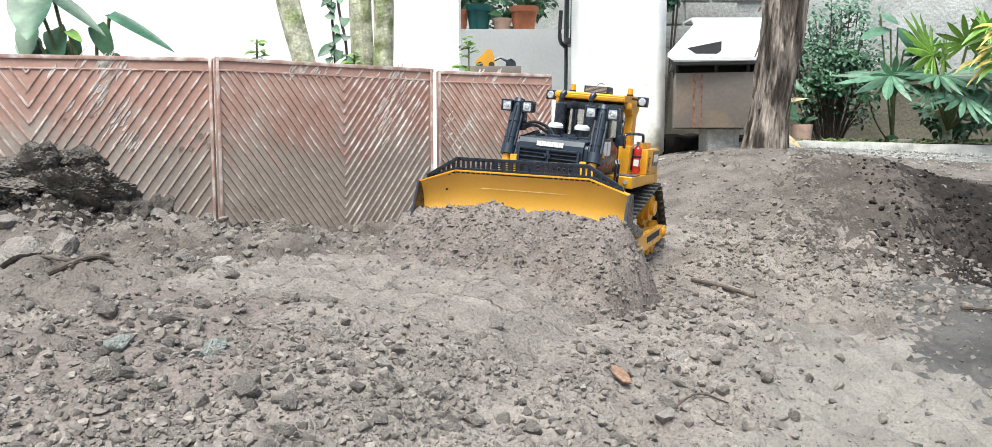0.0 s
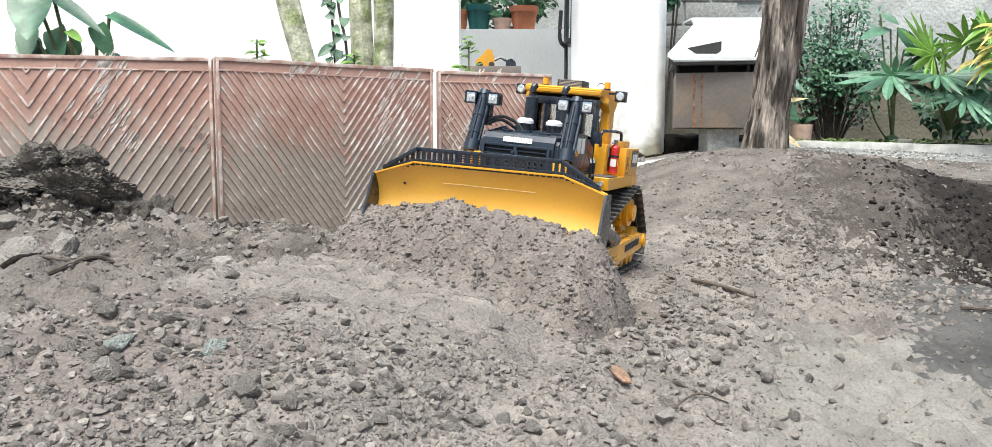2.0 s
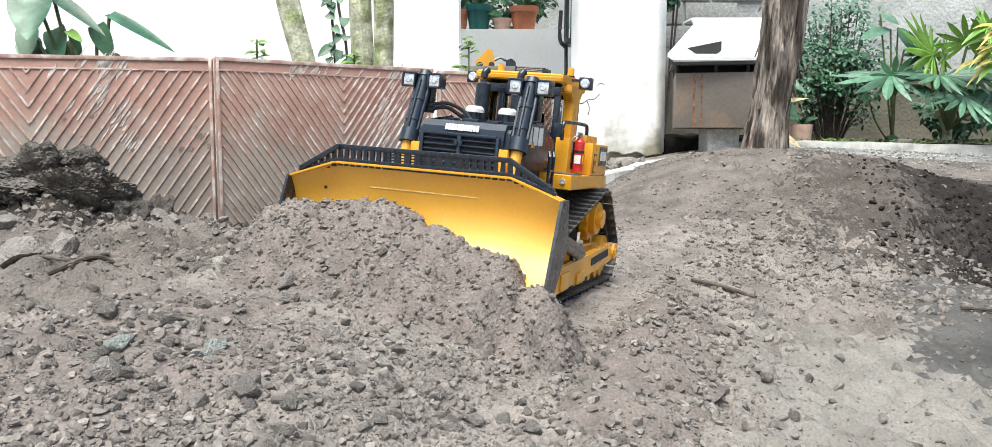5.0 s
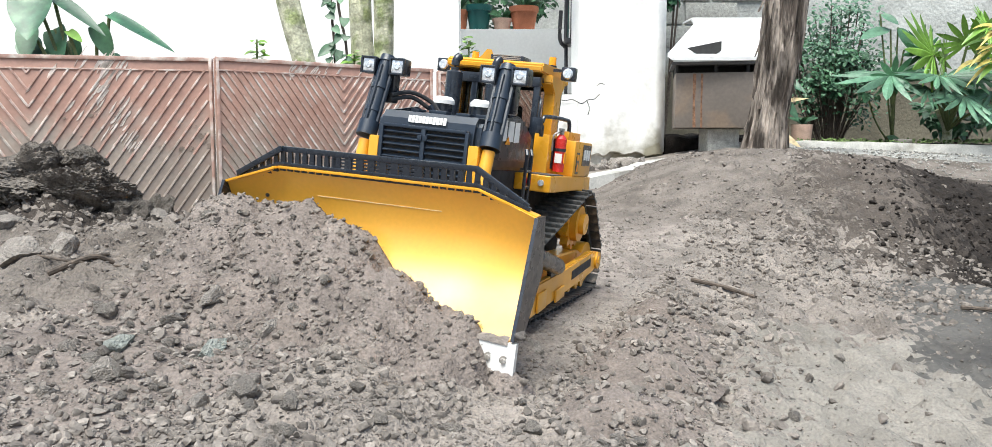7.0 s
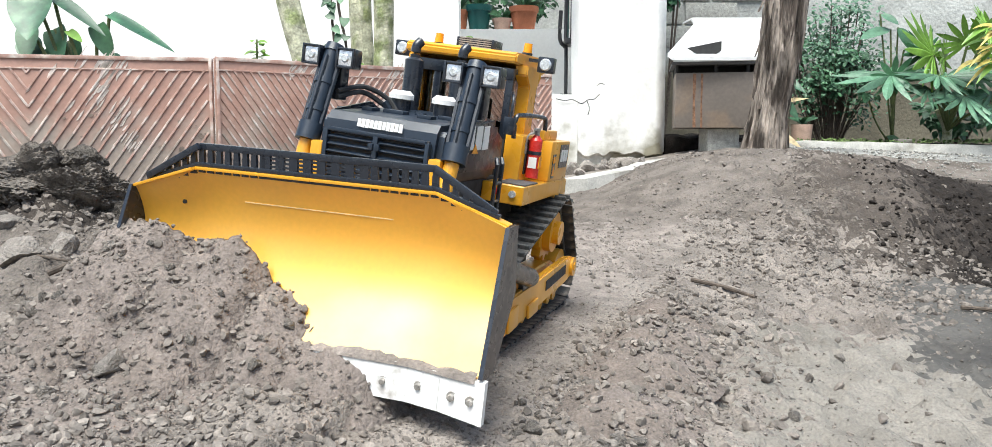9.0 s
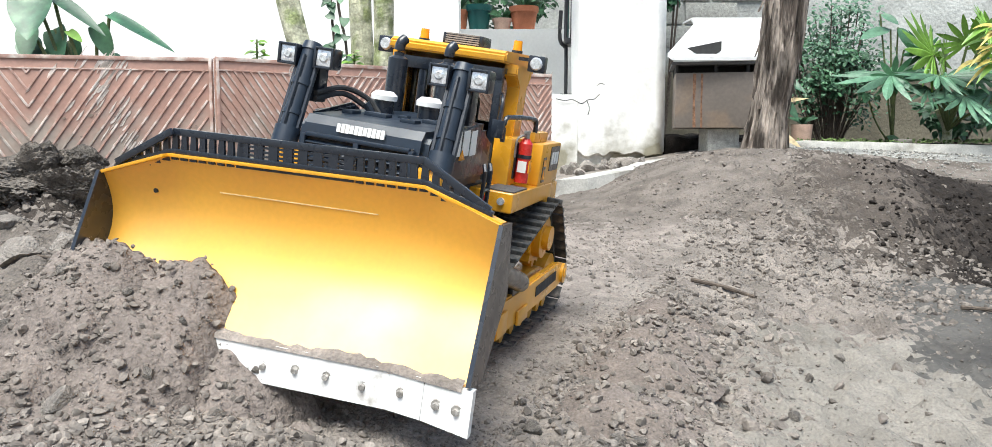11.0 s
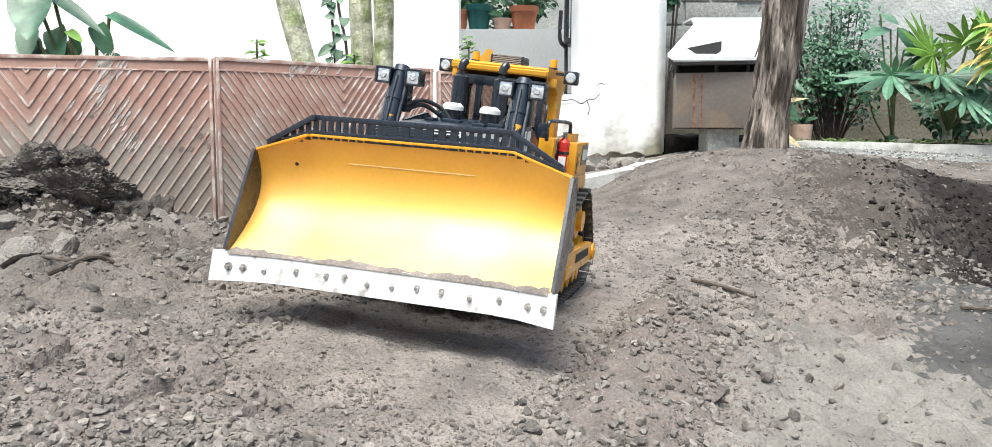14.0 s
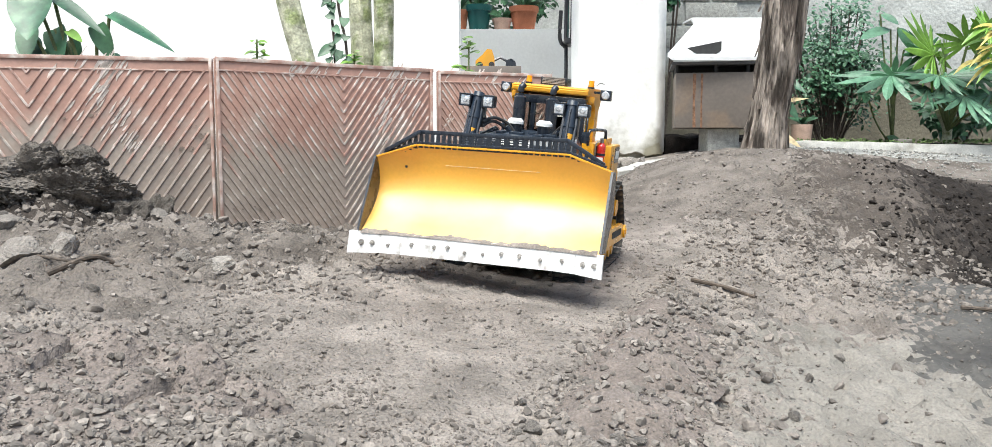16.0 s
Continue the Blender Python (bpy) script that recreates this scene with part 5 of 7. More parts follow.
def build_body(dozer):
    # main frame under the hood
    rounded([(-0.062, 0.062, -0.165, 0.20, -0.02, 0.128, 0.004), (-0.05, 0.05, -0.185, -0.16, 0.0, 0.12, 0.003)], "chassis", "black_matt", dozer)
    # hood
    hood = new("hood")
    hood.parent = dozer
    hood["label"] = "blue-black bevelled engine hood with pale lettering bar"
    bm = bmesh.new()
    prism(bm, [(-0.196, 0.126), (-0.196, 0.160), (-0.193, 0.178), (-0.186, 0.186), (-0.02, 0.193), (-0.02, 0.126)], -0.066, 0.066)
    bmesh.ops.bevel(bm, geom=[e for e in bm.edges if abs(e.verts[0].co.x) > 0.06 and abs(e.verts[0].co.x - e.verts[1].co.x) < 1e-6], offset=0.006, segments=2, affect="EDGES")
    body = new("hood_shell", bm_mesh("hood_shell", bm, "slate", True, 16))
    body.parent = hood
    # side panels, flared backwards
    for s in (-1, 1):
        bm = bmesh.new()
        prism(bm, [(-0.165, 0.140), (-0.162, 0.186), (-0.080, 0.197), (-0.030, 0.176), (-0.030, 0.140)], s * 0.0665, s * 0.0750)
        bmesh.ops.bevel(bm, geom=bm.edges[:], offset=0.003, segments=2, affect="EDGES")
        side = part("side_panel", bm, "black", hood)
        bm = bmesh.new()   # maker's mark as a plain slanted shape
        for k, (y0, w) in enumerate(((-0.150, 0.021), (-0.126, 0.021), (-0.102, 0.019))):
            prism(bm, [(y0, 0.163), (y0 + w, 0.164), (y0 + w - 0.001, 0.189), (y0 + 0.002, 0.188)], s * 0.0752, s * 0.0757)
        part("emblem", bm, "white_paint", hood, "white plain emblem blocks")
    bm = bmesh.new()
    prism(bm, [(-0.134, 0.160), (-0.116, 0.160), (-0.125, 0.170)], 0.0759, 0.0763)
    part("emblem", bm, "amber", hood)
    # lettering bar on the hood's front lip
    bm = bmesh.new()
    for k in range(11):
        x = -0.0245 + k * 0.0045
        hgt = 0.0085 if k % 3 else 0.0078
        m = Matrix.Translation((x, -0.1945, 0.1775)) @ Euler((radians(-12), 0, 0)).to_matrix().to_4x4()
        box(bm, 0, 0.0037, -0.0014, 0.0006, -hgt / 2, hgt / 2, 0, m)
    part("lettering", bm, "white_paint", hood, "white lettering kept as plain blocks")
    # grille in two halves
    grille = new("grille")
    grille.parent = dozer
    grille["label"] = "black louvred radiator grille in two halves"
    bm = bmesh.new()
    box(bm, -0.055, 0.055, -0.1985, -0.195, 0.060, 0.170, 0.001)
    part("backing", bm, "black_matt", grille)
    bm = bmesh.new()
    for q in ((-0.0570, -0.0525, 0.06, 0.168), (0.0525, 0.0570, 0.06, 0.168), (-0.0028, 0.0028, 0.06, 0.168), (-0.053, 0.053, 0.1660, 0.170)):
        box(bm, q[0], q[1], -0.2035, -0.1955, q[2], q[3], 0.001)
    box(bm, -0.006, -0.001, -0.206, -0.203, 0.153, 0.160, 0.0006)
    box(bm, 0.001, 0.006, -0.206, -0.203, 0.153, 0.160, 0.0006)
    part("frame", bm, "slate", grille)
    for k in range(14):
        z = 0.0665 + k * 0.0073
        for s in (-1, 1):
            bm = bmesh.new()
            m = Matrix.Translation((s * 0.0277, -0.2000, z)) @ Euler((radians(28), 0, 0)).to_matrix().to_4x4()
            box(bm, -0.0245, 0.0245, -0.0028, 0.0028, -0.0010, 0.0010, 0.0004, m)
            part("slat", bm, "slate", grille)
    # yellow columns beside the grille
    for s in (-1, 1):
        bm = bmesh.new()
        x0, x1 = sorted((s * 0.0575, s * 0.0705))
        box(bm, x0, x1, -0.203, -0.165, 0.02, 0.154, 0.002)
        part("column", bm, "yellow", dozer, "yellow radiator guard column")
    # air cleaners and exhaust stacks
    for x, y in ((-0.038, -0.072), (0.012, -0.066)):
        bm = bmesh.new()
        rod(bm, (x, y, 0.186), (x, y, 0.204), 0.0115, seg=20)
        pc = part("air_cleaner", bm, "black", dozer, "black air cleaner with white cap")
        bm = bmesh.new()
        rod(bm, (x, y, 0.204), (x, y, 0.209), 0.0142, seg=22)
        rod(bm, (x, y, 0.209), (x, y, 0.2135), 0.0142, 0.0095, seg=22)
        part("cap", bm, "white_paint", pc, "white domed cap")
    for x in (-0.046, 0.013):
        bm = bmesh.new()
        rod(bm, (x, -0.030, 0.180), (x, -0.030, 0.250), 0.0112, seg=20)
        rod(bm, (x, -0.030, 0.250), (x, -0.030, 0.253), 0.0112, 0.006, seg=20)
        tube(bm, arc([(x, -0.030, 0.250), (x, -0.030, 0.262), (x + 0.001, -0.029, 0.268), (x + 0.003, -0.025, 0.272)], 4), 0.0058, 14)
        part("exhaust_pipe", bm, "black", dozer, "black exhaust stack with bent tip")
    for x, y, sx, sy, z in ((-0.02, -0.12, 0.012, 0.008, 0.1875), (0.02, -0.13, 0.008, 0.008, 0.1870), (0.035, -0.105, 0.010, 0.008, 0.188), (-0.045, -0.13, 0.006, 0.01, 0.187), (0.0, -0.10, 0.005, 0.005, 0.188)):
        bm = bmesh.new()
        box(bm, x - sx, x + sx, y - sy, y + sy, z, z + 0.005, 0.001)
        part("hood_fitting", bm, "slate", dozer)


def build_cab(dozer):
    cab = new("cab")
    cab.parent = dozer
    cab.matrix_basis = pose(-0.002, 0.014, -0.006)
    cab["label"] = "black operator cab with dark windows and yellow roof frame"
    bm = bmesh.new()
    box(bm, -0.066, 0.066, -0.004, 0.105, 0.120, 0.180, 0.003)
    part("cab_base", bm, "black_matt", cab)
    bm = bmesh.new()
    for x in (-0.062, -0.030, 0.032, 0.062):
        box(bm, x - 0.0045, x + 0.0045, -0.004, 0.004, 0.178, 0.262, 0.001)
    for s in (-1, 1):
        for y in (0.045, 0.100):
            box(bm, s * 0.063 - 0.0035, s * 0.063 + 0.0035, y - 0.004, y + 0.004, 0.178, 0.262, 0.001)
    box(bm, -0.066, 0.066, -0.006, 0.006, 0.248, 0.262, 0.002)
    box(bm, -0.066, 0.066, 0.096, 0.106, 0.178, 0.196, 0.002)
    box(bm, -0.066, 0.066, 0.096, 0.106, 0.250, 0.262, 0.002)
    box(bm, -0.066, 0.066, 0.0, 0.10, 0.256, 0.262, 0.001)
    part("cab_frame", bm, "black", cab)
    for x0, x1 in ((-0.057, -0.035), (-0.025, 0.027), (0.037, 0.057)):
        bm = bmesh.new()
        box(bm, x0, x1, -0.001, 0.0005, 0.180, 0.248)
        part("windscreen", bm, "glass_clear", cab, "dark tinted window pane")
    for s in (-1, 1):
        for y0, y1 in ((0.005, 0.041), (0.050, 0.096)):
            bm = bmesh.new()
            x0, x1 = sorted((s * 0.0620, s * 0.0632))
            box(bm, x0, x1, y0, y1, 0.180, 0.254)
            part("side_window", bm, "glass_clear", cab, "dark tinted window pane")
    bm = bmesh.new()
    box(bm, -0.058, 0.058, 0.100, 0.1015, 0.196, 0.250)
    part("rear_window", bm, "glass_clear", cab, "clear tinted rear window")
    bm = bmesh.new()
    box(bm, -0.018, 0.018, 0.055, 0.080, 0.165, 0.225, 0.006)
    part("seat_back", bm, "black_matt", cab)
    # roll-over frame: yellow roof plate and two posts
    bm = bmesh.new()
    prism(bm, [(-0.012, 0.268), (-0.013, 0.277), (-0.008, 0.281), (0.112, 0.283), (0.120, 0.278), (0.118, 0.262)], -0.072, 0.070)
    bmesh.ops.bevel(bm, geom=bm.edges[:], offset=0.002, segments=2, affect="EDGES")
    roof = part("roof", bm, "yellow", cab, "yellow roll-over roof")
    for s in (-1, 1):
        bm = bmesh.new()
        x0, x1 = sorted((s * 0.062, s * 0.078))
        prism(bm, [(0.030, 0.130), (0.030, 0.243), (0.012, 0.256), (0.012, 0.268), (0.075, 0.268), (0.075, 0.256), (0.062, 0.243), (0.062, 0.130)], x0, x1)
        bmesh.ops.bevel(bm, geom=bm.edges[:], offset=0.0015, segments=2, affect="EDGES")
        part("roll_over_post", bm, "yellow", cab, "yellow roll-over post")
        c = Vector((s * 0.0945, 0.028, 0.2720))
        bm = bmesh.new()
        box(bm, c.x - 0.010, c.x + 0.010, c.y - 0.002, c.y + 0.012, c.z - 0.0095, c.z + 0.0095, 0.002)
        x0, x1 = sorted((s * 0.072, s * 0.092))
        box(bm, x0, x1, c.y + 0.002, c.y + 0.008, c.z + 0.002, c.z + 0.006)
        lamp = part("cab_lamp", bm, "black", cab)
        bm = bmesh.new()
        rod(bm, c + Vector((0, -0.002, 0)), c + Vector((0, -0.0048, 0)), 0.0076, 0.006, 16)
        part("lens", bm, "lens", cab, "round clear lamp lens")
        bm = bmesh.new()
        c = Vector((s * 0.060, 0.060, 0.2815))
        rod(bm, c, c + Vector((0, 0, 0.004)), 0.0066, seg=16)
        base = part("beacon_base", bm, "black", cab)
        bm = bmesh.new()
        rod(bm, c + Vector((0, 0, 0.004)), c + Vector((0, 0, 0.0155)), 0.0056, 0.0050, 16)
        part("beacon", bm, "amber", cab, "amber warning beacon")
    # ribbed unit on the roof
    bm = bmesh.new()
    box(bm, -0.042, 0.010, 0.075, 0.110, 0.2835, 0.2975, 0.0015)
    ac = part("roof_unit", bm, "black", cab, "dark ribbed air-conditioner box")
    for k in range(5):
        bm = bmesh.new()
        box(bm, -0.038, 0.006, 0.0738, 0.0752, 0.2856 + k * 0.0026, 0.2869 + k * 0.0026)
        part("rib", bm, "steel", cab)
    bm = bmesh.new()
    tube(bm, arc([(0.068, -0.006, 0.235), (0.078, -0.030, 0.228), (0.079, -0.034, 0.200)], 5), 0.0018, 6)
    box(bm, 0.072, 0.086, -0.038, -0.034, 0.186, 0.206, 0.001)
    part("mirror", bm, "black", cab)


def build_fender(dozer, s):
    f = new("fender")
    f.parent = dozer
    f["label"] = "yellow fender platform with black tread plate"
    lo = lambda a, b: sorted((s * a, s * b))
    bm = bmesh.new()
    x0, x1 = lo(0.0625, 0.1125)
    prism(bm, [(-0.048, 0.104), (-0.048, 0.126), (0.155, 0.126), (0.160, 0.100), (0.110, 0.100), (0.095, 0.106), (-0.035, 0.104)], x0, x1)
    bmesh.ops.bevel(bm, geom=bm.edges[:], offset=0.0012, segments=1, affect="EDGES")
    part("platform", bm, "yellow", f)
    bm = bmesh.new()
    x0, x1 = lo(0.078, 0.1115)
    box(bm, x0, x1, -0.044, 0.012, 0.1262, 0.1278, 0.0005)
    part("tread_plate", bm, "plate_grey", f, "dark anti-slip tread plate")
    bm = bmesh.new()
    x0, x1 = lo(0.098, 0.106)
    rod(bm, (s * 0.100, -0.0475, 0.116), (s * 0.100, -0.0505, 0.116), 0.0042, seg=12)
    part("marker_lamp", bm, "lens", f)
    bm = bmesh.new()
    x0, x1 = lo(0.076, 0.086)
    box(bm, x0, x1, -0.0498, -0.0482, 0.113, 0.120, 0.0004)
    part("step_recess", bm, "red", f)
    # tank with emblem plate
    bm = bmesh.new()
    x0, x1 = lo(0.0885, 0.112)
    box(bm, x0, x1, 0.056, 0.150, 0.126, 0.176, 0.0025)
    x0, x1 = lo(0.066, 0.0885)
    box(bm, x0, x1, 0.004, 0.150, 0.126, 0.180, 0.0025)
    x0, x1 = lo(0.0885, 0.100)
    box(bm, x0, x1, 0.056, 0.120, 0.176, 0.188, 0.002)
    tank = part("side_tank", bm, "yellow", f, "yellow side tank")
    bm = bmesh.new()
    x0, x1 = lo(0.1121, 0.1128)
    box(bm, x0, x1, 0.098, 0.142, 0.142, 0.172)
    part("emblem_plate", bm, "black", f, "black emblem plate")
    bm = bmesh.new()
    x0, x1 = lo(0.1129, 0.1134)
    for y in (0.103, 0.115, 0.127):
        box(bm, x0, x1, y, y + 0.009, 0.150, 0.165)
    part("emblem", bm, "white_paint", f, "white plain emblem blocks")
    bm = bmesh.new()
    x0, x1 = lo(0.1121, 0.1127)
    box(bm, x0, x1, 0.066, 0.080, 0.130, 0.160)
    lab = part("warning_label", bm, "black", f, "yellow and black warning label")
    bm = bmesh.new()
    x0, x1 = lo(0.1128, 0.1132)
    prism(bm, [(0.0675, 0.133), (0.0785, 0.133), (0.073, 0.146)], x0, x1)
    prism(bm, [(0.0675, 0.149), (0.0785, 0.149), (0.0785, 0.157), (0.0675, 0.157)], x0, x1)
    part("pictogram", bm, "amber", f)
    # handrail
    bm = bmesh.new()
    tube(bm, arc([(s * 0.080, -0.008, 0.176), (s * 0.080, -0.008, 0.199), (s * 0.083, 0.004, 0.2035), (s * 0.094, 0.052, 0.2035), (s * 0.097, 0.062, 0.199), (s * 0.097, 0.064, 0.176)], 5), 0.0028, 8)
    part("handrail", bm, "black", f, "black tube handrail")
    # ladder rail at the front
    bm = bmesh.new()
    for y in (-0.096, -0.078):
        tube(bm, [(s * 0.093, y, 0.085), (s * 0.093, y, 0.150), (s * 0.090, y + 0.004, 0.156)], 0.0024, 7)
    for z in (0.092, 0.110, 0.130):
        tube(bm, [(s * 0.093, -0.096, z), (s * 0.093, -0.078, z)], 0.002, 6)
    part("ladder", bm, "black", f, "black ladder rails")


def build_extinguisher(dozer):
    e = new("fire_extinguisher")
    e.parent = dozer
    e["label"] = "small red fire extinguisher in black bracket"
    x, y = 0.0985, 0.026
    e.matrix_basis = pose(0, 0, 0.004)
    bm = bmesh.new()
    rod(bm, (x, y, 0.127), (x, y, 0.172), 0.0078, seg=20)
    rod(bm, (x, y, 0.172), (x, y, 0.178), 0.0078, 0.0035, seg=20)
    part("bottle", bm, "red", e)
    bm = bmesh.new()
    rod(bm, (x, y, 0.178), (x, y, 0.184), 0.0032, seg=10)
    box(bm, x - 0.002, x + 0.002, y - 0.010, y + 0.006, 0.183, 0.1865, 0.0006)
    tube(bm, arc([(x, y - 0.004, 0.182), (x - 0.008, y - 0.010, 0.176), (x - 0.009, y - 0.009, 0.155)], 4), 0.0014, 6)
    part("valve", bm, "steel", e)
    bm = bmesh.new()
    rod(bm, (x, y, 0.155), (x, y, 0.159), 0.0084, seg=20)
    box(bm, x - 0.013, x - 0.008, y - 0.006, y + 0.006, 0.130, 0.172, 0.001)
    part("bracket", bm, "black", e)
    bm = bmesh.new()
    box(bm, x - 0.004, x + 0.006, y - 0.0086, y - 0.0072, 0.139, 0.152)
    part("label_patch", bm, "white_paint", e)
    bm = bmesh.new()
    box(bm, x + 0.0073, x + 0.0084, y - 0.004, y + 0.005, 0.139, 0.153)
    part("label_patch", bm, "amber", e)


# track loop: front idler, rear idler and the raised drive sprocket
LOOP = [((-0.115, -0.009), 0.038), ((0.190, -0.009), 0.038), ((0.120, 0.056), 0.043)]
SHOES = 46


def loop_points():
    """The closed belt round the three wheels, as (y, z, angle) by length."""
    pts = []
    n = len(LOOP)
    seg = []
    for i in range(n):
        (c0, r0), (c1, r1) = LOOP[i], LOOP[(i + 1) % n]
        dx, dz = c1[0] - c0[0], c1[1] - c0[1]
        d = math.hypot(dx, dz)
        base = math.atan2(dz, dx)
        off = math.asin((r1 - r0) / d)
        a = base - math.pi / 2 - off
        seg.append(((c0[0] + r0 * math.cos(a), c0[1] + r0 * math.sin(a)), (c1[0] + r1 * math.cos(a), c1[1] + r1 * math.sin(a)), a))
    for i in range(n):
        p, q, a = seg[i]
        for k in range(40):
            t = k / 40
            pts.append((p[0] + (q[0] - p[0]) * t, p[1] + (q[1] - p[1]) * t))
        c, r = LOOP[(i + 1) % n]
        b = seg[(i + 1) % n][2]
        while b < a:
            b += 2 * math.pi
        for k in range(40):
            ang = a + (b - a) * k / 40
            pts.append((c[0] + r * math.cos(ang), c[1] + r * math.sin(ang)))
    pts = np.array(pts)
    dist = np.r_[0, np.cumsum(np.hypot(*np.diff(np.r_[pts, pts[:1]], axis=0).T))]
    return pts, dist


BELT, BELT_LEN = loop_points()


def belt_pose(x, s):
    total = BELT_LEN[-1]
    ring = np.r_[BELT, BELT[:1]]

    def at(v):
        v %= total
        return np.array([np.interp(v, BELT_LEN, ring[:, 0]), np.interp(v, BELT_LEN, ring[:, 1])])
    p, q = at(s - 0.004), at(s + 0.004)
    c = (p + q) / 2
    a = math.degrees(math.atan2(q[1] - p[1], q[0] - p[0]))
    return pose(x, c[0], c[1], a, 0, 0)


def build_track(dozer, s):
    tr = new("crawler_track")
    tr.parent = dozer
    tr["label"] = "dusty dark steel crawler track with raised drive sprocket"
    x = s * 0.1000
    bm = bmesh.new()
    pitch = BELT_LEN[-1] / SHOES
    box(bm, -0.0275, 0.0275, -pitch * 0.46, pitch * 0.46, -0.0040, -0.0018, 0.0006)
    box(bm, -0.0275, 0.0275, -pitch * 0.36, -pitch * 0.16, -0.0092, -0.0035, 0.0010)
    box(bm, -0.0120, -0.0070, -pitch * 0.52, pitch * 0.46, -0.002, 0.0052, 0.001)
    box(bm, 0.0070, 0.0120, -pitch * 0.52, pitch * 0.46, -0.002, 0.0052, 0.001)
    me = bm_mesh("shoe", bm, "track_metal", smooth=False)
    shoes = []
    for k in range(SHOES):
        ob = new("shoe", me)
        ob.parent = tr
        ob.matrix_basis = belt_pose(x, k * pitch)
        shoes.append(ob)
    # frame and wheels inside the loop
    bm = bmesh.new()
    prism(bm, [(-0.095, -0.030), (-0.105, 0.004), (-0.06, 0.016), (0.13, 0.016), (0.18, 0.002), (0.17, -0.030)], x - 0.014, x + 0.014)
    bmesh.ops.bevel(bm, geom=bm.edges[:], offset=0.002, segments=1, affect="EDGES")
    part("track_frame", bm, "yellow", tr, "yellow roller frame")
    for y in (-0.07, -0.03, 0.01, 0.05, 0.09, 0.13, 0.16):
        bm = bmesh.new()
        rod(bm, (x - 0.018, y, -0.034), (x + 0.018, y, -0.034), 0.0095, seg=16)
        part("roller", bm, "yellow", tr)
    wheels = []
    for k, (c, r) in enumerate(LOOP):
        bm = bmesh.new()
        rr = r - 0.006
        if k < 2:
            rod(bm, (-0.012, 0, 0), (0.012, 0, 0), rr, seg=28)
            rod(bm, (-0.015, 0, 0), (0.015, 0, 0), rr * 0.45, seg=16)
        else:
            n = 11
            outline = []
            for i in range(n * 4):
                a = 2 * math.pi * i / (n * 4)
                q = rr + (0.003 if i % 4 in (1, 2) else -0.004)
                outline.append((q * math.cos(a), q * math.sin(a)))
            prism(bm, outline, -0.006, 0.006)
            rod(bm, (-0.016, 0, 0), (0.016, 0, 0), rr * 0.72, seg=24)
            rod(bm, (-0.024, 0, 0), (0.024, 0, 0), rr * 0.42, seg=20)
        w = part("sprocket" if k == 2 else "idler_wheel", bm, "yellow", tr, "yellow toothed drive sprocket" if k == 2 else "")
        w.matrix_basis = pose(x, c[0], c[1])
        wheels.append((w, Vector((x, *c)), r))
    return shoes, wheels, x, pitch


def build_dozer():
    dozer = thing("bulldozer", "yellow and black scale-model crawler bulldozer pushing soil", "bulldozer")
    blade = build_blade(dozer)
    for s in (-1, 1):
        build_lift(dozer, s)
    build_body(dozer)
    build_cab(dozer)
    for s in (-1, 1):
        build_fender(dozer, s)
    build_extinguisher(dozer)
    bm = bmesh.new()
    box(bm, -0.060, 0.060, 0.105, 0.185, 0.118, 0.165, 0.004)
    part("rear_tank", bm, "yellow", dozer)
    return dozer, blade, [build_track(dozer, s) for s in (-1, 1)]


dozer, blade, tracks = build_dozer()

# ---- stones, gravel and the soil that the blade pushes ----
def ico(cuts):
    bm = bmesh.new()
    bmesh.ops.create_icosphere(bm, subdivisions=cuts, radius=1)
    v = np.array([p.co[:] for p in bm.verts])
    f = np.array([[p.index for p in q.verts] for q in bm.faces])
    bm.free()
    return v, f


ICO_SMALL, ICO_LARGE = ico(1), ico(2)


def pebble_lot(centres, radii, shape, rng):
    """Vertices and triangles of many worn, rounded stones."""
    v, f = shape
    n, k = len(centres), len(v)
    lump = np.ones((n, k, 1))
    for freq, amp in ((1.9, 0.17), (4.2, 0.15)):
        way = rng.normal(0, 1, (n, 1, 3))
        way /= np.linalg.norm(way, axis=2, keepdims=True)
        lump += amp * np.sin(freq * (v[None] * way).sum(2, keepdims=True) + rng.uniform(0, 6.283, (n, 1, 1)))
    s = radii[:, None, None] * (lump + rng.uniform(-0.15, 0.15, (n, k, 1))) * (v[None] * rng.uniform(0.58, 1.25, (n, 1, 3)))
    # broken faces
    for cut in range(5):
        way = rng.normal(0, 1, (n, 1, 3))
        way /= np.linalg.norm(way, axis=2, keepdims=True)
        over = (s * way).sum(2, keepdims=True) - radii[:, None, None] * rng.uniform(0.35, 0.8, (n, 1, 1))
        s = s - way * np.clip(over, 0, None) * 0.9
    a = rng.uniform(0, 6.283, (n, 3))
    for ax in range(3):
        c, d = np.cos(a[:, ax])[:, None], np.sin(a[:, ax])[:, None]
        i, j = (ax + 1) % 3, (ax + 2) % 3
        p, q = s[..., i] * c - s[..., j] * d, s[..., i] * d + s[..., j] * c
        s[..., i], s[..., j] = p, q
    s[..., 2] *= 0.85
    return (s + centres[:, None, :]).reshape(-1, 3), (f[None] + (np.arange(n) * k)[:, None, None]).reshape(-1, 3)


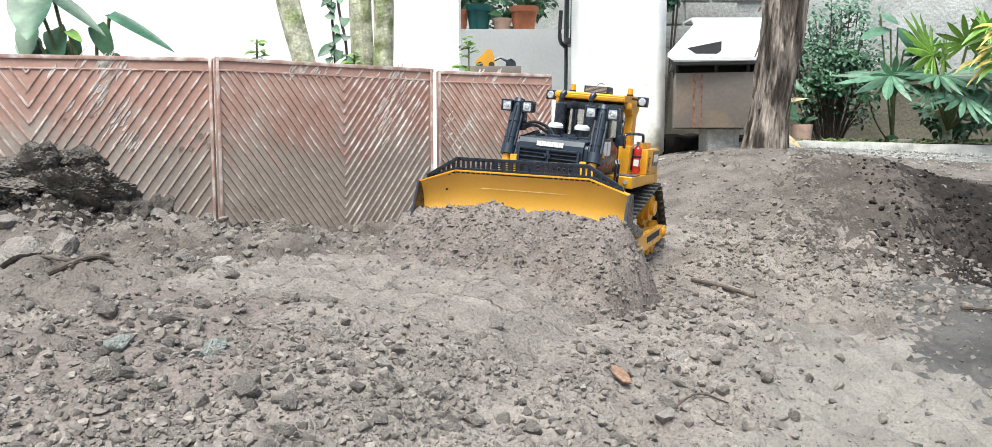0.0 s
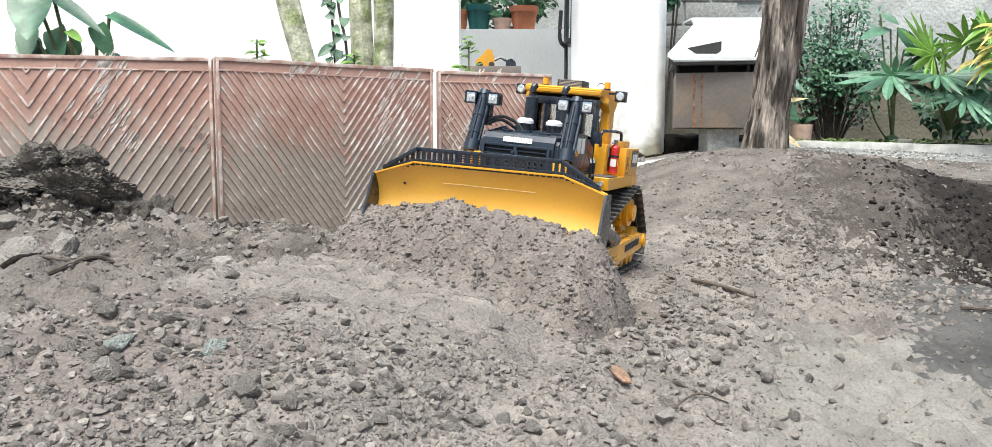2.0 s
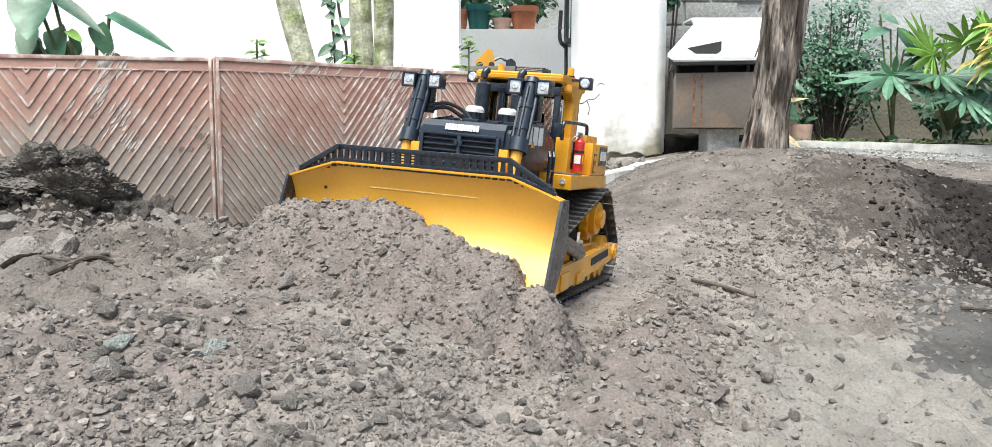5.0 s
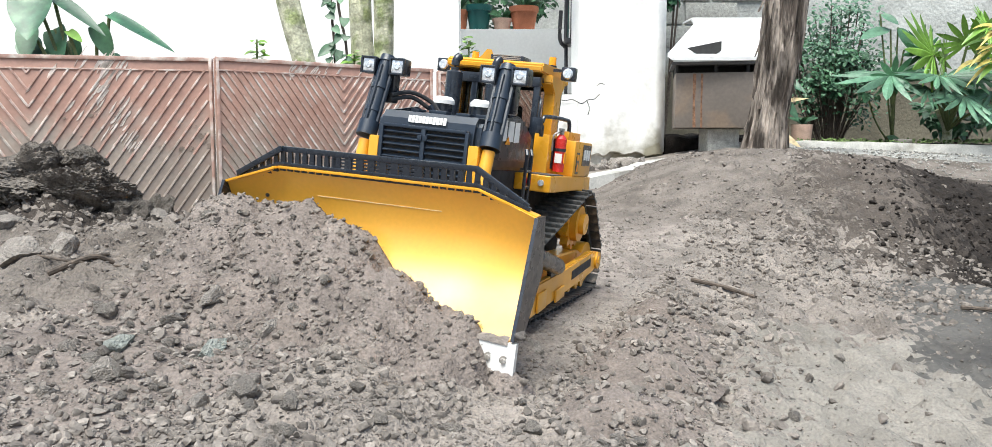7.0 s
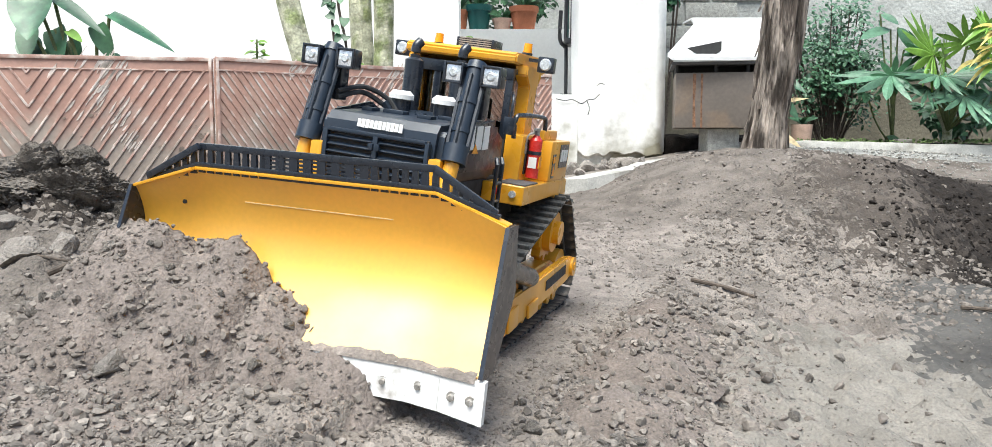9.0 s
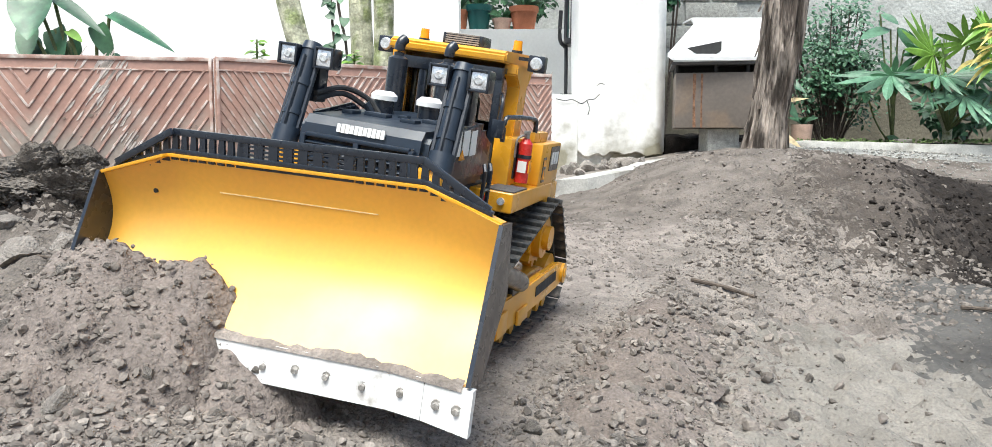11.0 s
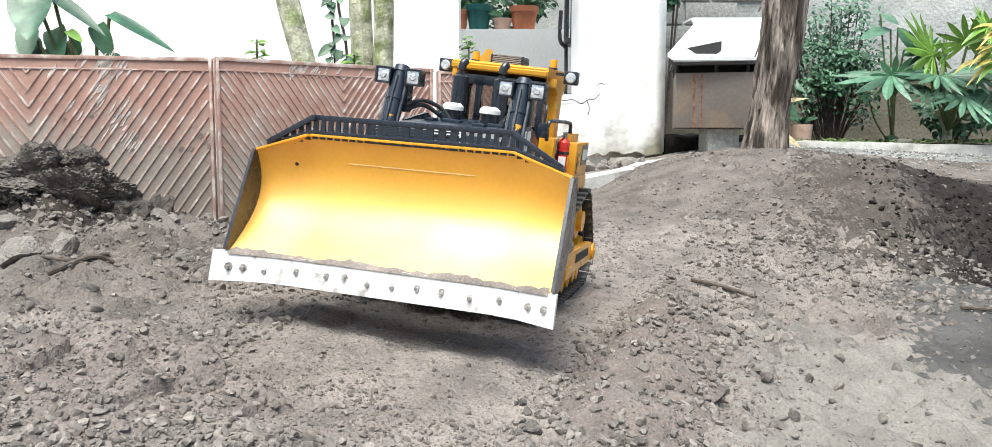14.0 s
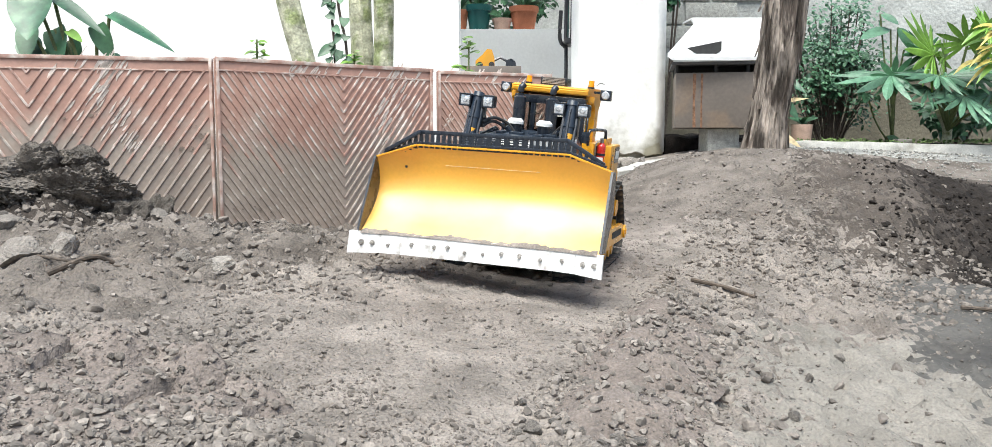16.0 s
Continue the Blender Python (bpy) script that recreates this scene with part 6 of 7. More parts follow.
def pebble_mesh(name, centres, radii, mat, seed):
    """Many small stones in one mesh, the larger ones finer cut."""
    rng = np.random.default_rng(seed)
    big = radii > 0.0030
    co, tri = pebble_lot(centres[~big], radii[~big], ICO_SMALL, rng)
    co2, tri2 = pebble_lot(centres[big], radii[big], ICO_LARGE, rng)
    tri = np.concatenate([tri, tri2 + len(co)])
    co = np.concatenate([co, co2])
    me = bpy.data.meshes.new(name)
    me.vertices.add(len(co))
    me.vertices.foreach_set("co", co.ravel())
    me.loops.add(tri.size)
    me.loops.foreach_set("vertex_index", tri.ravel())
    me.polygons.add(len(tri))
    me.polygons.foreach_set("loop_start", np.arange(len(tri)) * 3)
    me.materials.append(M[mat])
    me.update(calc_edges=True)
    me.shade_smooth()
    me.set_sharp_from_angle(angle=radians(32))
    return me


path_gravel()


def in_lane(x, y, left=-0.235, right=0.205):
    u = x - path_x(y)
    return (u > left) & (u < right) & (y < 1.27)


def crust_height(x, y):
    """Thickness of the undisturbed layer that the blade peels off."""
    u = x - path_x(y)
    along = np.interp(y, [0.30, 0.45, 0.62, 0.80, 1.15, 1.25, 1.32], [0.016, 0.018, 0.026, 0.036, 0.034, 0.022, 0.0])
    across = 1 - step(0.02, 0.205, u) * 0.75
    edge = step(0.21, 0.12, u) * step(1.30, 1.20, y)
    return along * across * edge - 0.006 * (1 - edge) + edge * (0.006 * fbm(x, y, 30, 3, 51) + 0.004 * fbm(x, y, 70, 1, 52))


def scatter(n, seed, lo, hi, power):
    rng = np.random.default_rng(seed)
    dep = np.radians(rng.uniform(3.6, 30, n))
    y = 0.225 / np.tan(dep)
    x = y * np.tan(np.radians(rng.uniform(-36, 36, n)))
    r = lo + (hi - lo) * rng.random(n) ** power
    return x, y, r, rng


def loose_gravel():
    x, y, r, rng = scatter(90000, 5, 0.0007, 0.0056, 6.5)
    clump = fbm(x, y, 7, 4, 61)
    u = x - path_x(np.clip(y, 0.2, 2.2))
    keep = (~in_lane(x, y) | (u < -0.11 + 0.25 * np.clip(0.9 - y, 0, 1))) & (y < 2.7)
    lane_back = (np.abs(u) < 0.20) & (y >= 1.27)
    right_bare = step(0.28, 0.40, u) * (1 - step(1.15, 1.5, y))
    chance = 0.55 + 1.2 * clump
    chance = chance * np.where((x > 0.88 + 0.33 * (y - 1.7)) & (y > 1.62), 0.25, 1.0)
    chance = chance * np.where(lane_back, 0.45, 1.0) * (1 - 0.72 * right_bare)
    keep &= rng.random(len(x)) < chance
    x, y, r = x[keep], y[keep], r[keep]
    r = np.where(u[keep] < -0.1, r * 1.15, r) * np.where(right_bare[keep] > 0.5, 0.6, 1.0) * (1 + 0.5 * np.clip(y - 1.0, 0, 1.5))
    c = np.stack([x, y, ground_height(x, y) + r * 0.25], -1)
    ob = new("gravel", pebble_mesh("gravel", c, r, "gravel", 6))
    tagged(ob, "loose grey-brown gravel strewn over the soil", "gravel", kind="stuff")


loose_gravel()


def fine_grit():
    x, y, r, rng = scatter(30000, 15, 0.0005, 0.0015, 2.0)
    keep = (y < 2.2) & (rng.random(len(x)) < 0.7 + fbm(x, y, 12, 3, 66))
    x, y, r = x[keep], y[keep], r[keep] * (1 + 0.6 * np.clip(y[keep] - 0.8, 0, 1.5))
    c = np.stack([x, y, ground_height(x, y) + r * 0.3], -1)
    ob = new("grit", pebble_mesh("grit", c, r, "gravel", 16))
    tagged(ob, "fine pale grit on the soil surface", "gravel", kind="stuff")


fine_grit()


def rock_mesh(seed, mat, flat=1.0, angular=0.35):
    rng = random.Random(seed)
    bm = bmesh.new()
    bmesh.ops.create_icosphere(bm, subdivisions=3, radius=1)
    off = Vector((seed * 3.7, seed * 1.3, 0))
    planes = [(Vector((rng.uniform(-1, 1), rng.uniform(-1, 1), rng.uniform(-1, 1))).normalized(), rng.uniform(0.48, 0.80)) for _ in range(10)]
    for v in bm.verts:
        q = 1 + angular * noise.noise(v.co * 1.3 + off) + 0.10 * noise.noise(v.co * 4 + off) + 0.05 * noise.noise(v.co * 9 + off)
        v.co *= q
        for n, d in planes:
            e = v.co.dot(n) - d
            if e > 0:
                v.co -= n * e * 0.92
        v.co.z *= flat
    me = bm_mesh("stone", bm, mat, smooth=True)
    me.set_sharp_from_angle(angle=radians(28))
    return me


ROCKS = [rock_mesh(k, "stone", 0.62 + 0.06 * (k % 5)) for k in range(9)]
moving_stones = []


def stone(x, y, r, k, label="grey dusty stone lying on the dug soil", sink=0.35, mat=None, turn=None, stretch=(1, 1, 1)):
    rng = random.Random(int(x * 1e4) * 31 + int(y * 1e4))
    me = ROCKS[k % len(ROCKS)] if mat is None else rock_mesh(40 + k, mat, 0.6)
    z = float(ground_height(x, y))
    lane = bool(in_lane(np.array(x), np.array(y)))
    if lane:
        z += max(0.0, float(crust_height(np.array(x), np.array(y))))
    ob = tagged(new("stone", me), label, "stone", "loose stones on the soil")
    m = pose(x, y, z + r * (0.55 - sink), rng.uniform(-20, 20), rng.uniform(-20, 20), turn if turn is not None else rng.uniform(0, 360)) @ Matrix.Diagonal((r * stretch[0], r * stretch[1], r * stretch[2], 1))
    ob.matrix_basis = m
    if lane:
        moving_stones.append((ob, x, y))
    return ob


def stones():
    rng = random.Random(77)
    named = [(-0.80, 1.34, 0.034, 0, "stone"), (-0.62, 1.06, 0.034, 1, "stone"), (-0.575, 1.09, 0.028, 2, "stone"), (-0.375, 1.11, 0.020, 3, "pale"),
             (-0.154, 0.760, 0.0125, 4, "brown"), (-0.316, 0.682, 0.0150, 5, "green"), (-0.360, 0.755, 0.0125, 6, "dark"), (-0.44, 1.15, 0.017, 7, "dark"),
             (0.0, 0.90, 0.011, 8, "stone"), (0.21, 0.935, 0.022, 1, "stone"), (0.205, 0.86, 0.014, 3, "stone"), (0.155, 0.735, 0.0125, 2, "pale"), (0.10, 0.715, 0.0105, 5, "pale"),
             (0.170, 0.80, 0.012, 4, "stone"), (0.42, 0.99, 0.010, 6, "dark"), (-0.30, 0.62, 0.017, 7, "stone"), (-0.245, 0.70, 0.016, 0, "green"), (-0.10, 0.72, 0.010, 2, "pale"),
             (-0.06, 0.70, 0.010, 8, "stone"), (-0.19, 0.61, 0.014, 6, "stone"), (-0.02, 0.68, 0.011, 5, "stone"), (-0.62, 1.52, 0.026, 3, "dark"), (-0.60, 1.70, 0.022, 2, "stone"),
             (0.70, 1.68, 0.020, 1, "stone"), (0.66, 1.52, 0.016, 5, "pale"), (0.74, 1.40, 0.014, 4, "stone"), (-0.45, 1.62, 0.020, 8, "pale"), (-0.40, 1.40, 0.018, 0, "dark"), (0.60, 1.15, 0.009, 3, "pale"),
             (0.82, 1.33, 0.012, 2, "pale"), (0.55, 1.72, 0.014, 7, "stone"), (-0.30, 1.78, 0.020, 1, "dark"), (-0.33, 1.52, 0.014, 3, "stone")]
    words = {"stone": ("grey dusty stone lying on the dug soil", None), "pale": ("pale angular stone lying on the dug soil", "pale_stone"), "green": ("greenish grey smooth stone on the soil", "green_stone"),
             "dark": ("dark grey flat stone on the soil", "stone"), "brown": ("brown angular stone standing on the soil", "stone")}
    for x, y, r, k, kind in named:
        lab, mat = words[kind]
        stone(x, y, r, k, lab, mat=mat if mat != "stone" else None)
    # clusters: left bank, front gravel, slope of the mound
    for cx, cy, sx, sy, n, a, b in ((-0.45, 1.30, 0.22, 0.22, 22, 0.006, 0.014), (-0.30, 0.72, 0.20, 0.13, 46, 0.004, 0.011), (0.0, 0.70, 0.16, 0.09, 28, 0.004, 0.009), (-0.33, 0.66, 0.11, 0.07, 44, 0.005, 0.012), (-0.12, 0.64, 0.09, 0.05, 30, 0.004, 0.010),
                                    (0.22, 0.85, 0.07, 0.12, 14, 0.004, 0.009), (0.72, 1.66, 0.10, 0.16, 14, 0.006, 0.014), (0.42, 1.35, 0.14, 0.18, 12, 0.004, 0.009), (0.30, 1.10, 0.06, 0.10, 8, 0.005, 0.010)):
        for k in range(n):
            stone(rng.gauss(cx, sx), max(0.5, rng.gauss(cy, sy)), a + (b - a) * rng.random() ** 2, rng.randrange(9))


stones()


def rubble():
    rng = random.Random(5)
    for k in range(34):
        x, y = rng.uniform(0.30, 0.62), rng.uniform(3.35, 4.05)
        r = rng.uniform(0.016, 0.036)
        ob = tagged(new("rubble_stone", ROCKS[k % 9]), "grey rubble stone at the foot of the wall", "stone", "rubble at the wall foot")
        ob.matrix_basis = pose(x, y, float(ground_height(x, y)) + r * 0.4, rng.uniform(0, 90), 20, rng.uniform(0, 360)) @ Matrix.Scale(r, 4)


rubble()


def clod_field():
    """Crumbly lumps of earth on the heap by the fence and in the hollow before it."""
    rng = np.random.default_rng(23)
    n = 3000
    x = np.concatenate([rng.normal(-0.85, 0.16, n), rng.normal(-0.38, 0.16, 1600)])
    y = np.concatenate([rng.normal(1.56, 0.14, n), rng.normal(1.80, 0.11, 1600)])
    r = 0.0012 + 0.0095 * rng.random(len(x)) ** 5.5
    keep = (y < 1.93) & ~in_lane(x, y)
    x, y, r = x[keep], y[keep], r[keep]
    c = np.stack([x, y, ground_height(x, y) + r * 0.2], -1)
    ob = new("soil_clods", pebble_mesh("soil_clods", c, r, "clod_soil", 24))
    tagged(ob, "dark crumbly clods of earth against the fence", "soil", kind="stuff")


clod_field()


def slope_clods():
    """Crumbled earth down the flank of the mound and along the edge of the track."""
    rng = np.random.default_rng(29)
    parts = [(0.50, 1.75, 0.20, 0.28, 5200), (0.72, 1.62, 0.10, 0.16, 1800), (0.30, 1.20, 0.07, 0.20, 1700), (0.22, 0.86, 0.06, 0.12, 900), (-0.42, 1.25, 0.16, 0.22, 2200)]
    x = np.concatenate([rng.normal(a, c, n) for a, b, c, d, n in parts])
    y = np.concatenate([rng.normal(b, d, n) for a, b, c, d, n in parts])
    r = 0.0009 + 0.0080 * rng.random(len(x)) ** 8.5
    u = x - path_x(np.clip(y, 0.2, 2.2))
    keep = (y < 2.5) & (y > 0.5) & (~((u > -0.22) & (u < 0.19)))
    x, y, r = x[keep], y[keep], r[keep]
    c = np.stack([x, y, ground_height(x, y) + r * 0.25], -1)
    tagged(new("slope_clods", pebble_mesh("slope_clods", c, r, "clod_soil", 30)), "crumbled earth and stones on the mound's flank", "soil", kind="stuff")


slope_clods()


def mound_crumbs():
    """Small crumbs of earth over the top of the mound and the lane behind."""
    rng = np.random.default_rng(37)
    n = 42000
    x, y = rng.uniform(0.0, 1.7, n), 1.50 + 1.6 * rng.random(n) ** 1.3
    r = 0.0010 + 0.0014 * rng.random(n) ** 2 + 0.0050 * rng.random(n) ** 16
    keep = (rng.random(n) < 0.6 + 1.3 * fbm(x, y, 5, 3, 91)) & (x < 0.90 + 0.33 * (y - 1.7))
    x, y, r = x[keep], y[keep], r[keep]
    c = np.stack([x, y, ground_height(x, y) + r * 0.05], -1)
    tagged(new("soil_crumbs", pebble_mesh("soil_crumbs", c, r, "clod_soil", 38)), "small crumbs of earth on the mound", "soil", kind="stuff")


mound_crumbs()


def bank_crumbs():
    """Dark crumbs on the damp bank, its shade kept in their colour, and paler ones that rolled down to its foot."""
    rng = np.random.default_rng(43)
    for name, n, x0, x1, y0, y1, mat, lab in (("bank_crumbs", 9000, 0.82, 1.9, 1.66, 2.75, "dark_soil", "dark damp crumbs of earth, the bank's shade in their colour"), ("bank_foot_crumbs", 3600, 0.72, 1.35, 1.50, 1.86, "clod_soil", "grey crumbs and small stones at the foot of the bank")):
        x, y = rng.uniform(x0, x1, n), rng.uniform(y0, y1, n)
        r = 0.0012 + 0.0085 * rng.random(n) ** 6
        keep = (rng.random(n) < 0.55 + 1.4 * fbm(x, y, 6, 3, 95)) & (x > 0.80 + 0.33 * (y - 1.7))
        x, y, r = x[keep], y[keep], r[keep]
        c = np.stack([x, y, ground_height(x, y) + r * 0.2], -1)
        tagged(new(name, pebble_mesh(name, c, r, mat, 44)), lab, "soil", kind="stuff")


bank_crumbs()


def lane_crumbs():
    """What the cutting edge leaves: a skin of fine crumbs in the lane."""
    x, y, r, rng = scatter(60000, 47, 0.0007, 0.0038, 5.0)
    keep = in_lane(x, y, -0.24, 0.24) & (y < 1.6) & (rng.random(len(x)) < 0.6 + 1.0 * fbm(x, y, 10, 3, 93))
    x, y, r = x[keep], y[keep], r[keep]
    c = np.stack([x, y, ground_height(x, y) + r * 0.2], -1)
    tagged(new("lane_crumbs", pebble_mesh("lane_crumbs", c, r, "clod_soil", 48)), "fine crumbs of earth in the cut lane", "soil", kind="stuff")


lane_crumbs()


def big_clod(x, y, r, k, squash=0.7, lift=0.0):
    bm = bmesh.new()
    bmesh.ops.create_icosphere(bm, subdivisions=6 if r > 0.06 else 5, radius=1)
    off = Vector((k * 5.1, k * 2.3, k))
    for v in bm.verts:
        n = v.co.copy()
        v.co *= 1 + 0.55 * noise.noise(n * 1.2 + off) + 0.22 * noise.noise(n * 3 + off) + 0.13 * abs(noise.noise(n * 7 + off)) + 0.12 * abs(noise.noise(n * 15 + off)) + 0.08 * noise.noise(n * 31 + off) + 0.04 * abs(noise.noise(n * 22 - off))
        v.co.z *= squash
    me = bm_mesh("soil_clod", bm, "lump_soil")
    ob = tagged(new("soil_clod", me), "large dark lump of compacted earth by the fence", "soil clod", "earth lumps by the fence")
    ob.matrix_basis = pose(x, y, float(ground_height(x, y)) + r * 0.2 + lift, 10 * k, 7 * k, 50 * k) @ Matrix.Scale(r, 4)
    return ob


for q in ((-0.90, 1.53, 0.105, 1, 0.36, -0.026), (-0.770, 1.55, 0.034, 2, 0.75, 0.022), (-0.755, 1.50, 0.070, 3, 0.50, -0.012), (-0.835, 1.55, 0.050, 4, 0.6, -0.012), (-1.02, 1.50, 0.08, 5, 0.5, -0.01), (-0.67, 1.50, 0.034, 12), (-0.64, 1.56, 0.032, 6, 0.5, -0.006), (-0.43, 1.74, 0.046, 7, 0.45, -0.012), (-0.53, 1.70, 0.022, 9, 0.5, -0.006), (-0.33, 1.86, 0.020, 10, 0.5, -0.006), (-0.86, 1.33, 0.04, 11)):
    big_clod(*q)


buried = []


def bits():
    """Sticks, a wood chip, and dry roots."""
    ob = thing("wood_chip", "reddish splintered wood chip on the gravel", "wood chip")
    x, y = 0.128, 0.83
    z = float(ground_height(x, y)) + 0.010
    bm = bmesh.new()
    prism(bm, [(-0.020, 0.003), (-0.008, 0.008), (0.010, 0.007), (0.021, 0.001), (0.012, -0.006), (-0.012, -0.006)], -0.002, 0.003, "z")
    bmesh.ops.bevel(bm, geom=bm.edges[:], offset=0.001, segments=1, affect="EDGES")
    part("splinter", bm, "wood_chip", ob)
    ob.matrix_basis = pose(x, y, z, 30, 20, -55)
    ob.scale = (0.8, 0.8, 0.8)
    buried.append((ob, pose(x, y, z, 30, 20, -55)))
    for pts, r, lab in ((((0.36, 1.50), (0.405, 1.44), (0.44, 1.38)), 0.0042, "short dark stick lying on the soil slope"), (((-0.56, 1.02), (-0.52, 1.05), (-0.50, 1.07)), 0.004, "short dark stick among stones"),
                        (((-0.60, 1.06), (-0.53, 1.04), (-0.47, 1.06)), 0.002, "thin dry root on the soil"), (((0.80, 1.40), (0.83, 1.39), (0.85, 1.37)), 0.004, "short dark stick on the concrete"),
                        (((0.17, 0.78), (0.20, 0.80), (0.235, 0.815)), 0.0013, "thin pale root on the gravel"), (((-0.70, 1.40), (-0.685, 1.38), (-0.69, 1.36)), 0.0016, "thin dry grass stalk on the heap")):
        p = [(a, b, float(ground_height(a, b)) + r * 1.2 + 0.002) for a, b in pts]
        tagged(part("stick", tube(bmesh.new(), arc(p, 4), [r * (1 - 0.03 * k) for k in range(9)], 7), "twig"), lab, "stick")


bits()


# ---- the layer ahead of the blade, in blocks that the blade takes along ----
crust_blocks = []


def build_crust():
    rng = random.Random(12)
    us = np.linspace(-0.235, 0.205, 6)
    ys = np.linspace(0.30, 1.27, 11)
    grid = {}
    for i, u in enumerate(us):
        for j, y in enumerate(ys):
            du = rng.uniform(-0.016, 0.016) if 0 < i < len(us) - 1 else rng.uniform(-0.02, 0.02)
            dy = rng.uniform(-0.018, 0.018)
            grid[i, j] = np.array([path_x(y + dy) + u + du, y + dy])
    px, py, pr, prng = scatter(60000, 91, 0.0007, 0.0052, 5.5)
    qx, qy, qr, qrng = scatter(26000, 92, 0.0010, 0.0060, 4.6)
    nearer = (qy < 0.86) & (qrng.random(len(qx)) < np.clip(1.05 - 0.9 * (qy - 0.5) - 1.6 * np.clip(qx + 0.12, 0, 1) + 0.9 * fbm(qx, qy, 6, 3, 63), 0, 1))
    px, py, pr = np.concatenate([px, qx[nearer]]), np.concatenate([py, qy[nearer]]), np.concatenate([pr, qr[nearer]])
    clump = fbm(px, py, 9, 4, 62)
    pr = pr * (1 - 0.35 * step(0.74, 0.92, py))
    ok = in_lane(px, py) & (np.random.default_rng(93).random(len(px)) < (0.85 + 1.0 * clump) * (1 - 0.35 * step(0.74, 0.92, py)))
    px, py, pr = px[ok], py[ok], pr[ok]
    n = 17
    for i in range(len(us) - 1):
        for j in range(len(ys) - 1):
            a, b, c, d = grid[i, j], grid[i + 1, j], grid[i + 1, j + 1], grid[i, j + 1]
            s, t = np.meshgrid(np.linspace(0, 1, n), np.linspace(0, 1, n))
            P = (a[None, None] * ((1 - s) * (1 - t))[..., None] + b * (s * (1 - t))[..., None] + c * (s * t)[..., None] + d * ((1 - s) * t)[..., None])
            x, y = P[..., 0], P[..., 1]
            g = ground_height(x, y)
            top = g + crust_height(x, y)
            # the outer rim runs out into the ground
            ctr = P.reshape(-1, 2).mean(0)
            low = g - 0.03
            verts = [(p - ctr[0], q - ctr[1], r) for p, q, r in zip(x.ravel(), y.ravel(), top.ravel())]
            verts += [(p - ctr[0], q - ctr[1], r) for p, q, r in zip(x.ravel(), y.ravel(), low.ravel())]
            faces = []
            m = n * n
            for v in range(n - 1):
                for w in range(n - 1):
                    k = v * n + w
                    faces.append((k, k + 1, k + n + 1, k + n))
            ring = [k for k in range(n)] + [k * n + n - 1 for k in range(1, n)] + [m - 1 - k for k in range(1, n)] + [(n - 1 - k) * n for k in range(1, n - 1)]
            for p, q in zip(ring, ring[1:] + ring[:1]):
                faces.append((q, p, p + m, q + m))
            ob = raw("soil_slab", verts, faces, "heap_soil" if ctr[0] < -0.20 and ctr[1] < 0.86 else "soil", smooth=True)
            tagged(ob, "layer of loose gravelly soil ahead of the blade", "soil", "slabs of soil ahead of the blade")
            ob.matrix_basis = pose(ctr[0], ctr[1], 0)
            # gravel that rides on it
            inside = np.ones(len(px), bool)
            corners = [a, b, c, d]
            for p, q in zip(corners, corners[1:] + corners[:1]):
                inside &= (q[0] - p[0]) * (py - p[1]) - (q[1] - p[1]) * (px - p[0]) >= 0
            if inside.any():
                x, y, r = px[inside], py[inside], pr[inside]
                cc = np.stack([x - ctr[0], y - ctr[1], ground_height(x, y) + crust_height(x, y) + r * 0.2], -1)
                gob = new("gravel", pebble_mesh("gravel", cc, r, "gravel", 100 + i * 20 + j))
                gob.parent = ob
                tagged(gob, kind="stuff")
            crust_blocks.append((ob, float(ctr[0]), float(ctr[1]), float(max(a[1], b[1], c[1], d[1]))))


build_crust()


# ---- the heap in front of the blade: six mounds side by side ----
HEAP_X = (-0.160, -0.098, -0.034, 0.030, 0.092, 0.150)
HEAP_TIMES = (0.0, 3.5, 4.2, 6.5, 7.0, 8.0, 9.0, 10.2, 11.5, 12.0, 12.5, 13.0, 14.0, 16.0)
HEAP_TOP = (
    (0.120, 0.145, 0.150, 0.172, 0.172, 0.165, 0.157, 0.150, 0.142, 0.134, 0.114, 0.090, 0.070, 0.070),
    (0.125, 0.150, 0.152, 0.170, 0.166, 0.155, 0.142, 0.134, 0.127, 0.115, 0.093, 0.073, 0.058, 0.058),
    (0.125, 0.150, 0.150, 0.155, 0.142, 0.118, 0.098, 0.084, 0.068, 0.059, 0.046, 0.037, 0.030, 0.030),
    (0.142, 0.166, 0.162, 0.138, 0.122, 0.108, 0.078, 0.044, 0.026, 0.020, 0.014, 0.010, 0.006, 0.006),
    (0.146, 0.154, 0.146, 0.112, 0.094, 0.071, 0.029, -0.05, -0.06, -0.06, -0.06, -0.06, -0.06, -0.06),
    (0.136, 0.126, 0.108, 0.054, 0.034, 0.008, -0.04, -0.06, -0.06, -0.06, -0.06, -0.06, -0.06, -0.06))
HEAP_H = 0.18
mounds = []


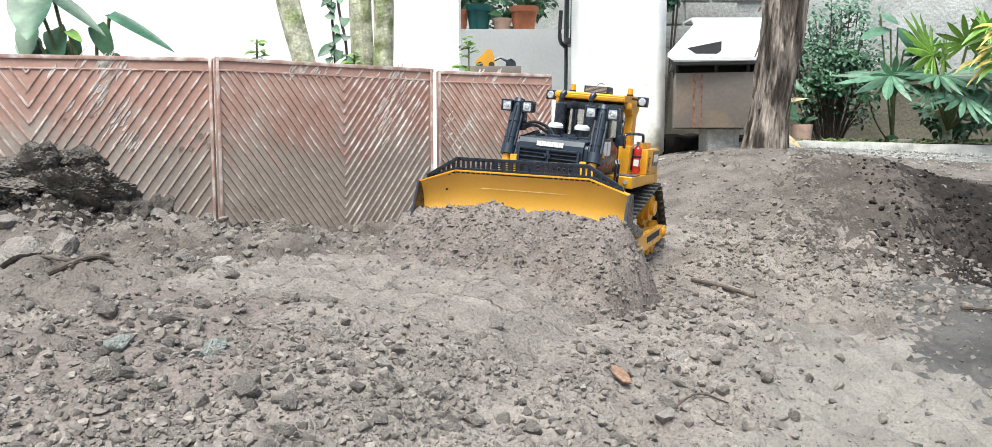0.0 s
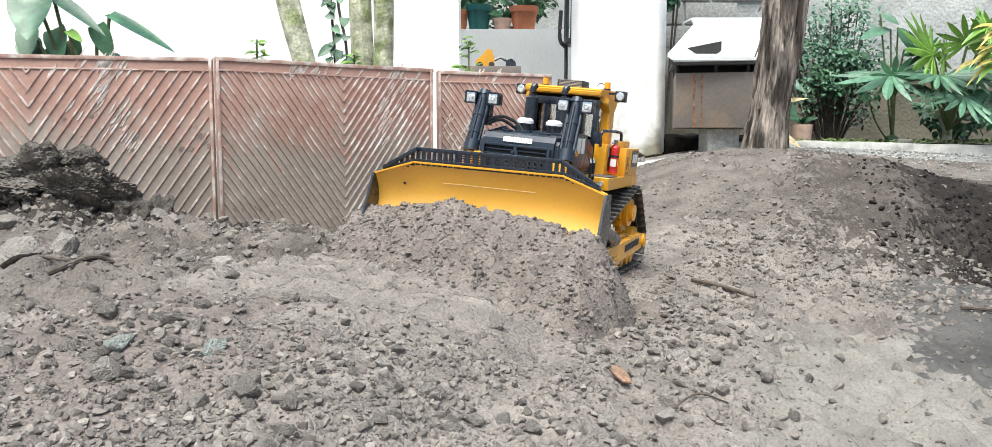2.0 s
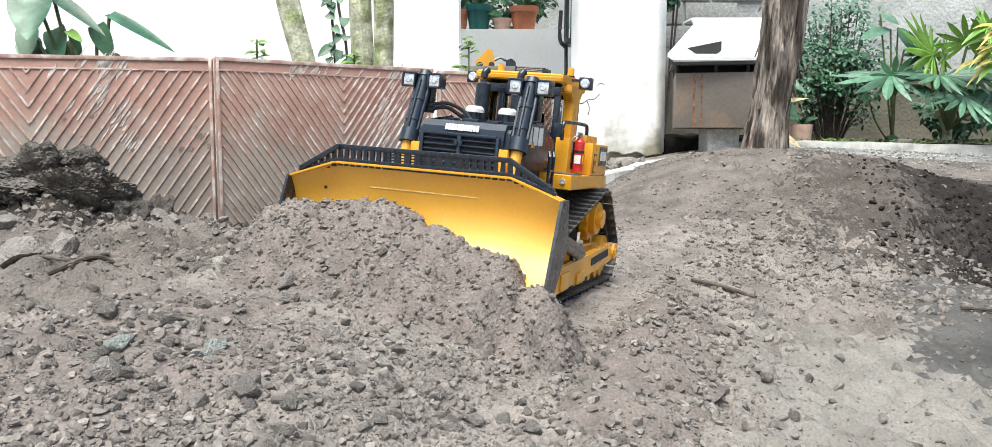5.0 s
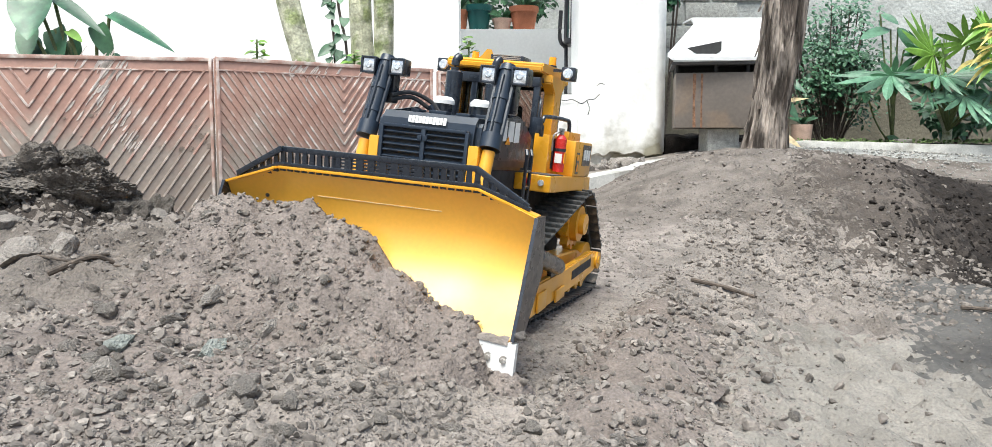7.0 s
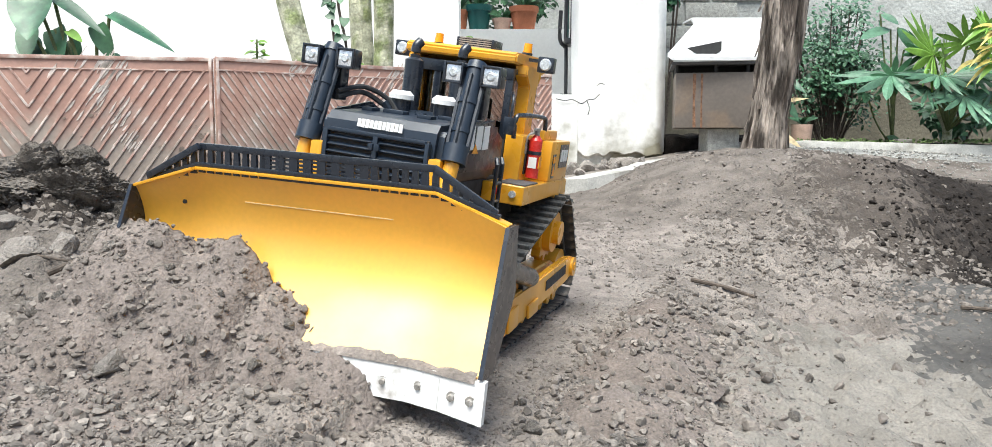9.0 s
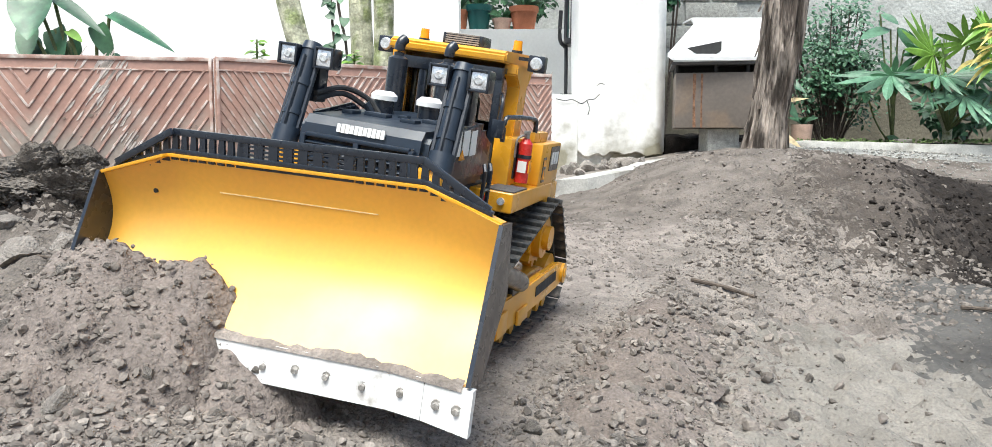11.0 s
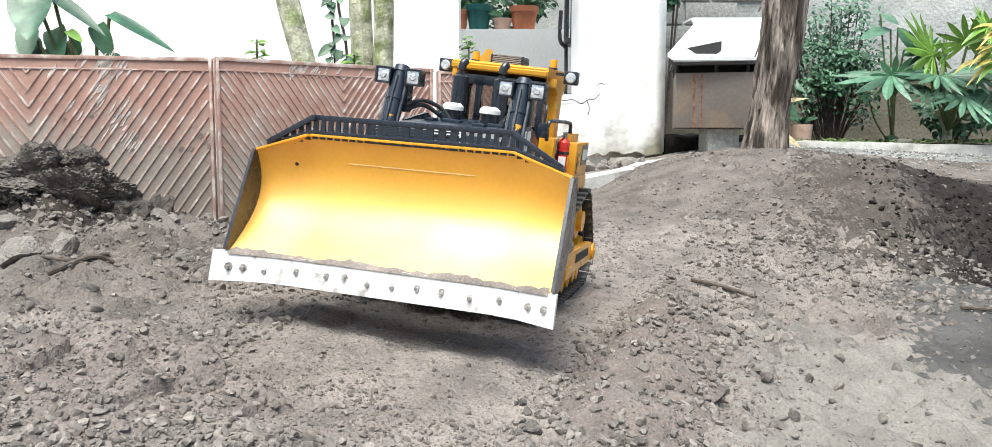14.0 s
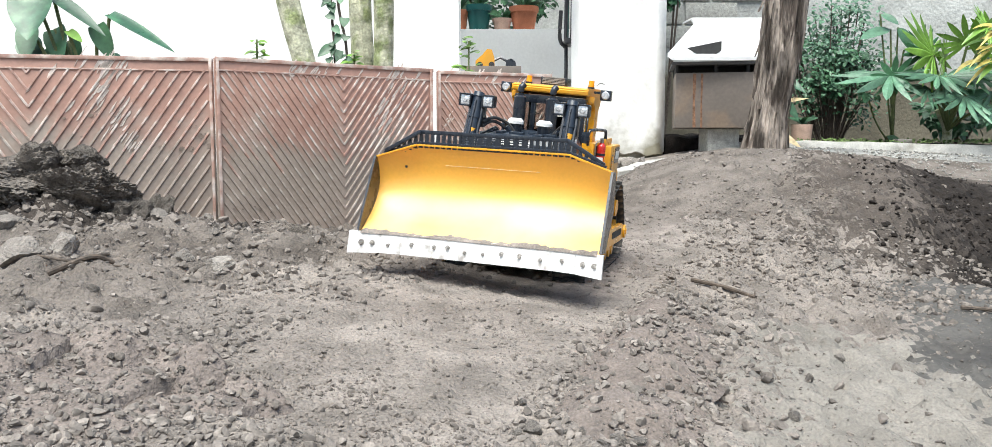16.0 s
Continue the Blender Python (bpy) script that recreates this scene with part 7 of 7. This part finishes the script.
def build_mound(k):
    n, m = 72, 92
    half, reach = 0.108, 0.30
    s, t = np.meshgrid(np.linspace(-1, 1, n), np.linspace(0, 1, m))
    x, d = s * half, t * reach
    side = np.clip(1 - np.abs(s) ** 2.6, 0, 1) ** 0.8
    fall = np.clip(1 - t, 0, 1) ** 1.15
    z = HEAP_H * (fall * (0.55 + 0.45 * side) - 0.62 * np.abs(s) ** 3) + 0.010 * fbm(x + k, d, 22, 4, 200 + k) + 0.008 * fbm(x + k, d, 60, 3, 300 + k) + 0.006 * np.abs(fbm(x + k, d, 90, 2, 320 + k))
    if k > 2:
        z = z - 0.04 * np.clip(1 - t / 0.12, 0, 1)
    verts = [(a, -b, c) for a, b, c in zip(x.ravel(), d.ravel(), z.ravel())]
    verts += [(a, -b, -0.12) for a, b in zip(x.ravel(), d.ravel())]
    faces = []
    mm = n * m
    for v in range(m - 1):
        for w in range(n - 1):
            q = v * n + w
            faces.append((q, q + n, q + n + 1, q + 1))
    ring = [q for q in range(n)] + [q * n + n - 1 for q in range(1, m)] + [mm - 1 - q for q in range(1, n)] + [(m - 1 - q) * n for q in range(1, m - 1)]
    for p, q in zip(ring, ring[1:] + ring[:1]):
        faces.append((p, q, q + mm, p + mm))
    ob = raw("soil_mound", verts, faces, "heap_soil", smooth=True)
    tagged(ob, "mound of freshly pushed brown soil and stones before the blade", "soil", "mounds of pushed soil")
    rng = np.random.default_rng(400 + k)
    lot = 7600
    q = rng.integers(0, mm, lot)
    r = 0.0006 + 0.0042 * rng.random(lot) ** 6.5
    c = np.stack([x.ravel()[q] + rng.normal(0, 0.002, lot), -d.ravel()[q] + rng.normal(0, 0.002, lot), z.ravel()[q] - r * 0.05], -1)
    gob = new("gravel", pebble_mesh("gravel", c, r, "clod_soil", 500 + k))
    gob.parent = ob
    tagged(gob, kind="stuff")
    rr = random.Random(k + 9)
    for e in range(16):
        i, j = rr.randrange(8, n - 8), rr.randrange(4, m - 12)
        rad = 0.0035 + 0.0085 * rr.random() ** 2.4
        if k > 2 and (j < 34 or abs(s[j, i]) > 0.5):
            continue
        st = new("stone", ROCKS[rr.randrange(9)])
        st.parent = ob
        st.matrix_basis = pose(x[j, i], -d[j, i], z[j, i] + rad * 0.05, rr.uniform(0, 360), rr.uniform(0, 360), 0) @ Matrix.Scale(rad, 4)
    for e, (fs, ft) in enumerate(((0.1, 0.45), (-0.35, 0.62), (0.3, 0.72)) if k in (1, 2) else ()):
        i, j = int((fs + 1) / 2 * n), int(ft * m)
        st = new("stone", ROCKS[(3 * k + 2 * e) % 9])
        st.parent = ob
        st["label"] = "worn pale stone half sunk in the pushed soil"
        st.matrix_basis = pose(x[j, i], -d[j, i], z[j, i] + 0.002, 20 + 40 * e, 15, 60 * e) @ Matrix.Diagonal((0.0095, 0.016, 0.011, 1))
    return ob


for k in range(6):
    mounds.append(build_mound(k))


# ---- low fans of soil that the blade's outer corner leaves on the slope ----
fans = []


def build_fan(k, x, y, rx, ry, h):
    n, m = 40, 22
    verts, faces = [(0.0, 0.0, h)], []
    for j in range(1, m + 1):
        q = j / m
        for i in range(n):
            a = 6.283 * i / n
            px, py = rx * q * math.cos(a), ry * q * math.sin(a)
            verts.append((px, py, h * (1 - q ** 1.6) + 0.006 * (1 - q * 0.5) * float(fbm(np.array(px + k), np.array(py), 40, 4, 71)) - 0.012 * q))
    for i in range(n):
        faces.append((0, 1 + i, 1 + (i + 1) % n))
    for j in range(m - 1):
        for i in range(n):
            a, b = 1 + j * n + i, 1 + j * n + (i + 1) % n
            faces.append((a, a + n, b + n, b))
    ob = raw("soil_fan", verts, faces, "heap_soil", smooth=True)
    tagged(ob, "low fan of loose soil spilled beside the blade", "soil", "fans of spilled soil")
    rng = np.random.default_rng(800 + k)
    q, a = np.sqrt(rng.random(700)) * 0.95, rng.uniform(0, 6.283, 700)
    r = 0.001 + 0.005 * rng.random(700) ** 4
    c = np.stack([rx * q * np.cos(a), ry * q * np.sin(a), h * (1 - q ** 1.6) - 0.012 * q + r * 0.3], -1)
    g = new("gravel", pebble_mesh("gravel", c, r, "gravel", 810 + k))
    g.parent = ob
    tagged(g, kind="stuff")
    fans.append((ob, x, y))


for k, (x, y, rx, ry, h) in enumerate(((0.235, 1.12, 0.075, 0.10, 0.030), (0.185, 0.98, 0.085, 0.10, 0.032), (0.150, 0.86, 0.09, 0.10, 0.034), (0.105, 0.74, 0.10, 0.09, 0.030), (0.235, 1.00, 0.06, 0.09, 0.020), (0.170, 0.80, 0.06, 0.10, 0.022))):
    build_fan(k, x, y, rx, ry, h)


# ---- clods that spill from the blade's outer corner down the slope ----
spill = []


def build_spill():
    rng = random.Random(61)
    for k in range(280):
        me = ROCKS[rng.randrange(9)]
        ob = tagged(new("rolling_clod", me), "small clod of soil rolling down the slope", "soil clod", "clods spilling from the blade")
        r = 0.0016 + 0.0056 * rng.random() ** 3.5
        spill.append((ob, r, rng.uniform(-0.6, 8.6), rng.uniform(0.5, 1.0), rng.uniform(0, 1), rng.uniform(0, 360)))


build_spill()

# ---- what moves, and when ----
DOZER = [
    (0.0, 0.1585, 1.6244, 0.0498, 0.59, 5.80, -24.23),
    (0.5, 0.1413, 1.5767, 0.0502, 1.18, 5.82, -23.93),
    (1.0, 0.1265, 1.5451, 0.0503, 1.26, 5.71, -23.73),
    (1.5, 0.1100, 1.5121, 0.0524, 0.76, 6.12, -23.44),
    (2.0, 0.0937, 1.4829, 0.0533, -0.36, 5.81, -23.16),
    (2.5, 0.0771, 1.4531, 0.0544, -1.39, 5.57, -23.17),
    (3.0, 0.0618, 1.4134, 0.0556, -2.15, 5.34, -23.23),
    (3.5, 0.0470, 1.3870, 0.0577, -2.00, 5.41, -22.63),
    (4.0, 0.0341, 1.3481, 0.0591, -1.80, 4.98, -22.62),
    (6.5, -0.0207, 1.1875, 0.0674, -2.88, 5.61, -20.91),
    (7.0, -0.0306, 1.1496, 0.0681, -2.29, 5.98, -20.89),
    (7.5, -0.0406, 1.1224, 0.0683, -1.26, 6.43, -20.31),
    (8.0, -0.0533, 1.0857, 0.0691, -0.58, 7.12, -19.37),
    (8.5, -0.0673, 1.0397, 0.0693, -0.09, 7.74, -18.89),
    (9.0, -0.0763, 1.0088, 0.0692, 0.62, 8.40, -18.13),
    (10.2, -0.0930, 0.9560, 0.0675, 1.40, 9.00, -17.30),
    (11.5, -0.0894, 0.9710, 0.0665, 2.12, 9.36, -16.67),
    (12.0, -0.0863, 0.9787, 0.0670, 3.14, 9.81, -15.79),
    (12.5, -0.0783, 1.0032, 0.0683, 4.11, 10.00, -15.88),
    (13.0, -0.0650, 1.0528, 0.0678, 3.57, 9.43, -16.06),
    (13.5, -0.0469, 1.1142, 0.0677, 2.75, 8.42, -16.55),
    (14.0, -0.0248, 1.1831, 0.0648, 0.93, 7.23, -16.31),
    (14.5, -0.0030, 1.2520, 0.0622, 1.56, 6.50, -15.71),
    (15.0, 0.0203, 1.3296, 0.0600, 1.65, 5.96, -15.57),
    (15.5, 0.0443, 1.4003, 0.0564, 1.79, 5.69, -16.68),
    (16.0, 0.0731, 1.5139, 0.0561, 1.95, 6.22, -17.64),
]
BLADE = [
    (0.0, 3.04, -3.13),
    (0.5, 2.97, -2.84),
    (1.0, 2.63, -2.38),
    (1.5, 2.14, -2.07),
    (2.0, 2.37, -1.52),
    (2.5, 2.90, -1.31),
    (3.0, 3.48, -1.01),
    (3.5, 3.96, -1.02),
    (4.0, 3.96, -0.87),
    (6.5, 4.75, -1.24),
    (7.0, 5.27, -1.05),
    (7.5, 4.93, -1.78),
    (8.0, 4.48, -3.02),
    (8.5, 3.80, -3.74),
    (9.0, 3.09, -3.77),
    (10.2, 1.70, -3.40),
    (11.5, 0.33, -3.06),
    (12.0, -0.24, -2.84),
    (12.5, -0.71, -2.67),
    (13.0, -1.13, -2.43),
    (13.5, -1.11, -2.32),
    (14.0, -1.56, -2.64),
    (14.5, -2.09, -2.40),
    (15.0, -2.23, -2.26),
    (15.5, -2.74, -2.12),
    (16.0, -2.12, -2.80),
]

BLADE_PIVOT = pose(0, 0.17, 0.0)
LAST_PUSH = 10.2


def smooth_row(rows, t):
    """Linear reading of a table at t seconds."""
    ts = [r[0] for r in rows]
    return [float(np.interp(t, ts, [r[k] for r in rows])) for k in range(1, len(rows[0]))]


def at_dozer(lx, ly, t):
    """The place on the ground plan of a point of the machine's plan at t seconds, and the heading."""
    x, y, z, rx, ry, rz = smooth_row(DOZER, t)
    c, s = math.cos(radians(rz)), math.sin(radians(rz))
    return x + c * lx - s * ly, y + s * lx + c * ly, rz


def in_dozer(px, py, t):
    x, y, z, rx, ry, rz = smooth_row(DOZER, t)
    c, s = math.cos(radians(rz)), math.sin(radians(rz))
    return c * (px - x) + s * (py - y), -s * (px - x) + c * (py - y)


def pushed(ob, px, py, reach, m0, settle=2.0, depth=0.045):
    """Rests until the blade reaches it, then goes along with the blade to the end of its push."""
    hit = None
    for k in range(103):
        t = k * 0.1
        lx, ly = in_dozer(px, py, t)
        if ly > -0.335 - reach and abs(lx) < 0.25:
            hit = t
            break
    if hit is None or hit >= LAST_PUSH - 0.3:
        return
    rows = [(0.0, m0)] if hit > 0.05 else []
    rows.append((hit, m0))
    lx, ly = in_dozer(px, py, hit)
    turn0 = smooth_row(DOZER, hit)[5]
    t = hit + 0.5
    while True:
        t = min(t, LAST_PUSH)
        f = min(1.0, (t - hit) / settle)
        drift = -0.10 * f * max(0.0, min(1.0, (lx + 0.05) / 0.15))
        qx, qy, turn = at_dozer(lx + drift, ly, t)
        sink = -depth * f
        rows.append((t, Matrix.Translation((qx - px, qy - py, sink)) @ m0))
        if t >= LAST_PUSH:
            break
        t += 0.5
    rows.append((16.0, rows[-1][1]))
    walk(ob, rows)


def motions():
    walk(dozer, [(r[0], pose(*r[1:])) for r in DOZER])
    walk(blade, [(r[0], BLADE_PIVOT @ pose(0, 0, 0, 0, r[2], 0) @ pose(0, 0, 0, r[1], 0, 0) @ BLADE_PIVOT.inverted()) for r in BLADE])
    # each lift rod runs from its pin on the blade's back up into its cylinder
    for ob, s in lift_rods:
        rows = []
        for r in BLADE:
            m = BLADE_PIVOT @ pose(0, 0, 0, 0, r[2], 0) @ pose(0, 0, 0, r[1], 0, 0) @ BLADE_PIVOT.inverted()
            pin, head = m @ Vector((s * 0.080, -0.216, 0.082)), Vector((s * 0.0797, -0.1850, 0.180))
            tip = math.degrees(math.atan2(pin.y - head.y, head.z - pin.z))
            rows.append((r[0], pose(*pin, tip, math.degrees(math.atan2(head.x - pin.x, head.z - pin.z)), 0)))
        walk(ob, rows)
    # travel of the tracks: forwards until about ten seconds, then back
    ts = np.arange(0, 16.01, 0.4)
    way = [0.0]
    for a, b in zip(ts, ts[1:]):
        p, q = smooth_row(DOZER, a), smooth_row(DOZER, b)
        yaw = radians(p[5])
        ahead = Vector((math.sin(yaw), -math.cos(yaw)))
        way.append(way[-1] + ahead.dot(Vector((q[0] - p[0], q[1] - p[1]))))
    for shoes, wheels, x, pitch in tracks:
        for k, ob in enumerate(shoes):
            walk(ob, [(float(t), belt_pose(x, k * pitch + w)) for t, w in zip(ts, way)])
        for w_ob, c, r in wheels:
            walk(w_ob, [(float(t), pose(*c, math.degrees(w / r), 0, 0)) for t, w in zip(ts, way)])
    # the heap: carried before the blade, then left behind, slumping
    times = sorted(set([0.5 * k for k in range(33)] + list(HEAP_TIMES)))
    for k, ob in enumerate(mounds):
        rows = []
        for t in times:
            z = float(np.interp(t, HEAP_TIMES, HEAP_TOP[k]))
            qx, qy, turn = at_dozer(HEAP_X[k], -0.302 - 0.012 * (abs(HEAP_X[k]) > 0.12), min(t, LAST_PUSH))
            rows.append((t, pose(qx, qy, z - HEAP_H, 0, 0, turn)))
        walk(ob, rows)
    for ob, px, py, far in crust_blocks:
        pushed(ob, px, py, 0.055, pose(px, py, 0))
    for ob, px, py in moving_stones:
        m0 = ob.matrix_basis.copy()
        pushed_keep_size(ob, px, py, m0)
    for k, (ob, px, py) in enumerate(fans):
        t0 = (0.0, 0.7, 1.6, 2.6, 1.0, 2.2)[k]
        z = float(ground_height(px, py))
        a, b = pose(px - 0.05, py + 0.05, z - 0.055), pose(px, py, z)
        rows = ([(0.0, a)] if t0 > 0 else []) + [(t0, a), (t0 + 1.6, pose(px - 0.015, py + 0.015, z - 0.012)), (t0 + 3.0, b), (16.0, b)]
        walk(ob, rows)
    for ob, m0 in buried:
        walk(ob, [(0.0, m0), (2.6, m0), (4.4, Matrix.Translation((0.012, -0.025, -0.012)) @ m0), (6.2, Matrix.Translation((0.015, -0.03, -0.04)) @ m0), (16.0, Matrix.Translation((0.015, -0.03, -0.04)) @ m0)])
    for ob, r, start, dur, side, turn in spill:
        t0 = max(0.0, start)
        t1 = max(t0 + 0.3, start + dur)
        a = at_dozer(0.196, -0.335 - 0.03 * side, t0)
        b = (a[0] + 0.01 + 0.12 * side ** 1.3, a[1] - 0.04 - 0.32 * (1 - side * 0.5) * (0.35 + 0.65 * ((turn * 7) % 1.0)))
        ob.scale = (r, r, r)
        za, zb = float(ground_height(a[0], a[1])) + 0.055, float(ground_height(b[0], b[1])) + r * 0.4
        rows = []
        if t0 > 0.3:
            h = at_dozer(0.13, -0.30, 0.0)
            rows.append((0.0, pose(h[0], h[1], za - 0.02, turn, 0, 0)))
            if t0 > 0.9:
                h = at_dozer(0.13, -0.30, t0 - 0.4)
                rows.append((t0 - 0.4, pose(h[0], h[1], za - 0.02, turn, 0, 0)))
        for f in (0.0, 0.33, 0.66, 1.0):
            t = t0 + (t1 - t0) * f
            rows.append((t, pose(a[0] + (b[0] - a[0]) * f, a[1] + (b[1] - a[1]) * f, za + (zb - za) * f ** 0.7 + 0.012 * math.sin(math.pi * f), turn + 80 * 3 * f, 40 * f, 0)))
        if rows[0][0] > 0:
            rows.insert(0, (0.0, rows[0][1]))
        rows.append((16.0, rows[-1][1]))
        walk(ob, rows)


def pushed_keep_size(ob, px, py, m0):
    loc, rot, size = m0.decompose()
    ob.scale = size
    pushed(ob, px, py, 0.14, Matrix.LocRotScale(loc, rot, None), 0.5, 0.075)


motions()
